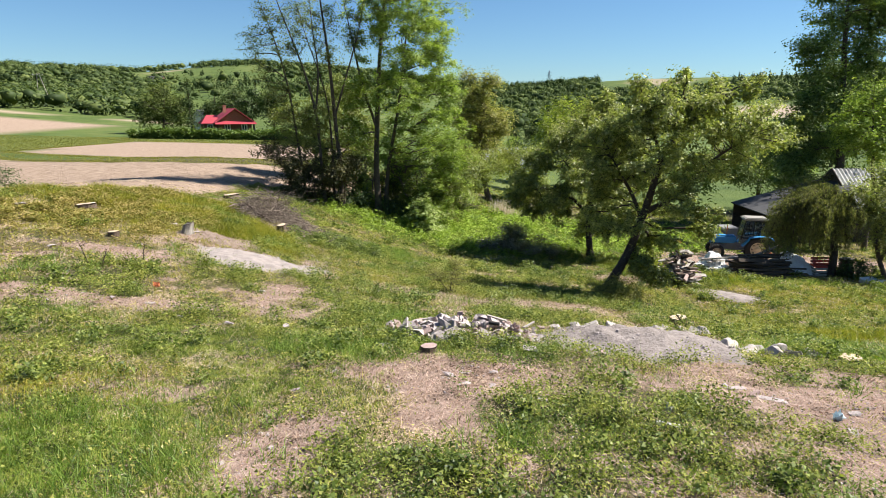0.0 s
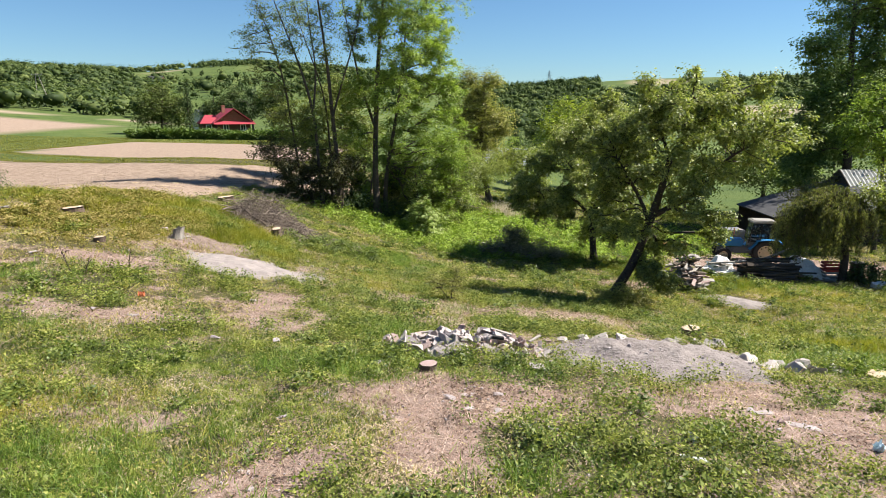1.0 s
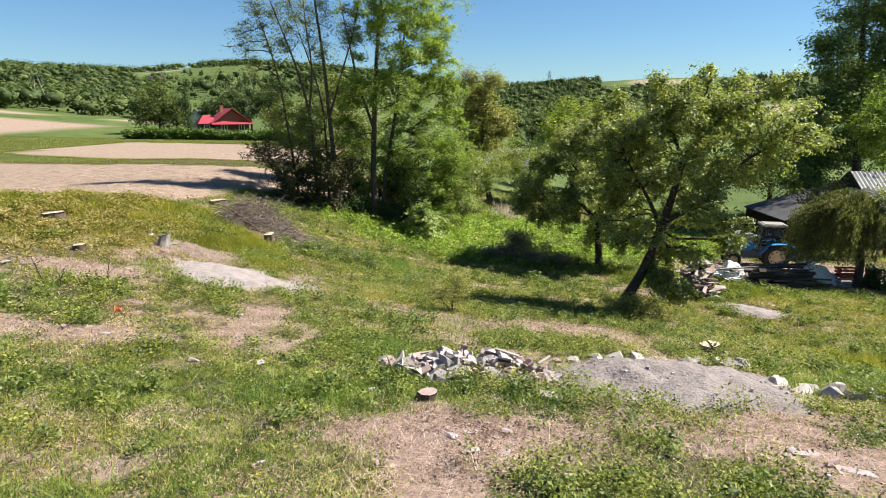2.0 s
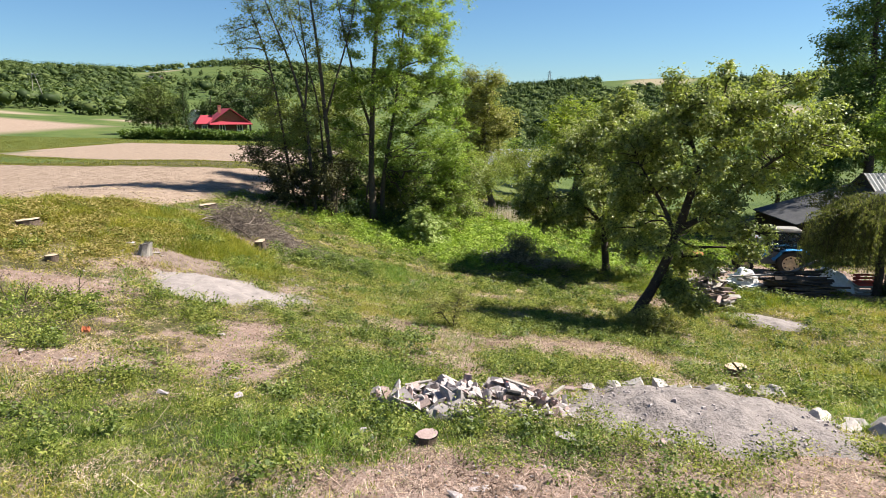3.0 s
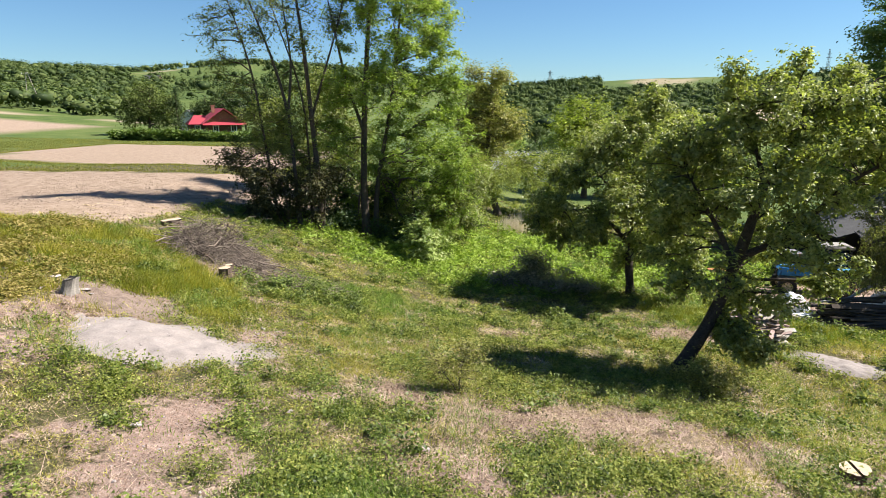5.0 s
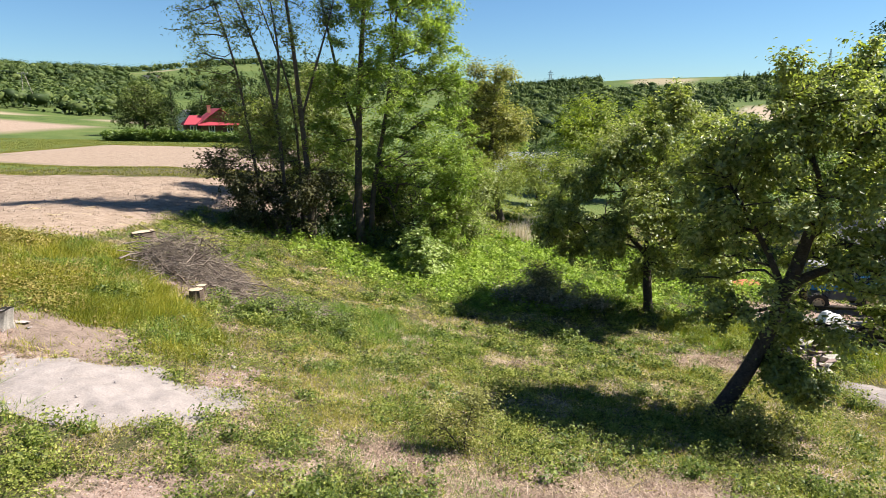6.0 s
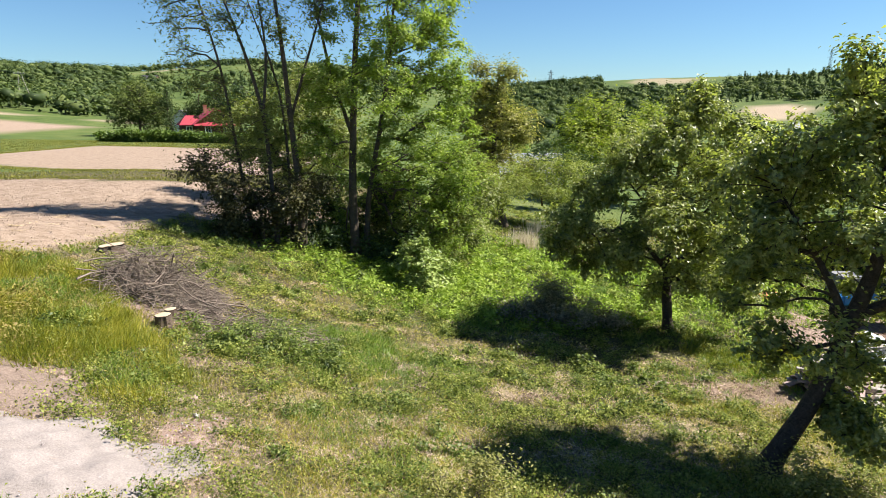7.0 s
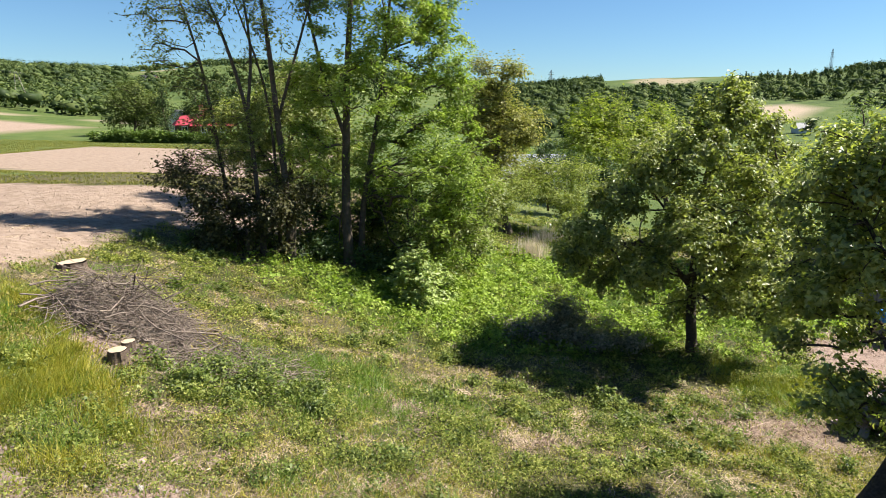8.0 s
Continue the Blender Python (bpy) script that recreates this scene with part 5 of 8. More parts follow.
# grey tint darkens the cab panes in place of the shade behind them
glass.base((0.26, 0.30, 0.32), 0.06, 0, 0.25)
glass.bsdf.inputs["Transmission Weight"].default_value = 0.85
glass.bsdf.inputs["IOR"].default_value = 1.1
MAT["glass"] = glass.m
dark = Mat("dark_window")
dark.base((0.03, 0.035, 0.04), 0.1, 0, 0.5)
MAT["dark_glass"] = dark.m

stone_pile()
mound("gravel_mound", "broad low heap of grey gravel with lumps", 4.65, 14.1, 2.45, 1.8, 0.26, "gravel", 3, -0.12, 0.5)
mound("sand_mound", "low spread heap of whitish sand and lime", -6.75, 21.95, 1.95, 1.35, 0.13, "gravel_white", 8, -0.05, 0.5, rag=1.0)
mound("sand_spill", "thin spill of pale sand beside its heap", -4.85, 22.4, 0.75, 0.55, 0.03, "gravel_white", 23, 0.4, 0.5)
mound("gravel_mound", "small flat heap of grey gravel on grass", 13.2, 27.9, 1.7, 0.75, 0.12, "gravel_white", 13, -0.9, 0.3)
mound("earth_mound", "low bank of bare brown earth beside the sand", -8.3, 23.9, 2.1, 0.8, 0.10, "earth", 18, -0.25, 0.5)


def stray_stones():
    """Single stones lying about: x, y, size."""
    rows = (
        (-0.4, 17.75, 0.20), (-3.62, 13.85, 0.26), (-4.9, 13.75, 0.28), (-5.27, 17.7, 0.18), (3.86, 15.8, 0.48), (5.66, 15.85, 0.40), (6.85, 15.75, 0.34), (5.85, 15.85, 0.30),
        (4.7, 15.8, 0.34), (4.2, 15.75, 0.26), (6.75, 14.15, 0.34), (7.65, 13.8, 0.34), (8.05, 13.7, 0.30), (8.4, 13.6, 0.34), (7.9, 14.0, 0.32), (3.3, 15.5, 0.24), (6.3, 15.7, 0.3), (7.05, 13.75, 0.34), (7.5, 13.55, 0.38), (8.0, 13.45, 0.32), (6.9, 14.25, 0.30),
        (7.35, 14.05, 0.32), (6.6, 13.9, 0.26), (8.5, 13.6, 0.3), (2.5, 15.3, 0.28), (2.9, 15.45, 0.36), (3.45, 15.6, 0.30), (4.45, 15.9, 0.36), (5.0, 15.85, 0.30), (5.3, 16.0, 0.24), (6.1, 15.85, 0.28), (6.5, 15.6, 0.32), (4.1, 15.5, 0.22), (4.85, 15.6, 0.2), (5.3, 10.0, 0.24), (5.0, 10.4, 0.18), (1.83, 12.55, 0.34), (3.3, 12.4, 0.28), (0.1, 10.55, 0.22), (0.35, 10.05, 0.24),
        (-0.9, 9.7, 0.14), (0.9, 10.8, 0.2), (-5.33, 25.1, 0.24), (-5.0, 24.3, 0.16), (-4.6, 23.2, 0.18), (-6.0, 24.6, 0.2), (-9.55, 24.0, 0.34), (-12.2, 19.3, 0.26), (-4.0, 14.8, 0.2),
        (-2.4, 9.5, 0.16), (7.0, 9.0, 0.26), (7.6, 9.3, 0.3), (8.1, 9.2, 0.24), (6.6, 9.3, 0.2), (6.1, 8.6, 0.18), (8.6, 9.5, 0.26), (6.9, 10.4, 0.2), (-8.4, 15.4, 0.2), (-7.3, 15.1, 0.24), (-3.0, 19.0, 0.14), (1.6, 9.4, 0.14), (-1.3, 12.6, 0.16), (4.0, 9.0, 0.14), (2.2, 13.2, 0.2), (-6.2, 14.2, 0.16), (-12.6, 25.2, 0.28), (-11.8, 24.3, 0.26), (-12.9, 24.0, 0.28), (-10.6, 24.5, 0.28), (-9.3, 23.9, 0.28), (-13.2, 23.3, 0.26), (-10.4, 23.6, 0.22), (-11.2, 22.9, 0.2),
    )
    for k, (x, y, s) in enumerate(rows):
        on_heap = 0.0
        ob = set_stone(None, 1500 + k, at(x, y, s * 0.16 + on_heap), s, turn=Euler((0.1 * math.sin(k), 0.1 * math.cos(k), k * 1.3)))
        if s > 0.29 and x > 2.4 and (y > 15.2 or (6.5 < x and y < 14.6)):
            s = s * 1.4
        if s > 0.29 and y > 13.3 and x > 3:
            ob.data = BLOCKS[k % 4]
            ob.scale = (s, s, s)
        tagged(ob, "large pale rim stone beside gravel" if s > 0.29 else "small pale stone lying in grass", "stone", "scattered stones")


stray_stones()


for x, y, s, tn, lab in ((5.55, 9.85, 0.48, -0.4, "flat pale stone plate bedded in earth"), (5.2, 10.35, 0.40, 0.3, "flat pale stone plate bedded in earth"), (0.45, 10.75, 0.34, 0.3, "thin pale stone flake on brown soil"), (0.85, 10.1, 0.26, 1.2, "thin pale stone flake on brown soil")):
    ob = new("flat_stone", ROCKS[5 if s > 0.4 else 10])
    ob.matrix_basis = Matrix.LocRotScale(at(x, y, 0.012), Euler((0.05, 0.04, tn)), (s, s, s * 0.25))
    tagged(ob, lab, "stone", "scattered stones")


def pebbles():
    rng = np.random.default_rng(17)
    vs, fs, o = [], [], 0
    cube = np.array([(-1, -1, -1), (1, -1, -1), (1, 1, -1), (-1, 1, -1), (-0.6, -0.6, 1), (0.6, -0.6, 1), (0.6, 0.6, 1), (-0.6, 0.6, 1)], float) * 0.5
    face = np.array([(4, 5, 6, 7), (0, 1, 5, 4), (1, 2, 6, 5), (2, 3, 7, 6), (3, 0, 4, 7)])
    xs, ys = [], []
    for cx, cy, rx, ry, n in ((4.65, 14.2, 2.5, 1.8, 420), (-6.6, 21.8, 2.2, 1.6, 170), (-4.9, 23.2, 0.9, 1.8, 160), (7.2, 9.2, 2.6, 1.3, 260), (0.6, 14.1, 2.2, 1.3, 200), (0.2, 10.6, 2.4, 1.2, 150), (-4.5, 16.5, 1.2, 3.0, 120), (-5.0, 24.0, 1.2, 1.8, 110), (3.8, 7.2, 3.0, 1.2, 130), (-2.2, 7.3, 0.8, 1.6, 110), (-8.5, 15.2, 2.4, 0.7, 90), (-10.0, 20.0, 2.0, 1.2, 80), (-8.5, 24.0, 1.9, 0.8, 240)):
        a, r = rng.uniform(0, 6.28, n), np.sqrt(rng.uniform(0, 1, n))
        xs.append(cx + np.cos(a) * r * rx)
        ys.append(cy + np.sin(a) * r * ry)
    x, y = np.concatenate(xs), np.concatenate(ys)
    bump = np.zeros_like(x)
    for cx, cy, rx, ry, top, tn in ((4.65, 14.1, 2.45, 1.8, 0.26, -0.12), (-6.65, 21.75, 2.0, 1.35, 0.13, -0.15)):
        a = ((x - cx) * math.cos(tn) + (y - cy) * math.sin(tn)) / rx
        b = (-(x - cx) * math.sin(tn) + (y - cy) * math.cos(tn)) / ry
        bump = np.maximum(bump, top * np.clip(1 - a * a - b * b, 0, 1))
    z = height(x, y) + bump
    n = len(x)
    s = 0.012 + 0.052 * rng.uniform(0, 1, n) ** 3
    ang = rng.uniform(0, 6.28, n)
    c, sn = np.cos(ang), np.sin(ang)
    loc = cube[None] * (s[:, None, None] * rng.uniform(0.6, 1.5, (n, 1, 3)))
    vx = loc[:, :, 0] * c[:, None] - loc[:, :, 1] * sn[:, None] + x[:, None]
    vy = loc[:, :, 0] * sn[:, None] + loc[:, :, 1] * c[:, None] + y[:, None]
    vz = loc[:, :, 2] * 0.6 + z[:, None] + s[:, None] * 0.1
    v = np.stack([vx, vy, vz], -1).reshape(-1, 3)
    f = (face[None] + (np.arange(n) * 8)[:, None, None]).reshape(-1, 4)
    tagged(mesh_np("pebbles", v, f, MAT["stone"]), "small pebbles and chips strewn over bare earth", "pebbles", kind="stuff")


pebbles()


# ---- stumps ----


def stump(x, y, r, h, label, seed, split=False, lean=0.0, cut="cutwood", bark="bark_stump", torn=0.0):
    rng = random.Random(seed)
    e = thing("tree_stump", label, "stump", "cut stumps", at_place=at(x, y))
    n, rings = 22, 6
    wob = [1 + rng.gauss(0, 0.06) for _ in range(n)]
    root = [max(0, math.sin(k / n * 6.28 * 4 + rng.random())) for k in range(n)]
    bm = bmesh.new()
    rows = []
    for j in range(rings + 1):
        t = j / rings
        row = []
        for k in range(n):
            a = 2 * math.pi * k / n
            rr = r * wob[k] * (1 + 0.35 * (1 - t) ** 3 + 0.35 * root[k] * (1 - t) ** 4)
            jag = torn * t * (math.cos(a) * 0.7 + 0.3 * math.sin(3 * a + seed))
            row.append(bm.verts.new((rr * math.cos(a) + lean * t * h, rr * math.sin(a), -0.12 + (h + 0.12) * t + jag)))
        rows.append(row)
    for j in range(rings):
        for k in range(n):
            q = (k + 1) % n
            bm.faces.new((rows[j][k], rows[j][q], rows[j + 1][q], rows[j + 1][k]))
    part("bark", bm, MAT[bark], e, "rough weathered bark")
    for half in range(2 if split else 1):
        bm = bmesh.new()
        vs = []
        for k in range(n):
            a = 2 * math.pi * k / n
            px, py = r * wob[k] * 0.97 * math.cos(a), r * wob[k] * 0.97 * math.sin(a)
            if split:
                if half == 0:
                    px = min(px, -0.02 + 0.1 * py)
                else:
                    px = max(px, 0.02 + 0.1 * py)
            vs.append(bm.verts.new((px + lean * h, py, h + 0.012 + (0.02 if half else 0) + 0.04 * px + torn * (math.cos(a) * 0.7 + 0.3 * math.sin(3 * a + seed)))))
        mid = bm.verts.new((sum(v.co.x for v in vs) / n, 0, h + 0.016 + (0.02 if half else 0)))
        for k in range(n):
            try:
                bm.faces.new((vs[k], vs[(k + 1) % n], mid))
            except ValueError:
                pass
        bmesh.ops.dissolve_degenerate(bm, dist=0.0005, edges=bm.edges)
        part("cut_face", bm, MAT[cut], e, "pale freshly sawn cut face")
    return e


stump(6.88, 17.65, 0.24, 0.20, "low split stump with a pale fresh cut face", 1, True)
stump(-9.80, 23.70, 0.19, 0.36, "leaning weathered stump with a broken pale top", 2, True, 0.35, "oldwood", "oldwood", 0.06)
stump(-13.95, 24.5, 0.36, 0.16, "wide low stump with a fresh pale cut", 3, True)
stump(-11.4, 33.9, 0.40, 0.24, "double stump with pale cut faces beside the brush heap", 4, True)
stump(-7.44, 28.60, 0.21, 0.32, "knee-high stump with pale cut top beside brush heap", 5)
stump(-7.55, 29.30, 0.16, 0.26, "smaller stump with pale cut top behind another", 6)
stump(-11.40, 21.5, 0.18, 0.16, "stump with a pale cut top in yellow weeds", 7)
stump(-15.60, 23.20, 0.22, 0.22, "dark old stump under a bramble bush", 8, False, -0.2, "oldwood")
stump(9.2, 13.4, 0.24, 0.07, "flat pale stump cut level with the grass", 9)
stump(-0.35, 12.28, 0.17, 0.14, "short reddish-brown log stump on bare earth", 10, False, 0.5, "stone_red")


# ---- brush heaps ----


def brush_heap():
    rng = random.Random(21)
    nrng = np.random.default_rng(21)
    cx, cy = -8.4, 30.9
    e = thing("brush_heap", "heap of dry grey-brown cut branches and twigs", "brush heap", at_place=at(cx, cy))
    o = np.array(e.location)

    def one(k, thin):
        a, r = rng.uniform(0, 6.28), math.sqrt(rng.random())
        tail = rng.random() < 0.42
        x, y = (math.cos(a) * r * 1.75, math.sin(a) * r * 1.25) if not tail else (rng.uniform(0.6, 4.8), rng.uniform(-1.7, 0.7))
        top = (1.45 * max(0.05, 1 - r * r) if not tail else 0.28 * max(0.2, 1 - (x - 0.6) / 5.0))
        ln = rng.uniform(0.7, 1.9) if thin else rng.uniform(1.2, 2.7)
        h = rng.gauss(-0.25, 1.1) if tail else rng.uniform(0, 6.28)
        c = np.array([cx + x, cy + y, 0.0])
        d = np.array([math.cos(h), math.sin(h), 0]) * ln / 2
        p = np.array([c - d, c + (0.25 * ln) * np.array([-math.sin(h), math.cos(h), 0]) * rng.uniform(-1, 1), c + d])
        lift = top * rng.uniform(0.15, 1.0)
        p[:, 2] = height(p[:, 0], p[:, 1]) + np.array([max(0.02, lift * rng.uniform(0.1, 1.2)), lift + 0.03, max(0.02, lift * rng.uniform(0.1, 1.4))])
        t = np.linspace(0, 2, 6)
        q = np.stack([np.interp(t, [0, 1, 2], p[:, i]) for i in range(3)], 1)
        q[1:-1] += nrng.normal(0, 0.075, (4, 3))
        rr = rng.uniform(0.007, 0.013) if thin else rng.uniform(0.012, 0.028)
        return tube(q - o, np.linspace(rr, rr * 0.4, 6), 4 if thin else 6)

    for k in range(150):
        v, f = one(k, False)
        mesh_np("branch", v, f, MAT["twig" if k % 3 else "bark"], True, e)
    for k in range(46):
        a, r = rng.uniform(0, 6.28), rng.uniform(0.1, 0.9)
        x, y = cx + math.cos(a) * r * 1.5, cy + math.sin(a) * r * 1.0
        h = rng.uniform(0, 6.28)
        ln = rng.uniform(0.9, 2.2)
        s = np.array([x, y, float(height(x, y)) + 0.9 * (1 - r * r)])
        d = s + np.array([math.cos(h) * ln * 0.8, math.sin(h) * ln * 0.6, rng.uniform(0.15, 0.75)])
        q = curve_line(s, d, 0.15, nrng, 6, 0.3)
        v, f = tube(q - o, np.linspace(0.016, 0.004, 6), 5)
        mesh_np("branch", v, f, MAT["twig" if k % 4 else "bark"], True, e)
    v, f = join([one(k, True) for k in range(1100)])
    tagged(mesh_np("twig_tangle", v, f, MAT["twig"], False, e), "tangle of thin dry twigs", kind="stuff")
    return e


brush_heap()
grow("prunings_heap", "heap of wilted leafy prunings in tree shade", "brush heap",
     [([tuple(at(3.9, 37.8)), tuple(at(4.0, 37.7, 0.4)), tuple(at(4.2, 37.6, 0.9))], [0.03, 0.02, 0.01])],
     [((x, y, float(height(x, y)) + u), r, n) for x, y, u, r, n in ((2.5, 38.2, 0.30, (1.0, 1.0, 0.5), 34), (3.9, 37.8, 0.70, (1.4, 1.1, 1.0), 95), (5.3, 37.4, 0.50, (1.3, 1.0, 0.8), 60), (4.3, 37.6, 1.25, (0.9, 0.7, 0.5), 30), (6.5, 37.0, 0.30, (1.0, 0.8, 0.5), 28))],
     leaf="leaf_cut", leaf_size=0.13, per_clump=45, clump_r=0.34, seed=61, limb_r=0.015, aspect=0.45, shell=0.6)


def dead_sapling(x, y, h, lean, seed):
    rng = np.random.default_rng(seed)
    e = thing("dead_sapling", "bare dark dead sapling stuck in the grass", "sapling", at_place=at(x, y))
    p = np.array([(0, 0, -0.05), (lean * 0.4, 0, h * 0.45), (lean, 0.05, h)])
    v, f = tube(p, [0.018, 0.014, 0.006], 6)
    mesh_np("stem", v, f, MAT["bark_dark"], True, e)
    for k in range(5):
        t = rng.uniform(0.3, 0.9)
        s = np.array([lean * t, 0, h * t])
        d = s + np.array([rng.normal(0, 0.18), rng.normal(0, 0.12), rng.uniform(0.1, 0.3)])
        v, f = tube(curve_line(s, d, 0.03, rng, 4), np.linspace(0.008, 0.003, 4), 4)
        mesh_np("twig", v, f, MAT["bark_dark"], True, e)
    return e


dead_sapling(-10.35, 18.0, 0.75, -0.30, 1)
dead_sapling(-9.30, 19.05, 0.70, 0.10, 2)
dead_sapling(-10.05, 18.1, 0.45, 0.15, 3)


# ---- litter ----


def scrap(name, label, x, y, size, mat, turn, category, up=0.03, tilt=0.25):
    rng = np.random.default_rng(int(abs(x * 100 + y)))
    bm = bmesh.new()
    bmesh.ops.create_grid(bm, x_segments=5, y_segments=4, size=0.5)
    for v in bm.verts:
        v.co.z += rng.normal(0, 0.07) * min(size[0], size[1]) / max(size[0], 0.01)
        v.co.x *= size[0] * (1 + rng.normal(0, 0.06))
        v.co.y *= size[1] * (1 + rng.normal(0, 0.06))
    bmesh.ops.solidify(bm, geom=bm.faces[:], thickness=size[2])
    me = bpy.data.meshes.new(name)
    bm.to_mesh(me)
    bm.free()
    me.materials.append(mat)
    ob = new(name, me)
    ob.matrix_basis = Matrix.Translation(at(x, y, up)) @ Euler((tilt, 0, turn)).to_matrix().to_4x4()
    return tagged(ob, label, category)


MAT["blue_plastic"] = mottled("pale_blue_plastic", (0.38, 0.50, 0.56), (0.55, 0.66, 0.70), 6, 0.4, 0.3, 20)
MAT["terracotta"] = mottled("orange_red_brick", (0.42, 0.11, 0.05), (0.62, 0.20, 0.09), 6, 0.85, 0.3, 30)
scrap("paper_scrap", "crumpled white paper scrap in weeds", 3.55, 9.15, (0.13, 0.17, 0.004), MAT["sheet"], 0.4, "litter", 0.06, 0.5)
scrap("plank_scrap", "narrow white-painted plank scrap on earth", 3.30, 8.50, (0.34, 0.07, 0.02), MAT["white_paint"], -0.45, "plank", 0.05, 0.1)
scrap("plastic_bag", "crumpled pale blue plastic bag", 6.2, 9.1, (0.18, 0.13, 0.01), MAT["blue_plastic"], 0.3, "litter", 0.06, 0.3)
scrap("brick_piece", "broken orange-red brick in the grass", -7.90, 16.82, (0.15, 0.10, 0.07), MAT["terracotta"], 0.2, "brick", 0.07, 0.2)
scrap("rusty_sheet", "rusty orange metal sheet lying behind the trees", 15.5, 42.3, (1.6, 0.5, 0.02), MAT["rust"], 0.2, "metal sheet", 0.25, 0.35)
scrap("white_sack", "white sack lying under the elm", 22.6, 32.2, (0.9, 0.7, 0.25), MAT["sheet"], 0.2, "sack", 0.2, 0.2)
for k, (x, y, ln, tn) in enumerate(((-3.9, 9.0, 0.8, 0.5), (-0.9, 6.9, 0.7, 0.9), (-4.7, 8.6, 0.5, -0.6), (2.6, 11.9, 0.7, 1.1), (0.6, 11.4, 0.6, 0.3), (-1.5, 19.0, 0.7, 2.5), (3.2, 20.4, 0.9, 0.7), (-0.8, 6.6, 0.4, 2.2))):
    a = np.array([x - math.cos(tn) * ln / 2, y - math.sin(tn) * ln / 2])
    b = np.array([x + math.cos(tn) * ln / 2, y + math.sin(tn) * ln / 2])
    base = at(x, y)
    pts = [(a[0] - x, a[1] - y, float(height(*a)) - base.z + 0.02), (0.02, 0.03, 0.06), (b[0] - x, b[1] - y, float(height(*b)) - base.z + 0.03)]
    v, f = tube(pts, [0.010, 0.009, 0.004], 6)
    st = mesh_np("stick", v, f, MAT["twig"], True)
    st.location = base
    tagged(st, "thin pale dry stick lying in the grass", "stick", "fallen sticks")

# ---- tractor ----


def tractor():
    """Old blue farm tractor that faces -x; its frame's origin is on the ground under the rear axle."""
    e = thing("tractor", "old blue farm tractor with cream wheels and glazed cab", "tractor", at_place=at(19.25, 38.2))
    e.rotation_euler = (0, 0, radians(-13))
    e.scale = (0.93, 0.93, 0.93)

    def wheel(x, y, r, w, rim_r, lugs):
        bm = bmesh.new()
        s = w / 2
        lathe(bm, [(rim_r, -s * 0.8), (rim_r * 1.12, -s), (r * 0.88, -s), (r * 0.97, -s * 0.75), (r * 0.97, s * 0.75), (r * 0.88, s), (rim_r * 1.12, s), (rim_r, s * 0.8), (rim_r, -s * 0.8)], "Y", 36)
        for k in range(lugs):
            a = 2 * math.pi * k / lugs
            for side in (-1, 1):
                m = Matrix.Rotation(-a - side * 0.06, 3, "Y")
                box(bm, (0.05, w * 0.46, 0.045), m @ Vector((0, side * w * 0.24, r * 0.975)), 0, m @ Matrix.Rotation(side * 0.6, 3, "Z"))
        t = part("wheel", bm, MAT["rubber"], e)
        t.location = (x, y, r)
        bm = bmesh.new()
        f = -1 if y < 0 else 1
        lathe(bm, [(rim_r * 1.02, f * s * 0.85), (rim_r * 0.96, f * s * 0.6), (rim_r * 0.90, f * s * 0.35), (rim_r * 0.62, f * s * 0.22), (rim_r * 0.36, f * s * 0.30), (rim_r * 0.30, f * s * 0.55), (0.02, f * s * 0.6)], "Y", 32)
        part("rim", bm, MAT["cream_paint"], t, "dirty cream wheel rim")
        # solid black discs replace the dark inside of the rim's holes
        for k in range(8):
            bm = bmesh.new()
            a = 2 * math.pi * k / 8
            c = Vector((math.cos(a) * rim_r * 0.74, f * s * 0.34, math.sin(a) * rim_r * 0.74))
            bar(bm, c - Vector((0, f * 0.02, 0)), c + Vector((0, f * 0.035, 0)), rim_r * 0.10, None, 10)
            part("rim_hole_disc", bm, MAT["rubber"], t)
        bm = bmesh.new()
        bar(bm, (0, f * s * 0.5, 0), (0, f * s * 0.85, 0), rim_r * 0.2, None, 14)
        part("hub", bm, MAT["cream_paint"], t)
        return t

    for y in (-0.72, 0.72):
        wheel(0, y, 0.77, 0.40, 0.46, 22)
    for y in (-0.66, 0.66):
        wheel(-2.45, y, 0.48, 0.22, 0.27, 16)
    bm = bmesh.new()
    box(bm, (1.7, 0.42, 0.45), (-1.0, 0, 0.78), 0.05)
    box(bm, (0.9, 0.36, 0.35), (-2.3, 0, 0.72), 0.04)
    bar(bm, (0, -0.7, 0.77), (0, 0.7, 0.77), 0.11)
    bar(bm, (-2.45, -0.62, 0.5), (-2.45, 0.62, 0.5), 0.06)
    part("chassis", bm, MAT["grey_paint"], e, "greasy grey gearbox and chassis")
    bm = bmesh.new()
    box(bm, (1.55, 0.66, 0.52), (-2.0, 0, 1.27), 0.09)
    box(bm, (0.12, 0.60, 0.42), (-2.80, 0, 1.20), 0.04)
    part("bonnet", bm, MAT["blue_paint"], e, "bright blue engine bonnet")
    bm = bmesh.new()
    for k in range(6):
        box(bm, (0.02, 0.5, 0.03), (-2.875, 0, 1.05 + 0.06 * k))
    part("grille", bm, MAT["rubber"], e)
    for y in (-0.2, 0.2):
        bm = bmesh.new()
        bar(bm, (-2.86, y, 1.32), (-2.90, y, 1.32), 0.07, None, 14)
        part("headlight", bm, MAT["glass"], e)
    bm = bmesh.new()
    bar(bm, (-1.75, 0.22, 1.5), (-1.75, 0.22, 2.15), 0.035)
    part("exhaust", bm, MAT["rust"], e)
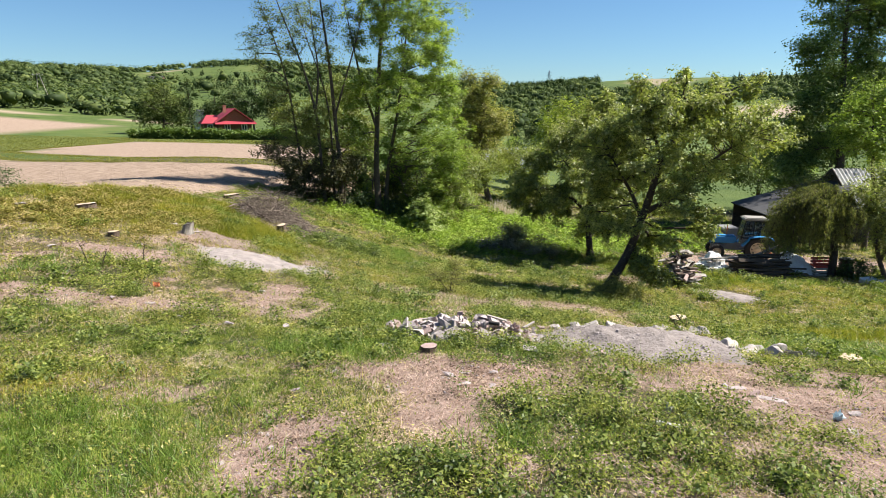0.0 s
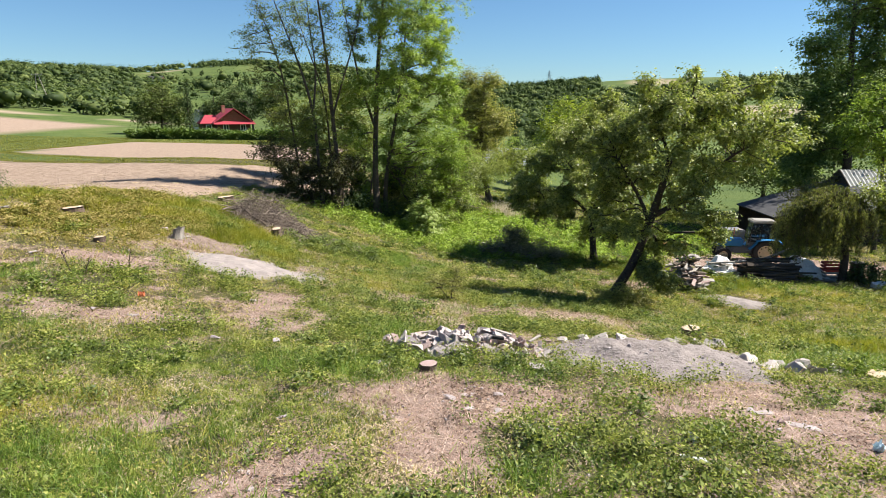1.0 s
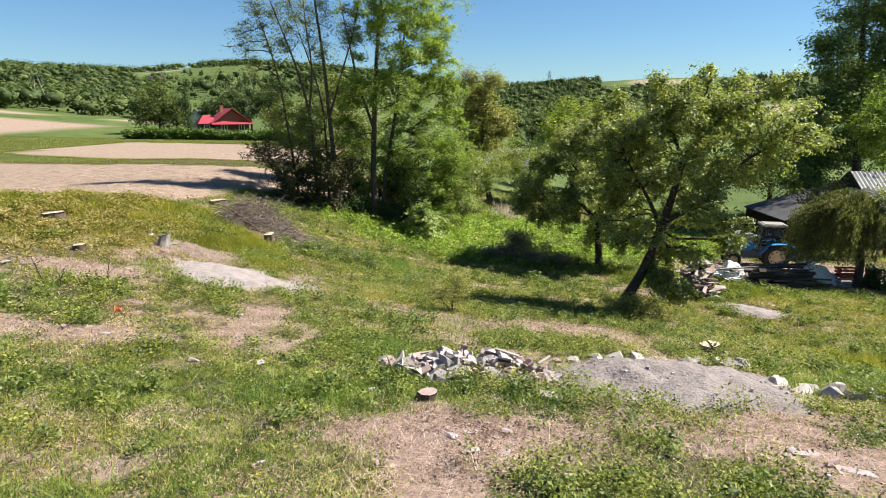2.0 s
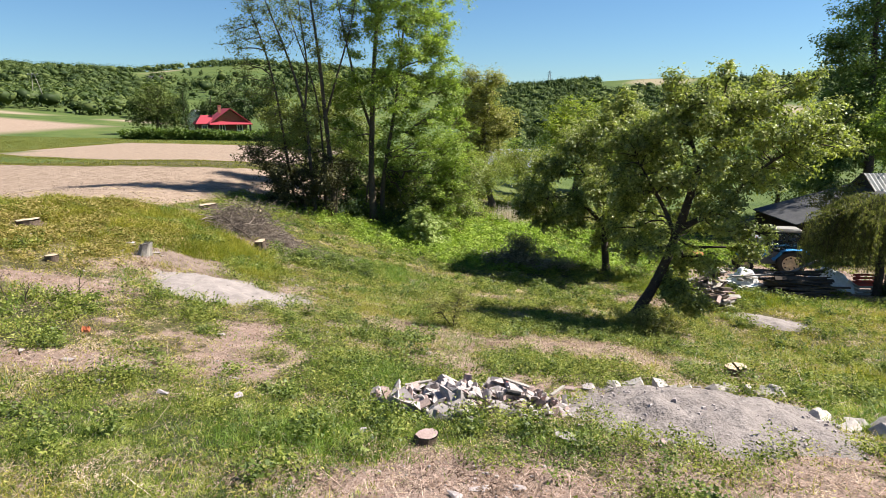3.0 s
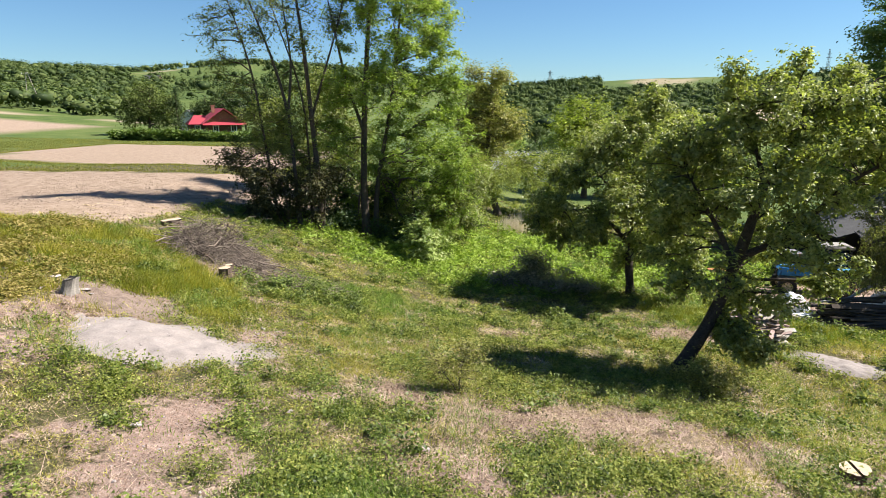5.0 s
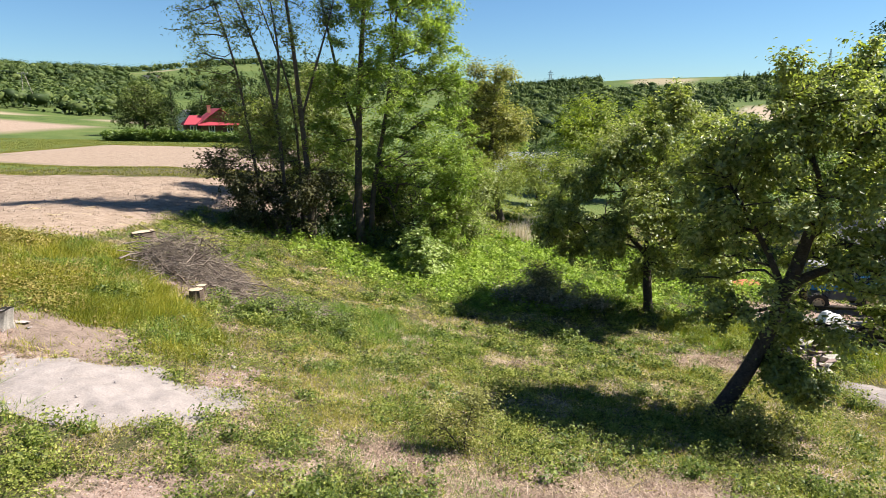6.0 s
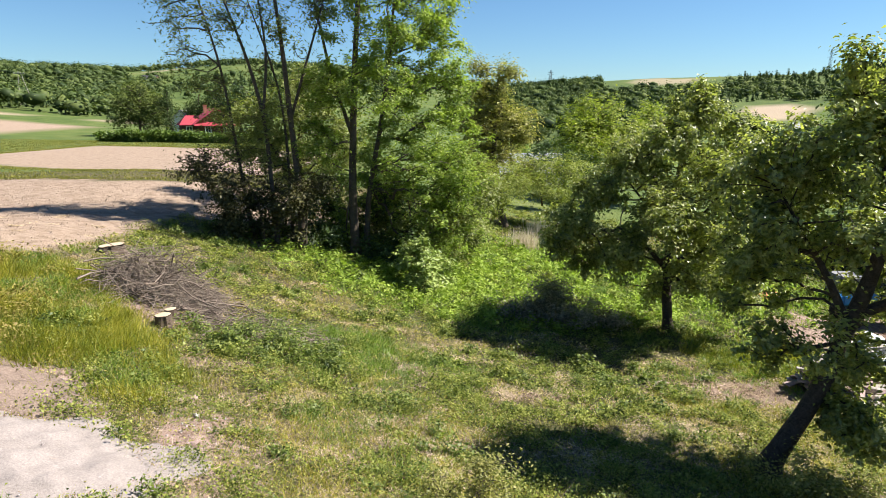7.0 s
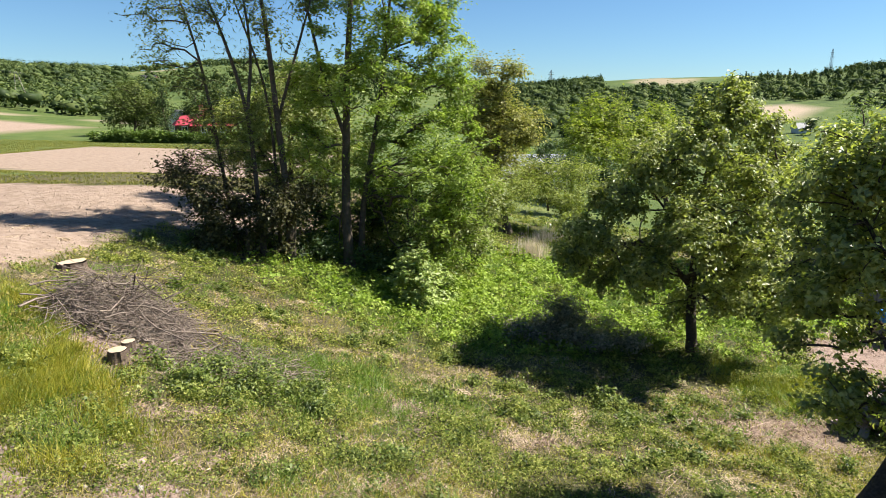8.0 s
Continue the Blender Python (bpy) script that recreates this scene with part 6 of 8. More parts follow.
    for y in (-0.72, 0.72):
        bm = bmesh.new()
        prof = []
        for k in range(10):
            a = radians(165 - 145 * k / 9)
            prof.append((0.86 * math.cos(a), 0.77 + 0.86 * math.sin(a)))
        prof = [(-0.98, 0.95)] + prof[1:3] + [(-0.55, 1.52), (0.0, 1.62), (0.55, 1.62), (0.90, 1.50), (0.93, 1.38)]
        for (ax, az), (bx, bz) in zip(prof, prof[1:]):
            slab(bm, [(ax, y - 0.25, az), (bx, y - 0.25, bz), (bx, y + 0.25, bz), (ax, y + 0.25, az)], 0.035)
        part("mudguard", bm, MAT["blue_paint"], e, "blue rear mudguard")
    # cab: floor, posts, panes, roof
    bm = bmesh.new()
    box(bm, (1.30, 1.15, 0.40), (-0.25, 0, 1.22), 0.04)
    part("cab_base", bm, MAT["grey_paint"], e, "dark lower cab panel")
    roof_z = 2.62
    lower, upper = {}, {}
    for i, (x, xt) in enumerate(((-1.02, -0.80), (-0.30, -0.28), (0.48, 0.44))):
        for y in (-0.62, 0.62):
            bm = bmesh.new()
            bar(bm, (x, y, 1.35), (xt, y * 0.94, roof_z), 0.035, 0.035, 6)
            part("cab_post", bm, MAT["rubber"], e)
            lower[i, y], upper[i, y] = Vector((x, y, 1.45)), Vector((xt, y * 0.94, roof_z - 0.03))
    for y in (-0.62, 0.62):
        for i in (0, 1):
            bm = bmesh.new()
            slab(bm, [lower[i, y], lower[i + 1, y], upper[i + 1, y], upper[i, y]], 0.008)
            g = part("pane", bm, MAT["glass"], e)
            g.visible_shadow = False
    for i in (0, 2):
        bm = bmesh.new()
        slab(bm, [lower[i, -0.62], lower[i, 0.62], upper[i, 0.62], upper[i, -0.62]], 0.008)
        g = part("pane", bm, MAT["glass"], e)
        g.visible_shadow = False
    for y in (-0.63, 0.63):
        bm = bmesh.new()
        box(bm, (1.3, 0.03, 0.05), (-0.2, y * 0.985, 2.02), 0.01)
        box(bm, (1.3, 0.03, 0.06), (-0.26, y, 1.46), 0.01)
        part("window_bar", bm, MAT["rubber"], e)
    bm = bmesh.new()
    box(bm, (1.50, 1.36, 0.13), (-0.18, 0, roof_z + 0.06), 0.05)
    box(bm, (1.2, 1.1, 0.06), (-0.18, 0, roof_z + 0.14), 0.02)
    part("cab_roof", bm, MAT["cab_roof"], e, "weathered pale grey cab roof")
    bm = bmesh.new()
    box(bm, (0.5, 0.5, 0.12), (-0.1, 0, 1.45), 0.03)
    box(bm, (0.12, 0.5, 0.55), (0.18, 0, 1.75), 0.03)
    part("seat", bm, MAT["rubber"], e)
    bm = bmesh.new()
    lathe(bm, [(0.19, -0.012), (0.205, 0), (0.19, 0.012), (0.175, 0), (0.19, -0.012)], "Z", 24, (-0.55, 0, 1.9))
    bar(bm, (-0.75, 0, 1.5), (-0.55, 0, 1.9), 0.02)
    part("steering_wheel", bm, MAT["rubber"], e)
    bm = bmesh.new()
    box(bm, (0.03, 0.16, 0.22), (-1.12, -0.86, 2.05), 0.01)
    bar(bm, (-0.95, -0.62, 2.0), (-1.12, -0.84, 2.0), 0.012)
    part("mirror", bm, MAT["steel"], e)
    for k in range(2):
        bm = bmesh.new()
        box(bm, (0.3, 0.22, 0.03), (-0.95, -0.72, 0.55 + 0.3 * k), 0.01)
        part("step", bm, MAT["grey_paint"], e)
    bm = bmesh.new()
    bar(bm, (0.5, -0.3, 0.55), (1.0, -0.35, 0.45), 0.03)
    bar(bm, (0.5, 0.3, 0.55), (1.0, 0.35, 0.45), 0.03)
    bar(bm, (1.0, -0.36, 0.45), (1.0, 0.36, 0.45), 0.03)
    part("hitch", bm, MAT["rust"], e)
    return e


tractor()


def parked_van():
    """Dark old van box whose back shows behind the tractor's bonnet."""
    e = thing("trailer_box", "dark grey box trailer standing behind the tractor", "trailer", at_place=at(19.5, 42.8))
    bm = bmesh.new()
    box(bm, (1.2, 1.3, 0.9), (0, 0, 1.0), 0.06)
    part("box_body", bm, MAT["grey_paint"], e)
    for x in (-0.35, 0.35):
        for y in (-0.55, 0.55):
            bm = bmesh.new()
            lathe(bm, [(0.2, -0.1), (0.30, -0.1), (0.33, 0), (0.30, 0.1), (0.2, 0.1), (0.2, -0.1)], "Y", 20, (x, y, 0.33))
            part("tyre", bm, MAT["rubber"], e)
    bm = bmesh.new()
    box(bm, (1.2, 1.0, 0.12), (0, 0, 0.52), 0.02)
    part("undercarriage", bm, MAT["grey_paint"], e)
    return e


parked_van()


# ---- timber stacks beside the yard ----


def timber_pile(name, label, x, y, n, spread, ln, top, turn, mats, seed, jitter, size):
    rng = random.Random(seed)
    e = thing(name, label, "timber pile", at_place=at(x, y))
    e.rotation_euler = (0, 0, turn)
    z0 = e.location.z
    for k in range(n):
        b = rng.uniform(-1, 1)
        lay = rng.random()
        px, py = rng.gauss(0, spread[0] * 0.35), b * spread[1]
        c, s = math.cos(turn), math.sin(turn)
        g = float(height(x + px * c - py * s, y + px * s + py * c)) - z0
        z = g + 0.05 + lay * top * (1 - b * b * 0.8)
        w, h = rng.uniform(*size), rng.uniform(0.03, 0.09)
        bm = bmesh.new()
        box(bm, (ln * rng.uniform(0.6, 1.15), w, h), (0, 0, 0), 0.008)
        for v in bm.verts:
            v.co.z += 0.02 * math.sin(v.co.x * 2.1 + k)
            v.co.y += 0.02 * math.sin(v.co.x * 1.7 + 2 * k)
        m = part("board", bm, MAT[mats[k % len(mats)]], e)
        m.matrix_basis = Matrix.LocRotScale((px, py, z), Euler((rng.gauss(0, 0.3), rng.gauss(0, jitter * 0.5), rng.gauss(0, jitter))), None)
    return e


timber_pile("slab_wood_pile", "heap of split weathered firewood and bark slabs", 11.75, 30.7, 130, (1.0, 0.95), 0.9, 1.45, 0.5, ("oldwood", "bark_stump", "oldwood", "bark", "stone_red"), 31, 0.55, (0.10, 0.28))
# mostly dark boards: the shade over this stack is put into their colour
timber_pile("board_pile", "long stack of old boards and beams, darkened for shade", 16.95, 32.9, 85, (1.1, 0.95), 2.4, 1.05, -0.05, ("darkwood", "bark", "darkwood", "darkwood"), 32, 0.10, (0.12, 0.24))
timber_pile("plank_pile", "loose pale planks beside a white sheet", 14.9, 33.7, 26, (0.7, 0.7), 1.4, 0.7, 0.25, ("oldwood", "white_paint"), 33, 0.3, (0.12, 0.22))


def tarpaulin(x, y, rx, ry, top, seed, label, drop=0.9):
    n = 26
    u = np.linspace(-1, 1, n)
    a, b = (c.ravel() for c in np.meshgrid(u, u))
    px, py = x + a * rx, y + b * ry
    d = np.maximum(np.abs(a), np.abs(b))
    d = d + 0.5 * (fbm(px, py, 1.3, seed + 2) - 0.5)
    fold = np.abs(fbm(px + 0.4 * py, py, 2.2, seed) - 0.5) + 0.5 * np.abs(fbm(px, py, 5.0, seed + 4) - 0.5)
    z = height(px, py) + 0.06 + top * (1 - sstep(0.15, 1.05, d) * drop) * (0.75 + 0.5 * fbm(px, py, 1.1, seed + 6)) - 0.45 * fold * top
    i = np.arange(n * n).reshape(n, n)
    f = np.stack([i[:-1, :-1], i[:-1, 1:], i[1:, 1:], i[1:, :-1]], -1).reshape(-1, 4)
    base = np.array([x, y, float(height(x, y))])
    ob = mesh_np("tarpaulin", np.stack([px, py, z], 1) - base, f, MAT["sheet"], True)
    ob.location = base
    sol = ob.modifiers.new("thick", "SOLIDIFY")
    sol.thickness = 0.012
    return tagged(ob, label, "tarpaulin")


tarpaulin(19.5, 34.5, 1.25, 0.9, 1.0, 41, "white plastic sheet draped over a timber stack")
tarpaulin(15.0, 34.0, 0.85, 0.6, 0.95, 42, "crumpled white sheet over loose planks")
for k, (a, b) in enumerate((((16.8, 33.4, 0.9), (19.0, 34.9, 1.35)), ((17.4, 33.2, 0.85), (19.4, 34.4, 1.1)), ((13.8, 32.9, 0.7), (16.8, 33.1, 0.95)), ((17.4, 32.0, 0.05), (16.0, 32.8, 1.05)))):
    p, q = at(a[0], a[1], a[2]), at(b[0], b[1], b[2])
    bm = bmesh.new()
    d = q - p
    box(bm, (d.length, 0.14, 0.06), (0, 0, 0), 0.01, d.to_track_quat("X", "Z").to_matrix())
    me = bpy.data.meshes.new("beam")
    bm.to_mesh(me)
    bm.free()
    me.materials.append(MAT["oldwood" if k < 3 else "bark"])
    ob = new("beam", me)
    ob.location = (p + q) / 2
    tagged(ob, "long grey beam leaning over the board stack", "beam", "loose beams")


def crate(x, y, up, mat, label, size=(0.95, 0.6, 0.42)):
    e = thing("crate", label, "crate", "stacked crates", at_place=at(x, y, up))
    sx, sy, sz = size
    for k in range(3):
        z = 0.06 + k * (sz - 0.1) / 2
        for y2 in (-sy / 2, sy / 2):
            bm = bmesh.new()
            box(bm, (sx, 0.02, sz * 0.24), (0, y2, z + 0.02), 0.004)
            part("slat", bm, MAT[mat], e)
        for x2 in (-sx / 2 + 0.012, sx / 2 - 0.012):
            bm = bmesh.new()
            box(bm, (0.02, sy - 0.03, sz * 0.24), (x2, 0, z + 0.02), 0.004)
            part("slat", bm, MAT[mat], e)
    bm = bmesh.new()
    box(bm, (sx - 0.03, sy - 0.03, 0.03), (0, 0, 0.02), 0.004)
    part("crate_floor", bm, MAT[mat], e)
    return e


crate(20.8, 33.8, 0.0, "oldwood", "grey wooden crate under a red one", (1.0, 0.65, 0.45))
crate(20.85, 33.8, 0.46, "red_paint", "red slatted crate on a grey crate", (0.95, 0.6, 0.45))
stump(22.2, 33.9, 0.34, 1.0, "thick dark upright log beside the crates", 12, False, 0.05, "oldwood")


# ---- weeping tree ----


def weeping_tree():
    rng = np.random.default_rng(71)
    base = np.array(at(21.2, 33.5))
    e = thing("weeping_willow", "small weeping willow with hanging grey-green strands", "tree", at_place=base)
    v, f = tube([(0, 0, -0.1), (0.05, 0, 1.2), (-0.1, 0.05, 2.4), (-0.2, 0, 3.6)], [0.24, 0.19, 0.17, 0.12], 10)
    mesh_np("trunk", v, f, MAT["bark_dark"], True, e)
    cent, wood = [], []
    for k in range(360):
        a = rng.uniform(0, 6.28)
        r = 1.95 * math.sqrt(rng.uniform(0.02, 1)) * (0.75 + 0.45 * math.sin(a * 3 + 1) ** 2)
        tz = 4.7 - 0.22 * r * r + rng.normal(0, 0.22)
        ox, oy = math.cos(a) * r * 1.2 - 1.15, math.sin(a) * r * 0.85
        low = max(1.15 + 0.9 * math.sin(a * 2.5 + 0.6) ** 2, tz - rng.uniform(1.0, 4.2))
        line = np.array([(ox * 0.4 - 0.2, oy * 0.4, 4.0), (ox * 0.8, oy * 0.8, tz), (ox, oy, tz - 0.25), (ox * 1.05, oy * 1.05, (tz + low) / 2), (ox * 1.06 + rng.normal(0, 0.08), oy * 1.06, low)])
        wood.append(tube(line, [0.018, 0.011, 0.008, 0.005, 0.003], 4))
        t = rng.uniform(1, 4, int(26 + 24 * (tz - low)))
        c = np.stack([np.interp(t, np.arange(5), line[:, i]) for i in range(3)], 1)
        cent.append(c + rng.normal(0, 0.045, c.shape))
    v, f = join(wood)
    mesh_np("strand", v, f, MAT["bark"], False, e)
    v, f = leaf_quads(np.concatenate(cent), 0.15, rng, 0.1, 0.3, 1.6)
    mesh_np("crown", v, f, MAT["leaf_weep"], False, e)
    return e


weeping_tree()


# ---- shed ----


def ribbed(bm, a, b, c, d, ribs, amp):
    """Corrugated sheet over the corners a, b (eave) and d, c (ridge)."""
    a, b, c, d = (Vector(p) for p in (a, b, c, d))
    n = (b - a).cross(d - a).normalized()
    low, top = [], []
    m = ribs * 4
    for k in range(m + 1):
        t = k / m
        off = n * amp * math.sin(2 * math.pi * ribs * t)
        low.append(bm.verts.new(a.lerp(b, t) + off))
        top.append(bm.verts.new(d.lerp(c, t) + off))
    for k in range(m):
        bm.faces.new((low[k], low[k + 1], top[k + 1], top[k]))
    return bm


def shed():
    g = float(height(29, 46)) - 0.1
    e = thing("shed", "old dark timber shed with grey corrugated roof and lean-to", "shed", at_place=(31.0, 46.0, g - 0.55))

    def L(x, y, z):
        return (x - 29.0, y - 46.0, z - g)

    for k in range(34):
        bm = bmesh.new()
        x = 28.6 + k * 0.33
        box(bm, (0.31, 0.035, -0.4 - g), L(x, 46.0 + 0.01 * (k % 3), (g - 0.4) / 2), 0.004)
        part("board", bm, MAT["darkwood"], e)
    for k in range(17):
        bm = bmesh.new()
        y = 46.2 + k * 0.33
        hh = 2.0 - abs(y - 49.0) / 3.0 * 2.3 + 0.0 if y < 49 else 2.0 - (y - 49.0) / 3.0 * 2.3
        box(bm, (0.035, 0.31, hh - 0.1 - g), L(28.42, y, (hh - 0.1 + g) / 2), 0.004)
        part("board", bm, MAT["darkwood"], e)
    bm = bmesh.new()
    box(bm, (11.0, 0.1, 3.0), L(34.0, 52.0, g + 1.5))
    box(bm, (0.1, 6.0, 3.0), L(39.6, 49.0, g + 1.5))
    part("back_wall", bm, MAT["darkwood"], e)
    bm = bmesh.new()
    ribbed(bm, L(28.0, 45.6, -0.52), L(40.0, 45.6, -0.52), L(40.0, 49.0, 2.05), L(28.0, 49.0, 2.05), 40, 0.03)
    part("roof", bm, MAT["roof_grey"], e, "grey corrugated roof slope")
    bm = bmesh.new()
    ribbed(bm, L(40.0, 52.4, -0.52), L(28.0, 52.4, -0.52), L(28.0, 49.0, 2.05), L(40.0, 49.0, 2.05), 40, 0.03)
    part("roof", bm, MAT["roof_grey"], e, "grey corrugated roof slope")
    for p, q in (((28.0, 45.6, -0.58), (28.0, 49.0, 2.0)), ((28.0, 49.0, 2.0), (28.0, 52.4, -0.58))):
        bm = bmesh.new()
        d = Vector(L(*q)) - Vector(L(*p))
        box(bm, (d.length, 0.05, 0.2), (Vector(L(*p)) + Vector(L(*q))) / 2, 0.006, d.to_track_quat("X", "Z").to_matrix())
        part("verge_board", bm, MAT["darkwood"], e)
    # dark roofing colour holds the oak's shade and the dark opening below
    bm = bmesh.new()
    slab(bm, [L(21.4, 45.0, -0.95), L(28.3, 45.0, 0.95), L(28.3, 51.0, 1.05), L(21.4, 51.0, -0.85)], 0.09)
    part("lean_to_roof", bm, MAT["roof_dark"], e, "lean-to roof coloured dark for tree shade")
    for x in (21.8, 24.0, 26.2):
        bm = bmesh.new()
        t = (x - 21.4) / 6.9
        box(bm, (0.16, 0.16, (-1.0 + 1.9 * t) - g), L(x, 45.25, ((-1.0 + 1.9 * t) + g) / 2), 0.01)
        part("post", bm, MAT["darkwood"], e)
    bm = bmesh.new()
    slab(bm, [L(21.6, 50.9, g), L(28.3, 50.9, g), L(28.3, 50.9, 0.9), L(21.6, 50.9, -0.95)], 0.06)
    part("back_wall", bm, MAT["darkwood"], e)
    bm = bmesh.new()
    slab(bm, [L(22.4, 43.6, -1.05), L(25.2, 43.6, -0.55), L(25.2, 45.0, -0.15), L(22.4, 45.0, -0.55)], 0.04)
    part("awning", bm, MAT["roof_dark"], e, "dark roofing sheet over the front")
    for x in (22.6, 25.0):
        bm = bmesh.new()
        box(bm, (0.1, 0.1, -0.95 + 0.2 * (x > 23) + 0.25 * (x > 23) - g), L(x, 43.7, (-0.95 + 0.45 * (x > 23) + g) / 2), 0.01)
        part("post", bm, MAT["darkwood"], e)
    return e


shed()


# ---- house with the red roof, and its hedge ----


def window_unit(parent, x, y, z, w, h):
    bm = bmesh.new()
    for sx in (-1, 1):
        box(bm, (0.14, 0.14, h + 0.28), (x + sx * (w / 2 + 0.07), y, z))
    for sz in (-1, 1):
        box(bm, (w, 0.14, 0.14), (x, y, z + sz * (h / 2 + 0.07)))
    box(bm, (0.07, 0.1, h), (x, y, z))
    fr = part("window", bm, MAT["white_paint"], parent, "white-framed window")
    for sx in (-1, 1):
        bm = bmesh.new()
        box(bm, (w / 2 - 0.04, 0.02, h), (x + sx * w / 4, y + 0.03, z))
        part("pane", bm, MAT["dark_glass"], fr)
    bm = bmesh.new()
    box(bm, (w + 0.4, 0.25, 0.06), (x, y - 0.08, z - h / 2 - 0.17))
    part("sill", bm, MAT["white_paint"], fr)


def red_house():
    g = float(height(-50, 153)) - 0.1
    e = thing("house", "low wooden house with a bright red sheet roof", "house", at_place=(-48.5, 150.0, g))
    e.rotation_euler = (0, 0, radians(28))
    H, E = 6.0 - g, 2.9 - g
    bm = bmesh.new()
    box(bm, (7.4, 9.0, E), (0.2, 4.6, E / 2))
    box(bm, (3.4, 4.8, E), (-4.8, 5.2, E / 2))
    part("wall", bm, MAT["house_wall"], e, "dark red-brown plank wall")
    # gable triangle of boards
    for k in range(22):
        x = -3.55 + k * 0.34
        h = (1 - abs(x) / 3.9) * (H - E - 0.5)
        if h < 0.15:
            continue
        bm = bmesh.new()
        box(bm, (0.32, 0.06, h), (x + 0.2, 0.06, E + 0.15 + h / 2), 0.008)
        part("gable_board", bm, MAT["house_wood"], e)
    # main roof, ridge runs away from the front gable
    for s in (-1, 1):
        bm = bmesh.new()
        slab(bm, [(0.2 + s * 4.6, -0.7, E - 0.25), (0.2, -0.7, H), (0.2, 9.8, H), (0.2 + s * 4.6, 9.8, E - 0.25)][:: s], 0.12)
        part("roof", bm, MAT["roof_red"], e, "bright red sheet-metal roof")
        for k in range(9):
            bm = bmesh.new()
            y = -0.5 + k * 1.25
            bar(bm, (0.2 + s * 4.6, y, E - 0.2), (0.2, y, H + 0.05), 0.04, None, 5)
            part("roof_seam", bm, MAT["roof_red"], e)
    bm = bmesh.new()
    slab(bm, [(-4.5, -1.3, E - 0.35), (4.9, -1.3, E - 0.35), (4.5, 0.1, E + 0.35), (-4.1, 0.1, E + 0.35)], 0.1)
    part("pent_roof", bm, MAT["roof_red"], e, "red pent roof under the gable")
    # wing with hipped roof
    r = 4.6 - g
    hip = [(-7.0, 2.3, E - 0.2), (-3.0, 2.3, E - 0.2), (-3.0, 5.0, r), (-5.4, 5.0, r), (-7.0, 8.0, E - 0.2), (-3.0, 8.0, E - 0.2)]
    bm = bmesh.new()
    vs = [bm.verts.new(p) for p in hip]
    lo = [bm.verts.new((p[0], p[1], p[2] - 0.12)) for p in hip]
    for q in ((0, 1, 2, 3), (4, 0, 3), (5, 4, 3, 2)):
        bm.faces.new([vs[k] for k in q])
        bm.faces.new([lo[k] for k in q][::-1])
    for a, b in ((0, 1), (0, 4), (4, 5)):
        bm.faces.new((vs[a], vs[b], lo[b], lo[a]))
    bmesh.ops.recalc_face_normals(bm, faces=bm.faces)
    part("wing_roof", bm, MAT["roof_red"], e, "red hipped roof over the wing")
    bm = bmesh.new()
    box(bm, (0.7, 0.7, 1.6), (-1.4, 4.0, H - 0.1), 0.02)
    box(bm, (0.85, 0.85, 0.15), (-1.4, 4.0, H + 0.75), 0.02)
    part("chimney", bm, MAT["brick"], e, "red brick chimney")
    for x in (-1.6, 2.2):
        window_unit(e, x, 0.05, 2.1, 1.0, 1.2)
    window_unit(e, -5.0, 2.75, 2.0, 1.0, 1.2)
    return e


red_house()


def hedge():
    rng = np.random.default_rng(81)
    n = 2600
    t = rng.uniform(0, 1, n)
    x = -66 + 38 * t
    y = 136 - 9 * t + rng.normal(0, 0.55, n)
    z = height(x, y) + rng.uniform(0.1, 1.0, n) * (0.5 + 2.2 * fbm(x, y, 0.22, 3))
    who = np.repeat(np.arange(n), 12)
    c = np.stack([x, y, z], 1)[who] + rng.normal(0, 0.32, (n * 12, 3))
    base = np.array(at(-47, 131.5))
    e = thing("hedge", "long clipped green hedge in front of the house", "hedge", at_place=base)
    v, f = leaf_quads(c - base, 0.42, rng, 0.4, 0.7)
    mesh_np("foliage", v, f, MAT["leaf_hedge"], False, e)
    stems = []
    for k in range(40):
        p = np.array([-66 + 38 * k / 39, 136 - 9 * k / 39])
        g = float(height(*p))
        stems.append(tube(np.array([(p[0], p[1], g - 0.1), (p[0] + 0.1, p[1], g + 0.9)]) - base, [0.05, 0.03], 5))
    v, f = join(stems)
    mesh_np("stem", v, f, MAT["bark"], False, e)
    return e


hedge()


# ---- far buildings, poles and masts ----


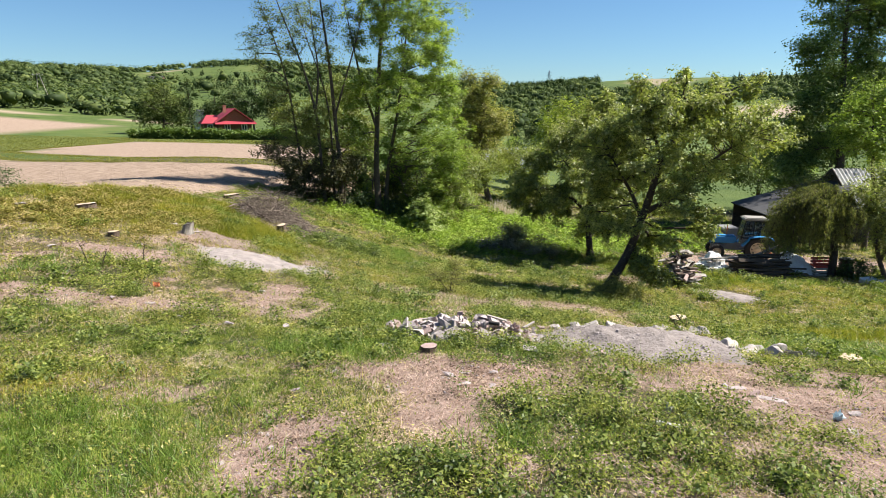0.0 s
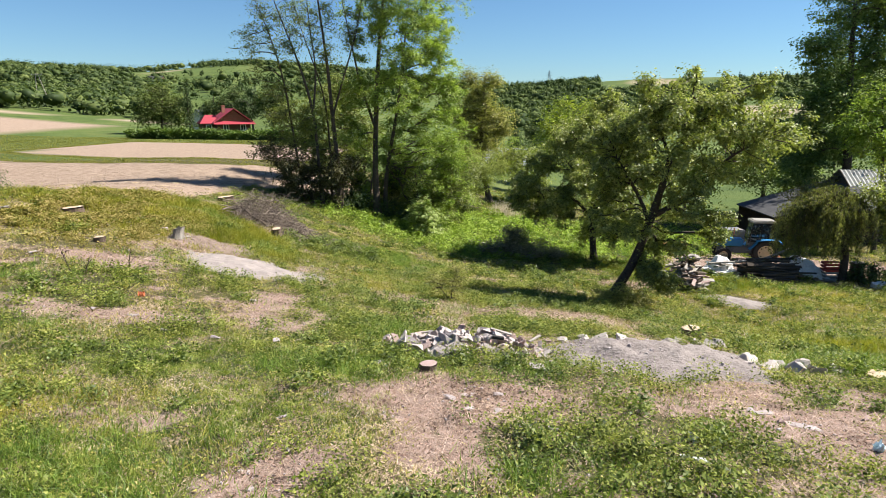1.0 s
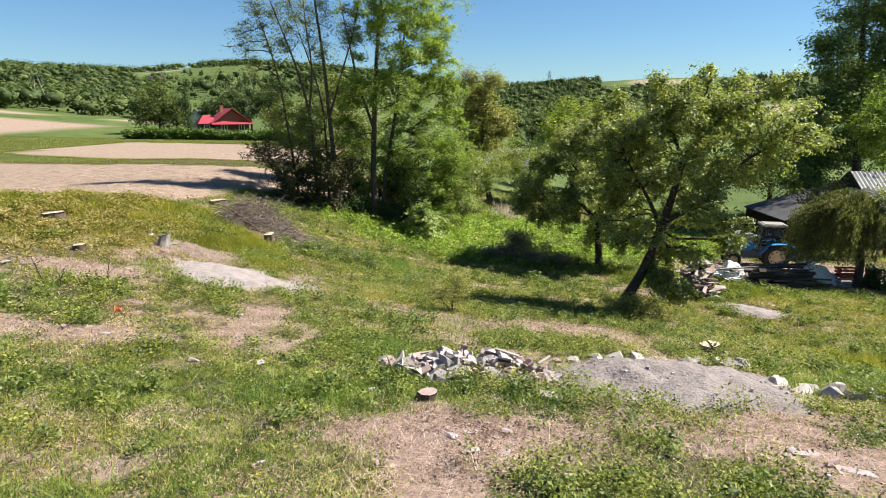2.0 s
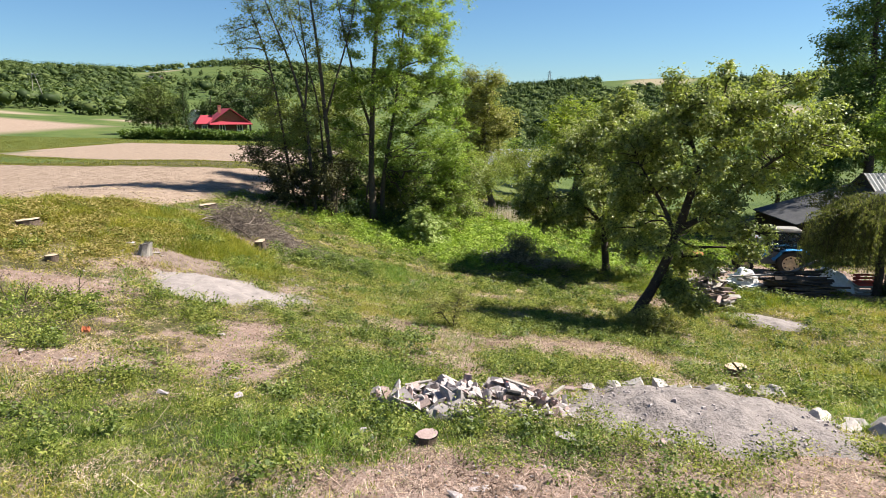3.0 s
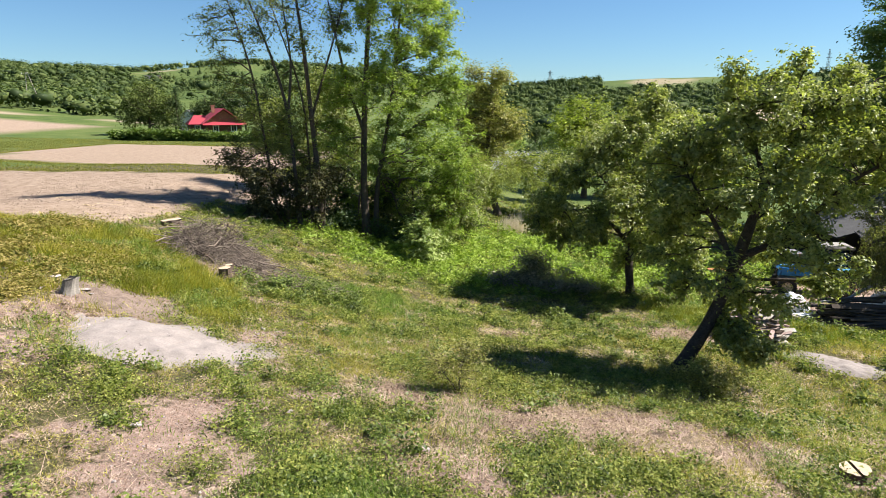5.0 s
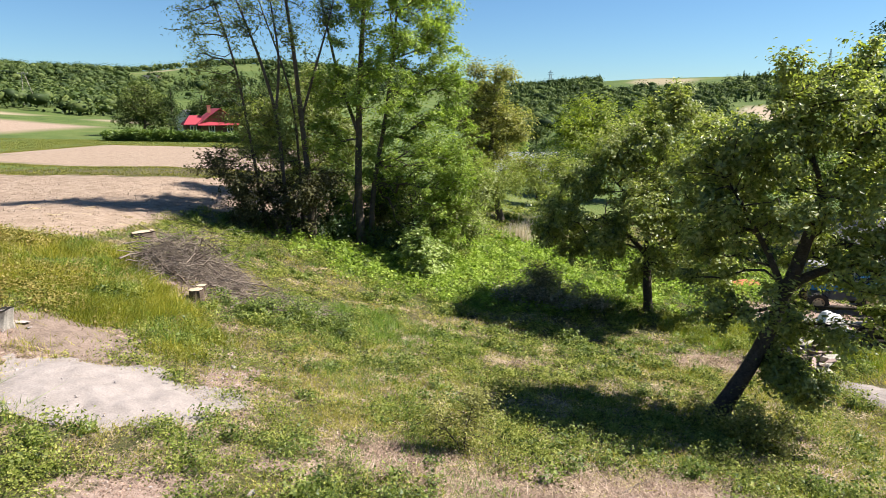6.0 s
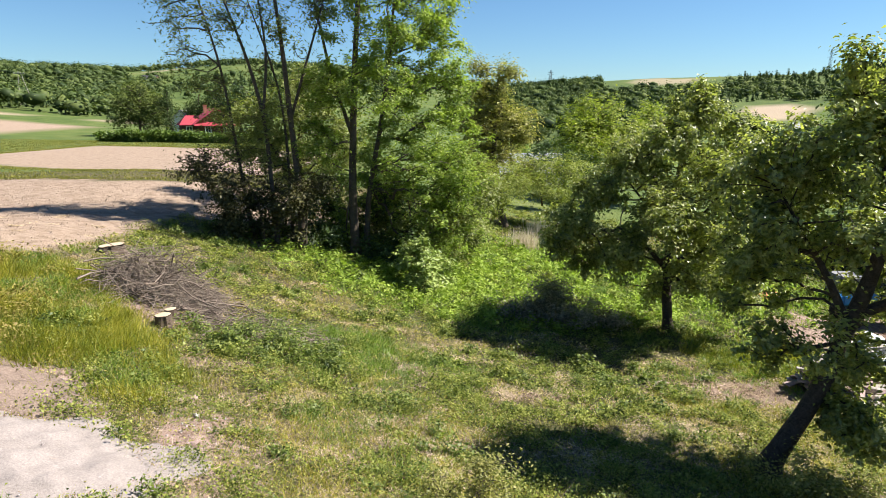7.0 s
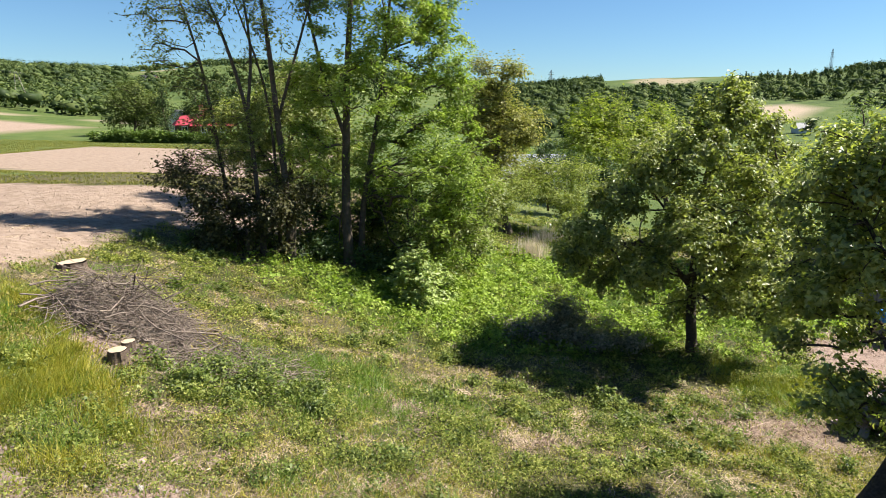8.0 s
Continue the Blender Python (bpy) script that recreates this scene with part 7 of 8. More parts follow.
def far_house(name, label, x, y, w, dpt, eave, ridge, wall, roof, along="x", windows=3):
    g = float(height(x, y)) - 0.3
    e = thing(name, label, "house", at_place=(x, y, g))
    bm = bmesh.new()
    box(bm, (w, dpt, eave), (0, dpt / 2, eave / 2))
    part("wall", bm, MAT[wall], e)
    for s in (0, 1):
        bm = bmesh.new()
        if along == "x":
            y0, y1 = (-0.5, dpt / 2) if s == 0 else (dpt + 0.5, dpt / 2)
            slab(bm, [(-w / 2 - 0.4, y0, eave - 0.2), (w / 2 + 0.4, y0, eave - 0.2), (w / 2 + 0.4, y1, ridge), (-w / 2 - 0.4, y1, ridge)][:: 1 - 2 * s], 0.15)
        else:
            x0 = (-w / 2 - 0.5) * (1 - 2 * s)
            slab(bm, [(x0, -0.4, eave - 0.2), (0, -0.4, ridge), (0, dpt + 0.4, ridge), (x0, dpt + 0.4, eave - 0.2)][:: 2 * s - 1], 0.15)
        part("roof", bm, MAT[roof], e)
    for end in (0, 1):
        bm = bmesh.new()
        if along == "x":
            sx = (end * 2 - 1) * w / 2
            tri = ((sx, 0, eave), (sx, dpt, eave), (sx, dpt / 2, ridge - 0.1))
        else:
            tri = ((-w / 2, end * dpt, eave), (w / 2, end * dpt, eave), (0, end * dpt, ridge - 0.1))
        bm.faces.new([bm.verts.new(p) for p in tri])
        part("gable", bm, MAT[wall], e)
    for k in range(windows):
        window_unit(e, -w / 2 + w * (k + 0.5) / windows, -0.02, eave * 0.55, 1.0, 1.2)
    return e


far_house("hill_house", "large dark-roofed house on the far hillside", -270.0, 612.0, 14.0, 9.0, 2.6, 5.6, "house_wall", "roof_dark", "x", 5)
far_house("white_house", "small white house half hidden by garden trees", -70.5, 186.0, 5.0, 7.0, 3.4, 6.0, "plaster", "roof_grey", "y", 1)
far_house("metal_roof_barn", "low barn with a pale grey sheet roof", 11.5, 99.0, 9.5, 8.0, 2.0, 4.2, "plaster", "steel", "x", 2)
far_house("cottage", "small white cottage with grey roof in a meadow", 160.0, 300.0, 6.0, 6.0, 2.6, 5.0, "plaster", "roof_grey", "x", 2)


def pole_pair(x, y, h):
    e = thing("power_pole", "tall twin-legged power pole with short cross arms", "power pole", at_place=at(x, y))
    for dx, tx in ((-2.6, -1.8), (3.4, -0.9)):
        bm = bmesh.new()
        bar(bm, (dx, 0, -0.5), (tx, 0, h), 0.20, 0.12, 8)
        part("leg", bm, MAT["oldwood"], e)
    bm = bmesh.new()
    box(bm, (5.0, 0.18, 0.2), (-1.4, 0, h - 0.8), 0.02)
    part("cross_arm", bm, MAT["oldwood"], e)
    for k in (-1, 0, 1):
        bm = bmesh.new()
        lathe(bm, [(0.0, 0), (0.12, 0.05), (0.08, 0.2), (0.12, 0.3), (0.0, 0.42)], "Z", 10, (-1.4 + 2.1 * k, 0, h - 0.68))
        part("insulator", bm, MAT["plaster"], e)
    return e


pole_pair(-178.0, 290.0, 14.0)


def lattice_mast(x, y, h, w, label):
    e = thing("lattice_mast", label, "mast", at_place=at(x, y, -0.5))
    for sx in (-1, 1):
        for sy in (-1, 1):
            bm = bmesh.new()
            bar(bm, (sx * w, sy * w, 0), (sx * w * 0.2, sy * w * 0.2, h), 0.28, 0.16, 5)
            part("leg", bm, MAT["steel"], e)
    for k in range(9):
        t0, t1 = k / 9, (k + 1) / 9
        a, b = w * (1 - 0.8 * t0), w * (1 - 0.8 * t1)
        for sy in (-1, 1):
            bm = bmesh.new()
            bar(bm, (-a, sy * a, h * t0), (b, sy * b, h * t1), 0.12, None, 4)
            bar(bm, (a, sy * a, h * t0), (-b, sy * b, h * t1), 0.12, None, 4)
            part("brace", bm, MAT["steel"], e)
    for z, r in ((0.72, 5.0), (0.86, 3.6)):
        bm = bmesh.new()
        box(bm, (2 * r, 0.5, 0.5), (0, 0, h * z))
        part("cross_arm", bm, MAT["steel"], e)
    return e


lattice_mast(162.0, 1000.0, 24.0, 3.0, "grey steel power mast on the far ridge")
lattice_mast(575.0, 990.0, 42.0, 2.6, "thin grey steel radio mast on the hill")


# ---- dry reeds ----


def reeds(cx, cy, rx, ry, n, seed):
    rng = np.random.default_rng(seed)
    x, y = rng.normal(cx, rx, n), rng.normal(cy, ry, n)
    z, h = height(x, y), rng.uniform(0.7, 1.5, n)
    a = rng.uniform(0, 6.28, n)
    p = np.stack([x, y, z - 0.02], 1)
    s = np.stack([np.cos(a), np.sin(a), 0 * a], 1) * 0.012
    tip = p + np.stack([rng.normal(0, 0.14, n), rng.normal(0, 0.14, n), h], 1)
    v = np.stack([p - s, p + s, tip], 1).reshape(-1, 3)
    tagged(mesh_np("dry_reeds", v, np.arange(3 * n).reshape(-1, 3), MAT["reed"]), "patch of pale dry reeds in wet meadow", "reeds", kind="stuff")


reeds(5.0, 51.3, 0.5, 0.35, 600, 1)
reeds(7.0, 56.5, 0.6, 0.4, 450, 2)

# ---- far woods ----


ball_bm = bmesh.new()
bmesh.ops.create_icosphere(ball_bm, subdivisions=1, radius=1.0)
BALL = np.array([v.co[:] for v in ball_bm.verts])
BALL_F = np.array([[v.index for v in f.verts] for f in ball_bm.faces])
ball_bm.free()


def far_woods():
    rng = np.random.default_rng(77)
    n = 11500
    q, r = rng.uniform(-0.85, 0.85, n), np.sqrt(rng.uniform(272**2, 1010**2, n))
    y = r / np.sqrt(1 + q * q)
    x = q * y
    clump = fbm(x, y, 0.012, 41)
    keep = np.zeros(n)
    keep = np.where(q < -0.46, 0.95 * (clump > 0.44), keep)
    keep = np.where((q >= -0.46) & (q < -0.24), 0.75 * (clump > 0.50) + 0.5 * (np.abs((r + 130 * q) % 120 - 60) < 9), keep)
    keep = np.where((q >= -0.24) & (q < 0.08), 0.9 * (clump > 0.42), keep)
    keep = np.where((q >= 0.08) & (q < 0.24), 1.0, keep)
    keep = np.where((q >= 0.24) & (q < 0.66), 0.95 * ((r < 700) | (clump > 0.58)) * (r < 790), keep)
    keep = np.where(q >= 0.60, 0.9 * (clump > 0.50), keep)
    keep = np.where((np.abs(q - 0.52) < 0.09) & (r < 540), 0.0, keep)
    keep = np.where(r < 400, 0.95 * ((q > 0.07) & (q < 0.47) & (r > 290) & (clump > 0.34)) + 0.9 * (q < -0.41) * (clump > 0.36) + 0.3 * ((q > -0.41) & (q < -0.24) & (clump > 0.55)), keep)
    keep = keep * (track(x, y) < 0.1)
    ok = rng.uniform(0, 1, n) < keep
    ok &= rng.uniform(0, 1, n) < 0.78
    x, y, r, q = x[ok], y[ok], r[ok], q[ok]
    z = height(x, y)
    pine = ((fbm(x, y, 0.008, 51) > 0.60) & (q > -0.4)) | ((q > 0.09) & (q < 0.28) & (r > 560) & (fbm(x, y, 0.05, 53) > 0.5))
    for sel, name, mat, lab in ((~pine, "broadleaf_wood", "leaf_wood", "mixed broadleaf wood covering the far hillsides"), (pine, "pine_wood", "leaf_pine", "dark pine wood along the far ridge")):
        cx, cy, cz = x[sel], y[sel], z[sel]
        m = len(cx)
        tall = 4.6 + 6.2 * rng.uniform(0, 1, m) ** 1.3 * (0.9 if name == "pine_wood" else 1.0)
        wide = tall * (0.30 if name == "pine_wood" else 0.62) * rng.uniform(0.7, 1.45, m)
        # each tree: a lumpy, broken crown of about eighty faces
        lump = rng.uniform(0.36, 0.72, (m, len(BALL)))
        shape = BALL[None] * lump[:, :, None]
        hz = 0.52 + 0.50 * shape[:, :, 2]
        taper = np.clip(1.2 - 0.85 * hz, 0.15, 1) if name == "pine_wood" else 1.0
        c = np.stack([cx[:, None] + shape[:, :, 0] * wide[:, None] * taper, cy[:, None] + shape[:, :, 1] * wide[:, None] * taper, cz[:, None] + hz * tall[:, None] - 0.5], -1)
        v = c.reshape(-1, 3)
        f = (BALL_F[None] + (np.arange(m) * len(BALL))[:, None, None]).reshape(-1, 3)
        k = 40
        d = rng.normal(0, 1, (m, k, 3))
        d /= np.linalg.norm(d, axis=2, keepdims=True)
        d *= rng.uniform(0.60, 1.15, (m, k, 1))
        hz = 0.52 + 0.50 * d[:, :, 2]
        taper = np.clip(1.2 - 0.85 * hz, 0.15, 1) if name == "pine_wood" else 1.0
        spots = np.stack([cx[:, None] + d[:, :, 0] * wide[:, None] * taper, cy[:, None] + d[:, :, 1] * wide[:, None] * taper, cz[:, None] + hz * tall[:, None] - 0.4], -1).reshape(-1, 3)
        lv, lf = leaf_quads(spots, 1.35, rng, 0.3, 0.85, 0, d.reshape(-1, 3) * 1.0)
        fuzz = mesh_np("foliage", lv, lf, MAT[mat])
        wood = tagged(mesh_np(name, v, f, MAT[mat], True), lab, "wood", kind="stuff")
        fuzz.parent = wood
        tagged(fuzz, kind="stuff")


far_woods()


def valley_trees():
    """Trees dotted over the valley floor to the right and in the hedges; a few forms, repeated."""
    rng = np.random.default_rng(91)
    forms = []
    for s, leaf in ((201, "leaf_wood"), (202, "leaf_ash"), (203, "leaf_dark")):
        lobes = []
        for k in range(6):
            a = k * 1.9 + s
            lobes.append(((1.6 * math.cos(a), 1.6 * math.sin(a), 3.0 + 0.75 * k), (1.8, 1.8, 1.5), 14))
        t = grow("valley_tree", "leafy green tree standing in the valley meadow", "tree", [([(0, 0, 0), (0.1, 0, 2.5), (0, 0.1, 5.5)], [0.25, 0.2, 0.06])], lobes, leaf, 0.42, 32, 1.0, s, limb_r=0.06, aspect=0.7, group="trees of the valley")
        forms.append(t)
    spots = []
    tries = 0
    while len(spots) < 36 and tries < 4000:
        tries += 1
        y = rng.uniform(85, 300)
        q = rng.uniform(0.02, 0.95)
        x = q * y
        if any(math.hypot(x - a, y - b) < 6.5 for a, b in spots) or (0.06 < q < 0.12 and y < 120) or (abs(q - 0.5) < 0.1 and rng.uniform() < 0.6):
            continue
        spots.append((x, y))
    for k, (x, y) in enumerate(spots):
        s = rng.uniform(0.7, 1.25)
        m = Matrix.Translation(at(x, y, -0.1)) @ Matrix.Rotation(rng.uniform(0, 6.28), 4, "Z") @ Matrix.Scale(s, 4)
        if k < 3:
            forms[k].matrix_basis = m
        else:
            copy_thing(forms[k % 3], m)


valley_trees()


# ---- grass, weeds, straw ----


def reach(x, y):
    """How near one gets to a place when walking up the garden."""
    return np.maximum(np.maximum(7.5, np.abs(x) / 0.74), y - 15.4)


CELL = 0.12
cell_x, cell_y = (c.ravel() for c in np.meshgrid(np.arange(-42, 42, CELL), np.arange(4.5, 66, CELL)))
in_reach = (np.abs(cell_x) < 0.74 * cell_y + 3) & ((cell_y < 50) | ((cell_x > -6) & (cell_x < 26)))
cell_x, cell_y = cell_x[in_reach], cell_y[in_reach]


def sow(n, seed, weight, power=1.15):
    """Places strewn over the garden, denser where one passes near, by a weight from 0 to 1."""
    rng = np.random.default_rng(seed)
    p = (7.5 / reach(cell_x, cell_y)) ** power * np.clip(weight(cell_x, cell_y), 0, 1)
    total = np.cumsum(p)
    k = np.minimum(np.searchsorted(total, rng.uniform(0, total[-1], n)), len(p) - 1)
    return cell_x[k] + rng.uniform(-0.5, 0.5, n) * CELL, cell_y[k] + rng.uniform(-0.5, 0.5, n) * CELL, rng


def covered(x, y):
    """1 on bare earth, stones and heaps."""
    b = np.clip(bare(x, y) * 1.2 - 0.32 + 1.5 * (fbm(x, y, 1.8, 61) - 0.5) + 0.7 * (value_noise(x, y, 6.0, 63) - 0.5), 0, 1)
    h = np.zeros_like(x)
    for cx, cy, rx, ry in HEAPS:
        h = np.maximum(h, (np.hypot((x - cx) / rx, (y - cy) / ry) < 0.95).astype(float))
    for cx, cy, r in STUMP_SPOTS:
        h = np.maximum(h, (np.hypot(x - cx, y - cy + 0.15) < r).astype(float))
    return np.maximum(np.maximum(np.clip(b * 1.25, 0, 0.97), h), tilled(x, y))


def blades(name, label, n, seed, weight, mat, hgt, wid, lean=0.5, category="grass", tuft=0.0):
    x, y, rng = sow(n, seed, weight)
    if tuft:
        k = max(1, n // 26)
        who = rng.integers(0, k, n)
        x = x[:k][who] + rng.normal(0, tuft, n)
        y = y[:k][who] + rng.normal(0, tuft, n)
    big = (reach(x, y) / 7.5) ** 0.45
    z = height(x, y)
    vary = 0.45 + 1.1 * fbm(x, y, 0.9, seed + 5)
    h = hgt * rng.uniform(0.5, 1.4, n) * vary * big ** 0.5
    w = wid * rng.uniform(0.7, 1.3, n) * big
    a, b = rng.uniform(0, 2 * np.pi, n), rng.uniform(0, 2 * np.pi, n)
    ln = np.abs(rng.normal(0, lean, n)) * h
    p = np.stack([x, y, z - 0.01], 1)
    side = np.stack([np.cos(a), np.sin(a), 0 * a], 1) * (w / 2)[:, None]
    tip = p + np.stack([np.cos(b) * ln, np.sin(b) * ln, h], 1)
    v = np.stack([p - side, p + side, tip], 1).reshape(-1, 3)
    return tagged(mesh_np(name, v, np.arange(3 * n).reshape(-1, 3), MAT[mat]), label, category, kind="stuff")


def weeds(name, label, n, seed, weight, mat, size, top, category="weeds", up=0.8, aspect=0.6, per=22, spread=0.12):
    """Small three-cornered leaves in clumps that hug the ground."""
    x, y, rng = sow(n, seed, weight)
    k = max(1, n // per)
    who = rng.integers(0, k, n)
    x, y = x[:k][who] + rng.normal(0, spread, n), y[:k][who] + rng.normal(0, spread, n)
    big = (reach(x, y) / 7.5) ** 0.5
    z = height(x, y) + 0.012 + rng.uniform(0.0, 1.0, n) ** 1.4 * top * (0.35 + 1.2 * fbm(x, y, 0.8, seed + 9)) * (0.4 + 0.9 * rng.uniform(0, 1, k)[who])
    s = size * big * (0.6 + 0.8 * rng.uniform(0, 1, k)[who]) * rng.uniform(0.6, 1.3, n)
    nrm = rng.normal(0, 0.75, (n, 3))
    nrm[:, 2] = np.abs(nrm[:, 2]) + up
    nrm /= np.linalg.norm(nrm, axis=1, keepdims=True)
    axis = rng.normal(0, 1, (n, 3))
    axis -= nrm * (axis * nrm).sum(1, keepdims=True)
    axis /= np.linalg.norm(axis, axis=1, keepdims=True) + 1e-9
    side = np.cross(nrm, axis)
    c = np.stack([x, y, z], 1)
    s = s[:, None]
    v = np.stack([c - axis * s * 0.5, c + axis * s * 0.35 + side * s * aspect * 0.6, c + axis * s * 0.5 - side * s * aspect * 0.6], 1).reshape(-1, 3)
    return tagged(mesh_np(name, v, np.arange(3 * n).reshape(-1, 3), MAT[mat]), label, category, kind="stuff")


def w_grass(x, y):
    return (1 - covered(x, y)) * (0.25 + 0.75 * (1 - thick(x, y)) * (fbm(x, y, 2.2, 71) > 0.36)) * (1 - 0.6 * patch(x, y, GOLD)) * (1 - 0.92 * np.clip(patch(x, y, LITTER) * 1.3 - 0.9 * (fbm(x, y, 1.8, 221) - 0.42), 0, 1))


def w_lush(x, y):
    return (1 - covered(x, y)) * np.clip(patch(x, y, LUSH) * 1.1 * (0.35 + 0.65 * (fbm(x, y, 1.3, 77) > 0.45)) + 0.12 * (fbm(x, y, 0.5, 81) > 0.58), 0, 1)


def w_gold(x, y):
    return (1 - covered(x, y)) * np.clip(patch(x, y, GOLD) + 0.25 * (1 - thick(x, y)), 0, 1) * (1 - 0.95 * np.clip(patch(x, y, LAWN), 0, 1)) * (1 - 0.9 * np.clip(patch(x, y, LITTER) * 1.3 - 0.9 * (fbm(x, y, 1.8, 221) - 0.42), 0, 1))


def w_bank(x, y):
    return (1 - covered(x, y)) * np.clip(patch(x, y, BANK), 0, 1) * (0.06 + 0.94 * (fbm(x, y, 1.1, 231) > 0.47))


def w_clump(x, y):
    return (1 - covered(x, y)) * (1 - 0.8 * np.clip(patch(x, y, GOLD_BANK), 0, 1)) * np.maximum(sstep(0.50, 0.62, fbm(x, y, 0.9, 241)), 0.7 * np.clip(patch(x, y, WEEDY), 0, 1)) * (0.3 + 0.7 * thick(x, y)) * (1 - 0.7 * np.clip(patch(x, y, LITTER), 0, 1)) * (1 - 0.6 * np.clip(patch(x, y, LAWN), 0, 1))


def w_pale(x, y):
    return (1 - 0.8 * covered(x, y)) * (1 - 0.6 * np.clip(patch(x, y, LUSH), 0, 1)) * sstep(0.50, 0.60, fbm(x, y, 1.2, 251)) * (0.35 + 0.65 * (1 - thick(x, y))) * (1 - 0.6 * np.clip(patch(x, y, LAWN), 0, 1)) * (y < 40)


def w_straw(x, y):
    return (1 - 0.7 * covered(x, y)) * (1 - tilled(x, y)) * np.clip(0.75 * (1 - thick(x, y)) * (fbm(x, y, 1.1, 91) > 0.42) + 0.4 * patch(x, y, LITTER) + 1.0 * patch(x, y, STRAW) + 1.0 * patch(x, y, GOLD_BANK) * (fbm(x, y, 1.5, 97) > 0.45), 0.05, 1)


def w_weed(x, y):
    return (1 - covered(x, y)) * (1 - 0.65 * np.clip(patch(x, y, GOLD_BANK), 0, 1)) * np.clip(thick(x, y) * (0.4 + 0.8 * fbm(x, y, 2.0, 121)), 0.03, 1) * (1 - 0.75 * np.clip(patch(x, y, LAWN), 0, 1)) * (1 - 0.9 * np.clip(patch(x, y, LITTER) * 1.3 - 0.9 * (fbm(x, y, 1.8, 221) - 0.42), 0, 1))


def w_litter(x, y):
    return np.clip(patch(x, y, LITTER) * 1.1 + 0.30 * bare(x, y) + 0.05 * (1 - thick(x, y)), 0, 1) * (1 - tilled(x, y))


def w_cover(x, y):
    return (1 - covered(x, y)) * (1 - 0.6 * np.clip(patch(x, y, GOLD_BANK), 0, 1)) * (0.45 + 0.55 * (1 - thick(x, y))) * (fbm(x, y, 1.7, 151) > 0.38) * (1 - 0.95 * np.clip(patch(x, y, LITTER) * 1.3 - 0.9 * (fbm(x, y, 1.8, 221) - 0.42), 0, 1))


def w_chips(x, y):
    return np.clip(bare(x, y) * 1.2 - 0.15, 0, 1) * (0.3 + 0.9 * fbm(x, y, 1.3, 131)) * (y < 30)


def w_goldweed(x, y):
    return (1 - covered(x, y)) * np.clip(patch(x, y, GOLD_BANK) * 1.2 - 0.1, 0, 1) * sstep(0.44, 0.56, fbm(x, y, 1.1, 111))


def w_stalk(x, y):
    return (1 - tilled(x, y)) * (1 - 0.8 * patch(x, y, LUSH)) * np.clip(patch(x, y, LITTER) + 0.12 + 0.3 * (fbm(x, y, 0.9, 171) > 0.55), 0, 1) * (y < 34)


def w_nettle(x, y):
    return (1 - covered(x, y)) * patch(x, y, LUSH) * (y > 36) * (fbm(x, y, 0.8, 181) > 0.36)


def w_lawn(x, y):
    return (1 - covered(x, y)) * np.clip(patch(x, y, LAWN) * 1.2 - 0.1, 0, 1) * (0.25 + 0.75 * (fbm(x, y, 1.2, 191) > 0.40))


blades("lawn_grass", "fine mid-green lawn grass with tufts", 150000, 312, w_lawn, "lawn", 0.075, 0.013, 1.5)
blades("short_grass", "short uneven green garden grass", 110000, 301, w_grass, "grass", 0.055, 0.014, 1.2)
blades("lush_grass", "taller lush green grass in tufts", 140000, 302, w_lush, "lush", 0.15, 0.015, 1.3, tuft=0.15)
blades("yellow_grass", "yellowing rough grass on the bank", 90000, 303, w_gold, "gold", 0.12, 0.013, 1.1)
blades("bank_grass", "tall yellow-green grass on the bank", 42000, 313, w_bank, "bank", 0.22, 0.014, 0.9, tuft=0.16)
blades("dry_grass", "flattened dry straw-coloured grass", 150000, 304, w_straw, "straw", 0.040, 0.010, 4.0)
weeds("low_weeds", "low broad-leaved green weeds", 420000, 305, w_weed, "weed", 0.044, 0.30, per=150, spread=0.19, up=0.6)
weeds("dark_weeds", "dark green clumps of dock and nettle", 130000, 314, w_clump, "weed_dark", 0.055, 0.34, per=130, spread=0.12, up=0.5)
weeds("straw_clumps", "pale flattened tufts of dead grass", 110000, 315, w_pale, "straw", 0.050, 0.035, "straw", 1.2, 0.16, 110, 0.13)
weeds("ground_cover", "mat of small green leaves between the grass", 120000, 309, w_cover, "grass", 0.042, 0.06, "weeds", 0.9, 0.5, 30, 0.2)
weeds("yellow_weeds", "yellowing broad-leaved weeds on the bank", 90000, 307, w_goldweed, "weed_gold", 0.05, 0.26, per=24)
weeds("dead_litter", "dead brown leaves and twigs on the soil", 70000, 306, w_litter, "litter", 0.056, 0.06, "litter", 0.9, 0.3)
weeds("wood_chips", "pale wood chips and crumbs on bare soil", 65000, 308, w_chips, "chips", 0.019, 0.010, "wood chips", 1.6, 0.5, 8, 0.15)
blades("dead_stalks", "pale dead weed stalks lying on the ground", 60000, 310, w_stalk, "stalk", 0.044, 0.011, 6.0, "stalks")
weeds("nettles", "bright green nettles in the damp hollow", 60000, 311, w_nettle, "nettle", 0.075, 0.45, per=26, spread=0.16, up=0.6)


# ---- field margins and clods ----


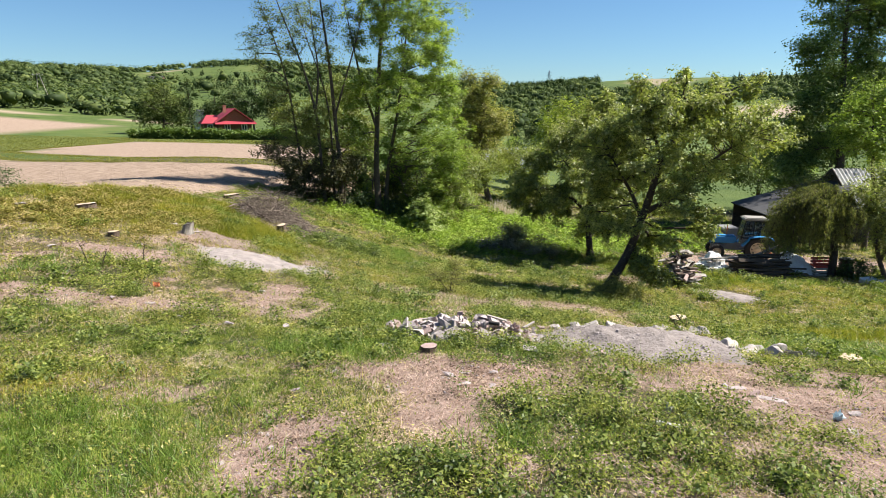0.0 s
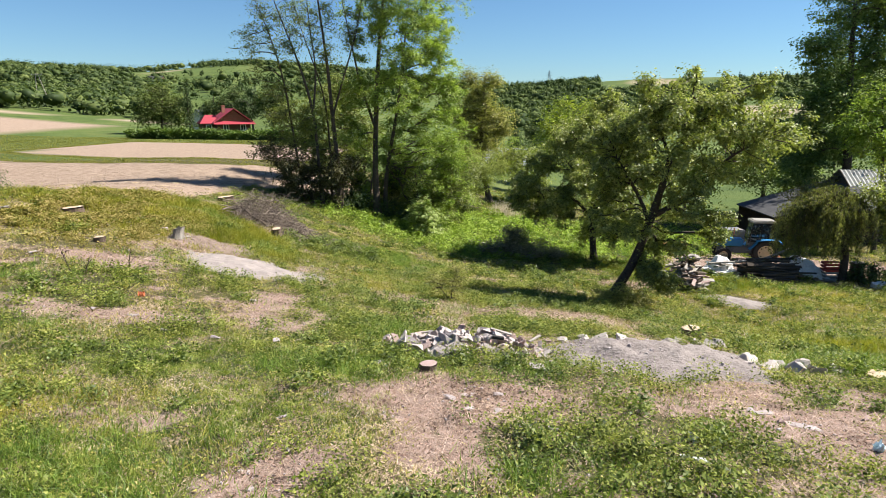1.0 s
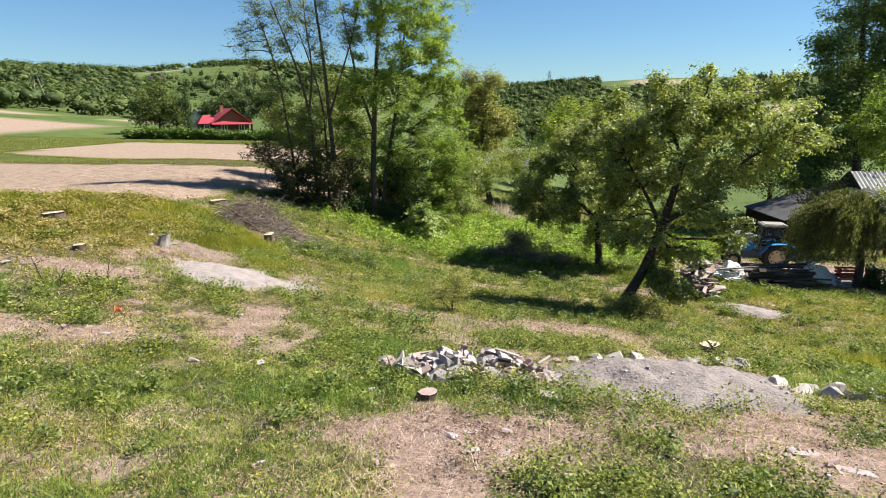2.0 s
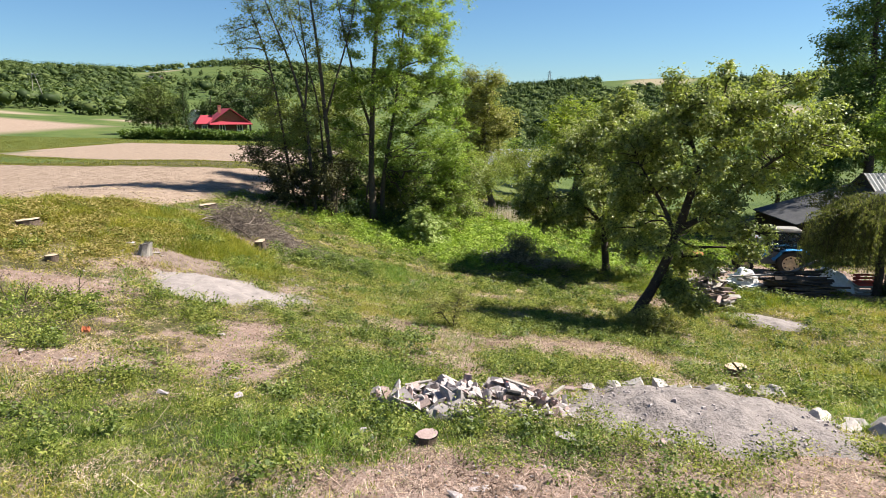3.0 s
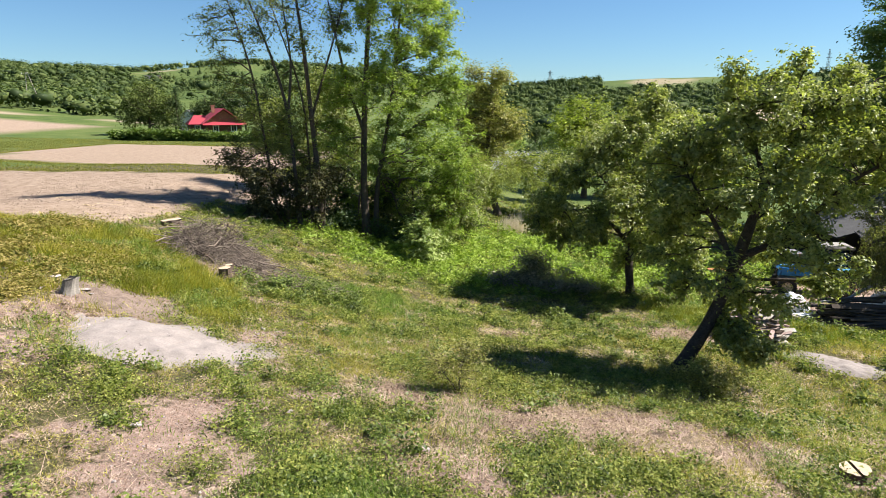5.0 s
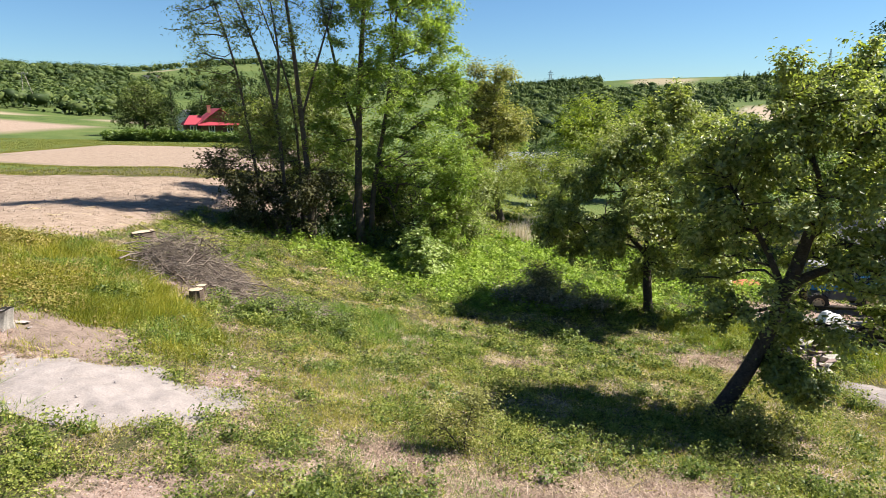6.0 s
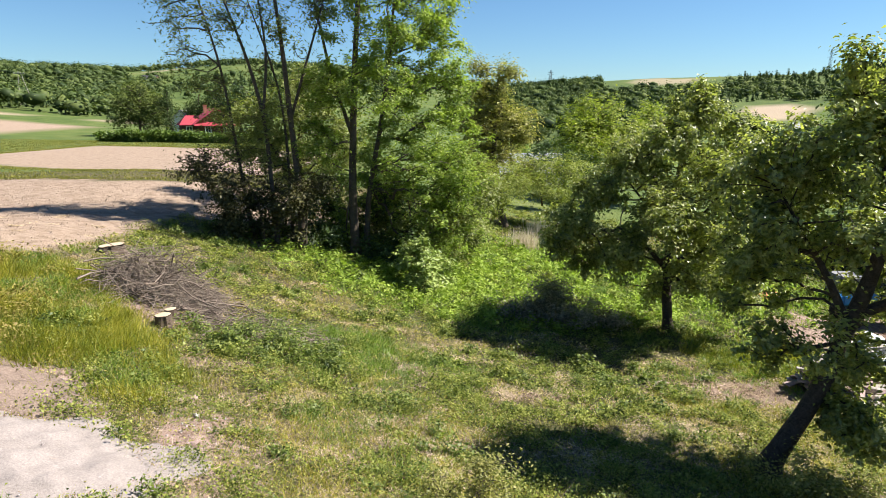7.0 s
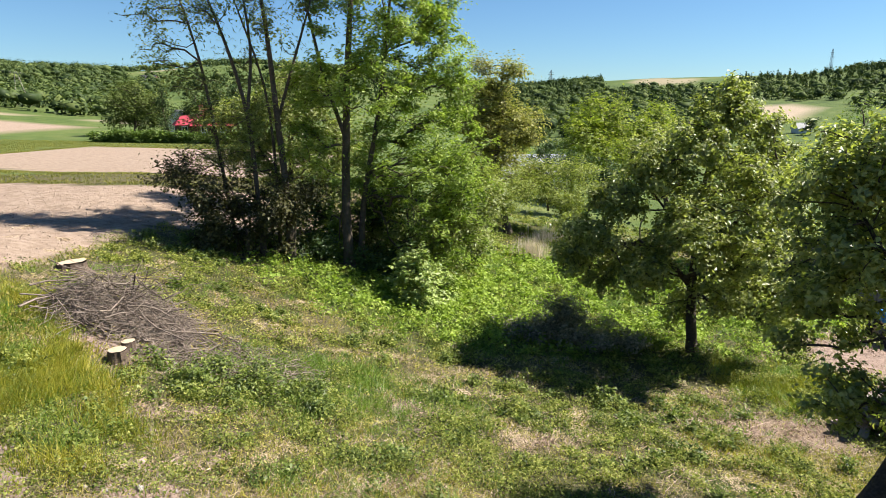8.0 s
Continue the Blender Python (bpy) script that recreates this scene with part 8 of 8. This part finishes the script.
def margin_grass():
    """Tall grass on the baulks between the tilled strips."""
    rng = np.random.default_rng(411)
    n = 760000
    x, y = rng.uniform(-120, -6, n), rng.uniform(28, 140, n)
    edge = tilled(x, y)
    beside = np.maximum(tilled(x + 1.5, y), np.maximum(tilled(x - 1.5, y), np.maximum(tilled(x, y + 2.0), tilled(x, y - 2.0))))
    ok = (edge < 0.5) & (x < -0.1 * y) & ((beside > 0.5) | (rng.uniform(0, 1, n) < 0.22)) & (x > -0.75 * y - 4) & ((y > 44) | (x < -12))
    x, y = x[ok], y[ok]
    n = len(x)
    d = np.hypot(x, y)
    h, w = rng.uniform(0.05, 0.17, n) * (0.4 + 1.1 * fbm(x, y, 0.35, 7)), 0.0006 * d
    a, b = rng.uniform(0, 6.28, n), rng.uniform(0, 6.28, n)
    p = np.stack([x, y, height(x, y) - 0.02], 1)
    s = np.stack([np.cos(a), np.sin(a), 0 * a], 1) * w[:, None]
    tip = p + np.stack([np.cos(b) * h * 0.5, np.sin(b) * h * 0.5, h], 1)
    v = np.stack([p - s, p + s, tip], 1).reshape(-1, 3)
    tagged(mesh_np("margin_grass", v, np.arange(3 * n).reshape(-1, 3), MAT["margin"]), "tall green grass on baulks between tilled strips", "grass", kind="stuff")


def clod_field():
    rng = np.random.default_rng(421)
    n = 16000
    x, y = rng.uniform(-45, -11, n), rng.uniform(25, 56, n)
    ok = (tilled(x, y) > 0.5) & (x > -0.78 * y)
    x, y = x[ok], y[ok]
    n = len(x)
    shape = np.array([(-1, -0.7, -0.3), (1, -0.8, -0.3), (0.8, 0.9, -0.3), (-0.9, 0.8, -0.3), (0.1, 0.05, 0.9)])
    face = np.array([(0, 1, 4), (1, 2, 4), (2, 3, 4), (3, 0, 4)])
    s = 0.012 + 0.034 * rng.uniform(0, 1, n) ** 3
    loc = shape[None] * s[:, None, None] * rng.uniform(0.6, 1.4, (n, 5, 3))
    v = loc + np.stack([x, y, height(x, y) + 0.02], 1)[:, None]
    f = (face[None] + (np.arange(n) * 5)[:, None, None]).reshape(-1, 3)
    tagged(mesh_np("earth_clods", v.reshape(-1, 3), f, MAT["clod"]), "dry earth clods on the tilled strip", "clods", kind="stuff")


margin_grass()
clod_field()
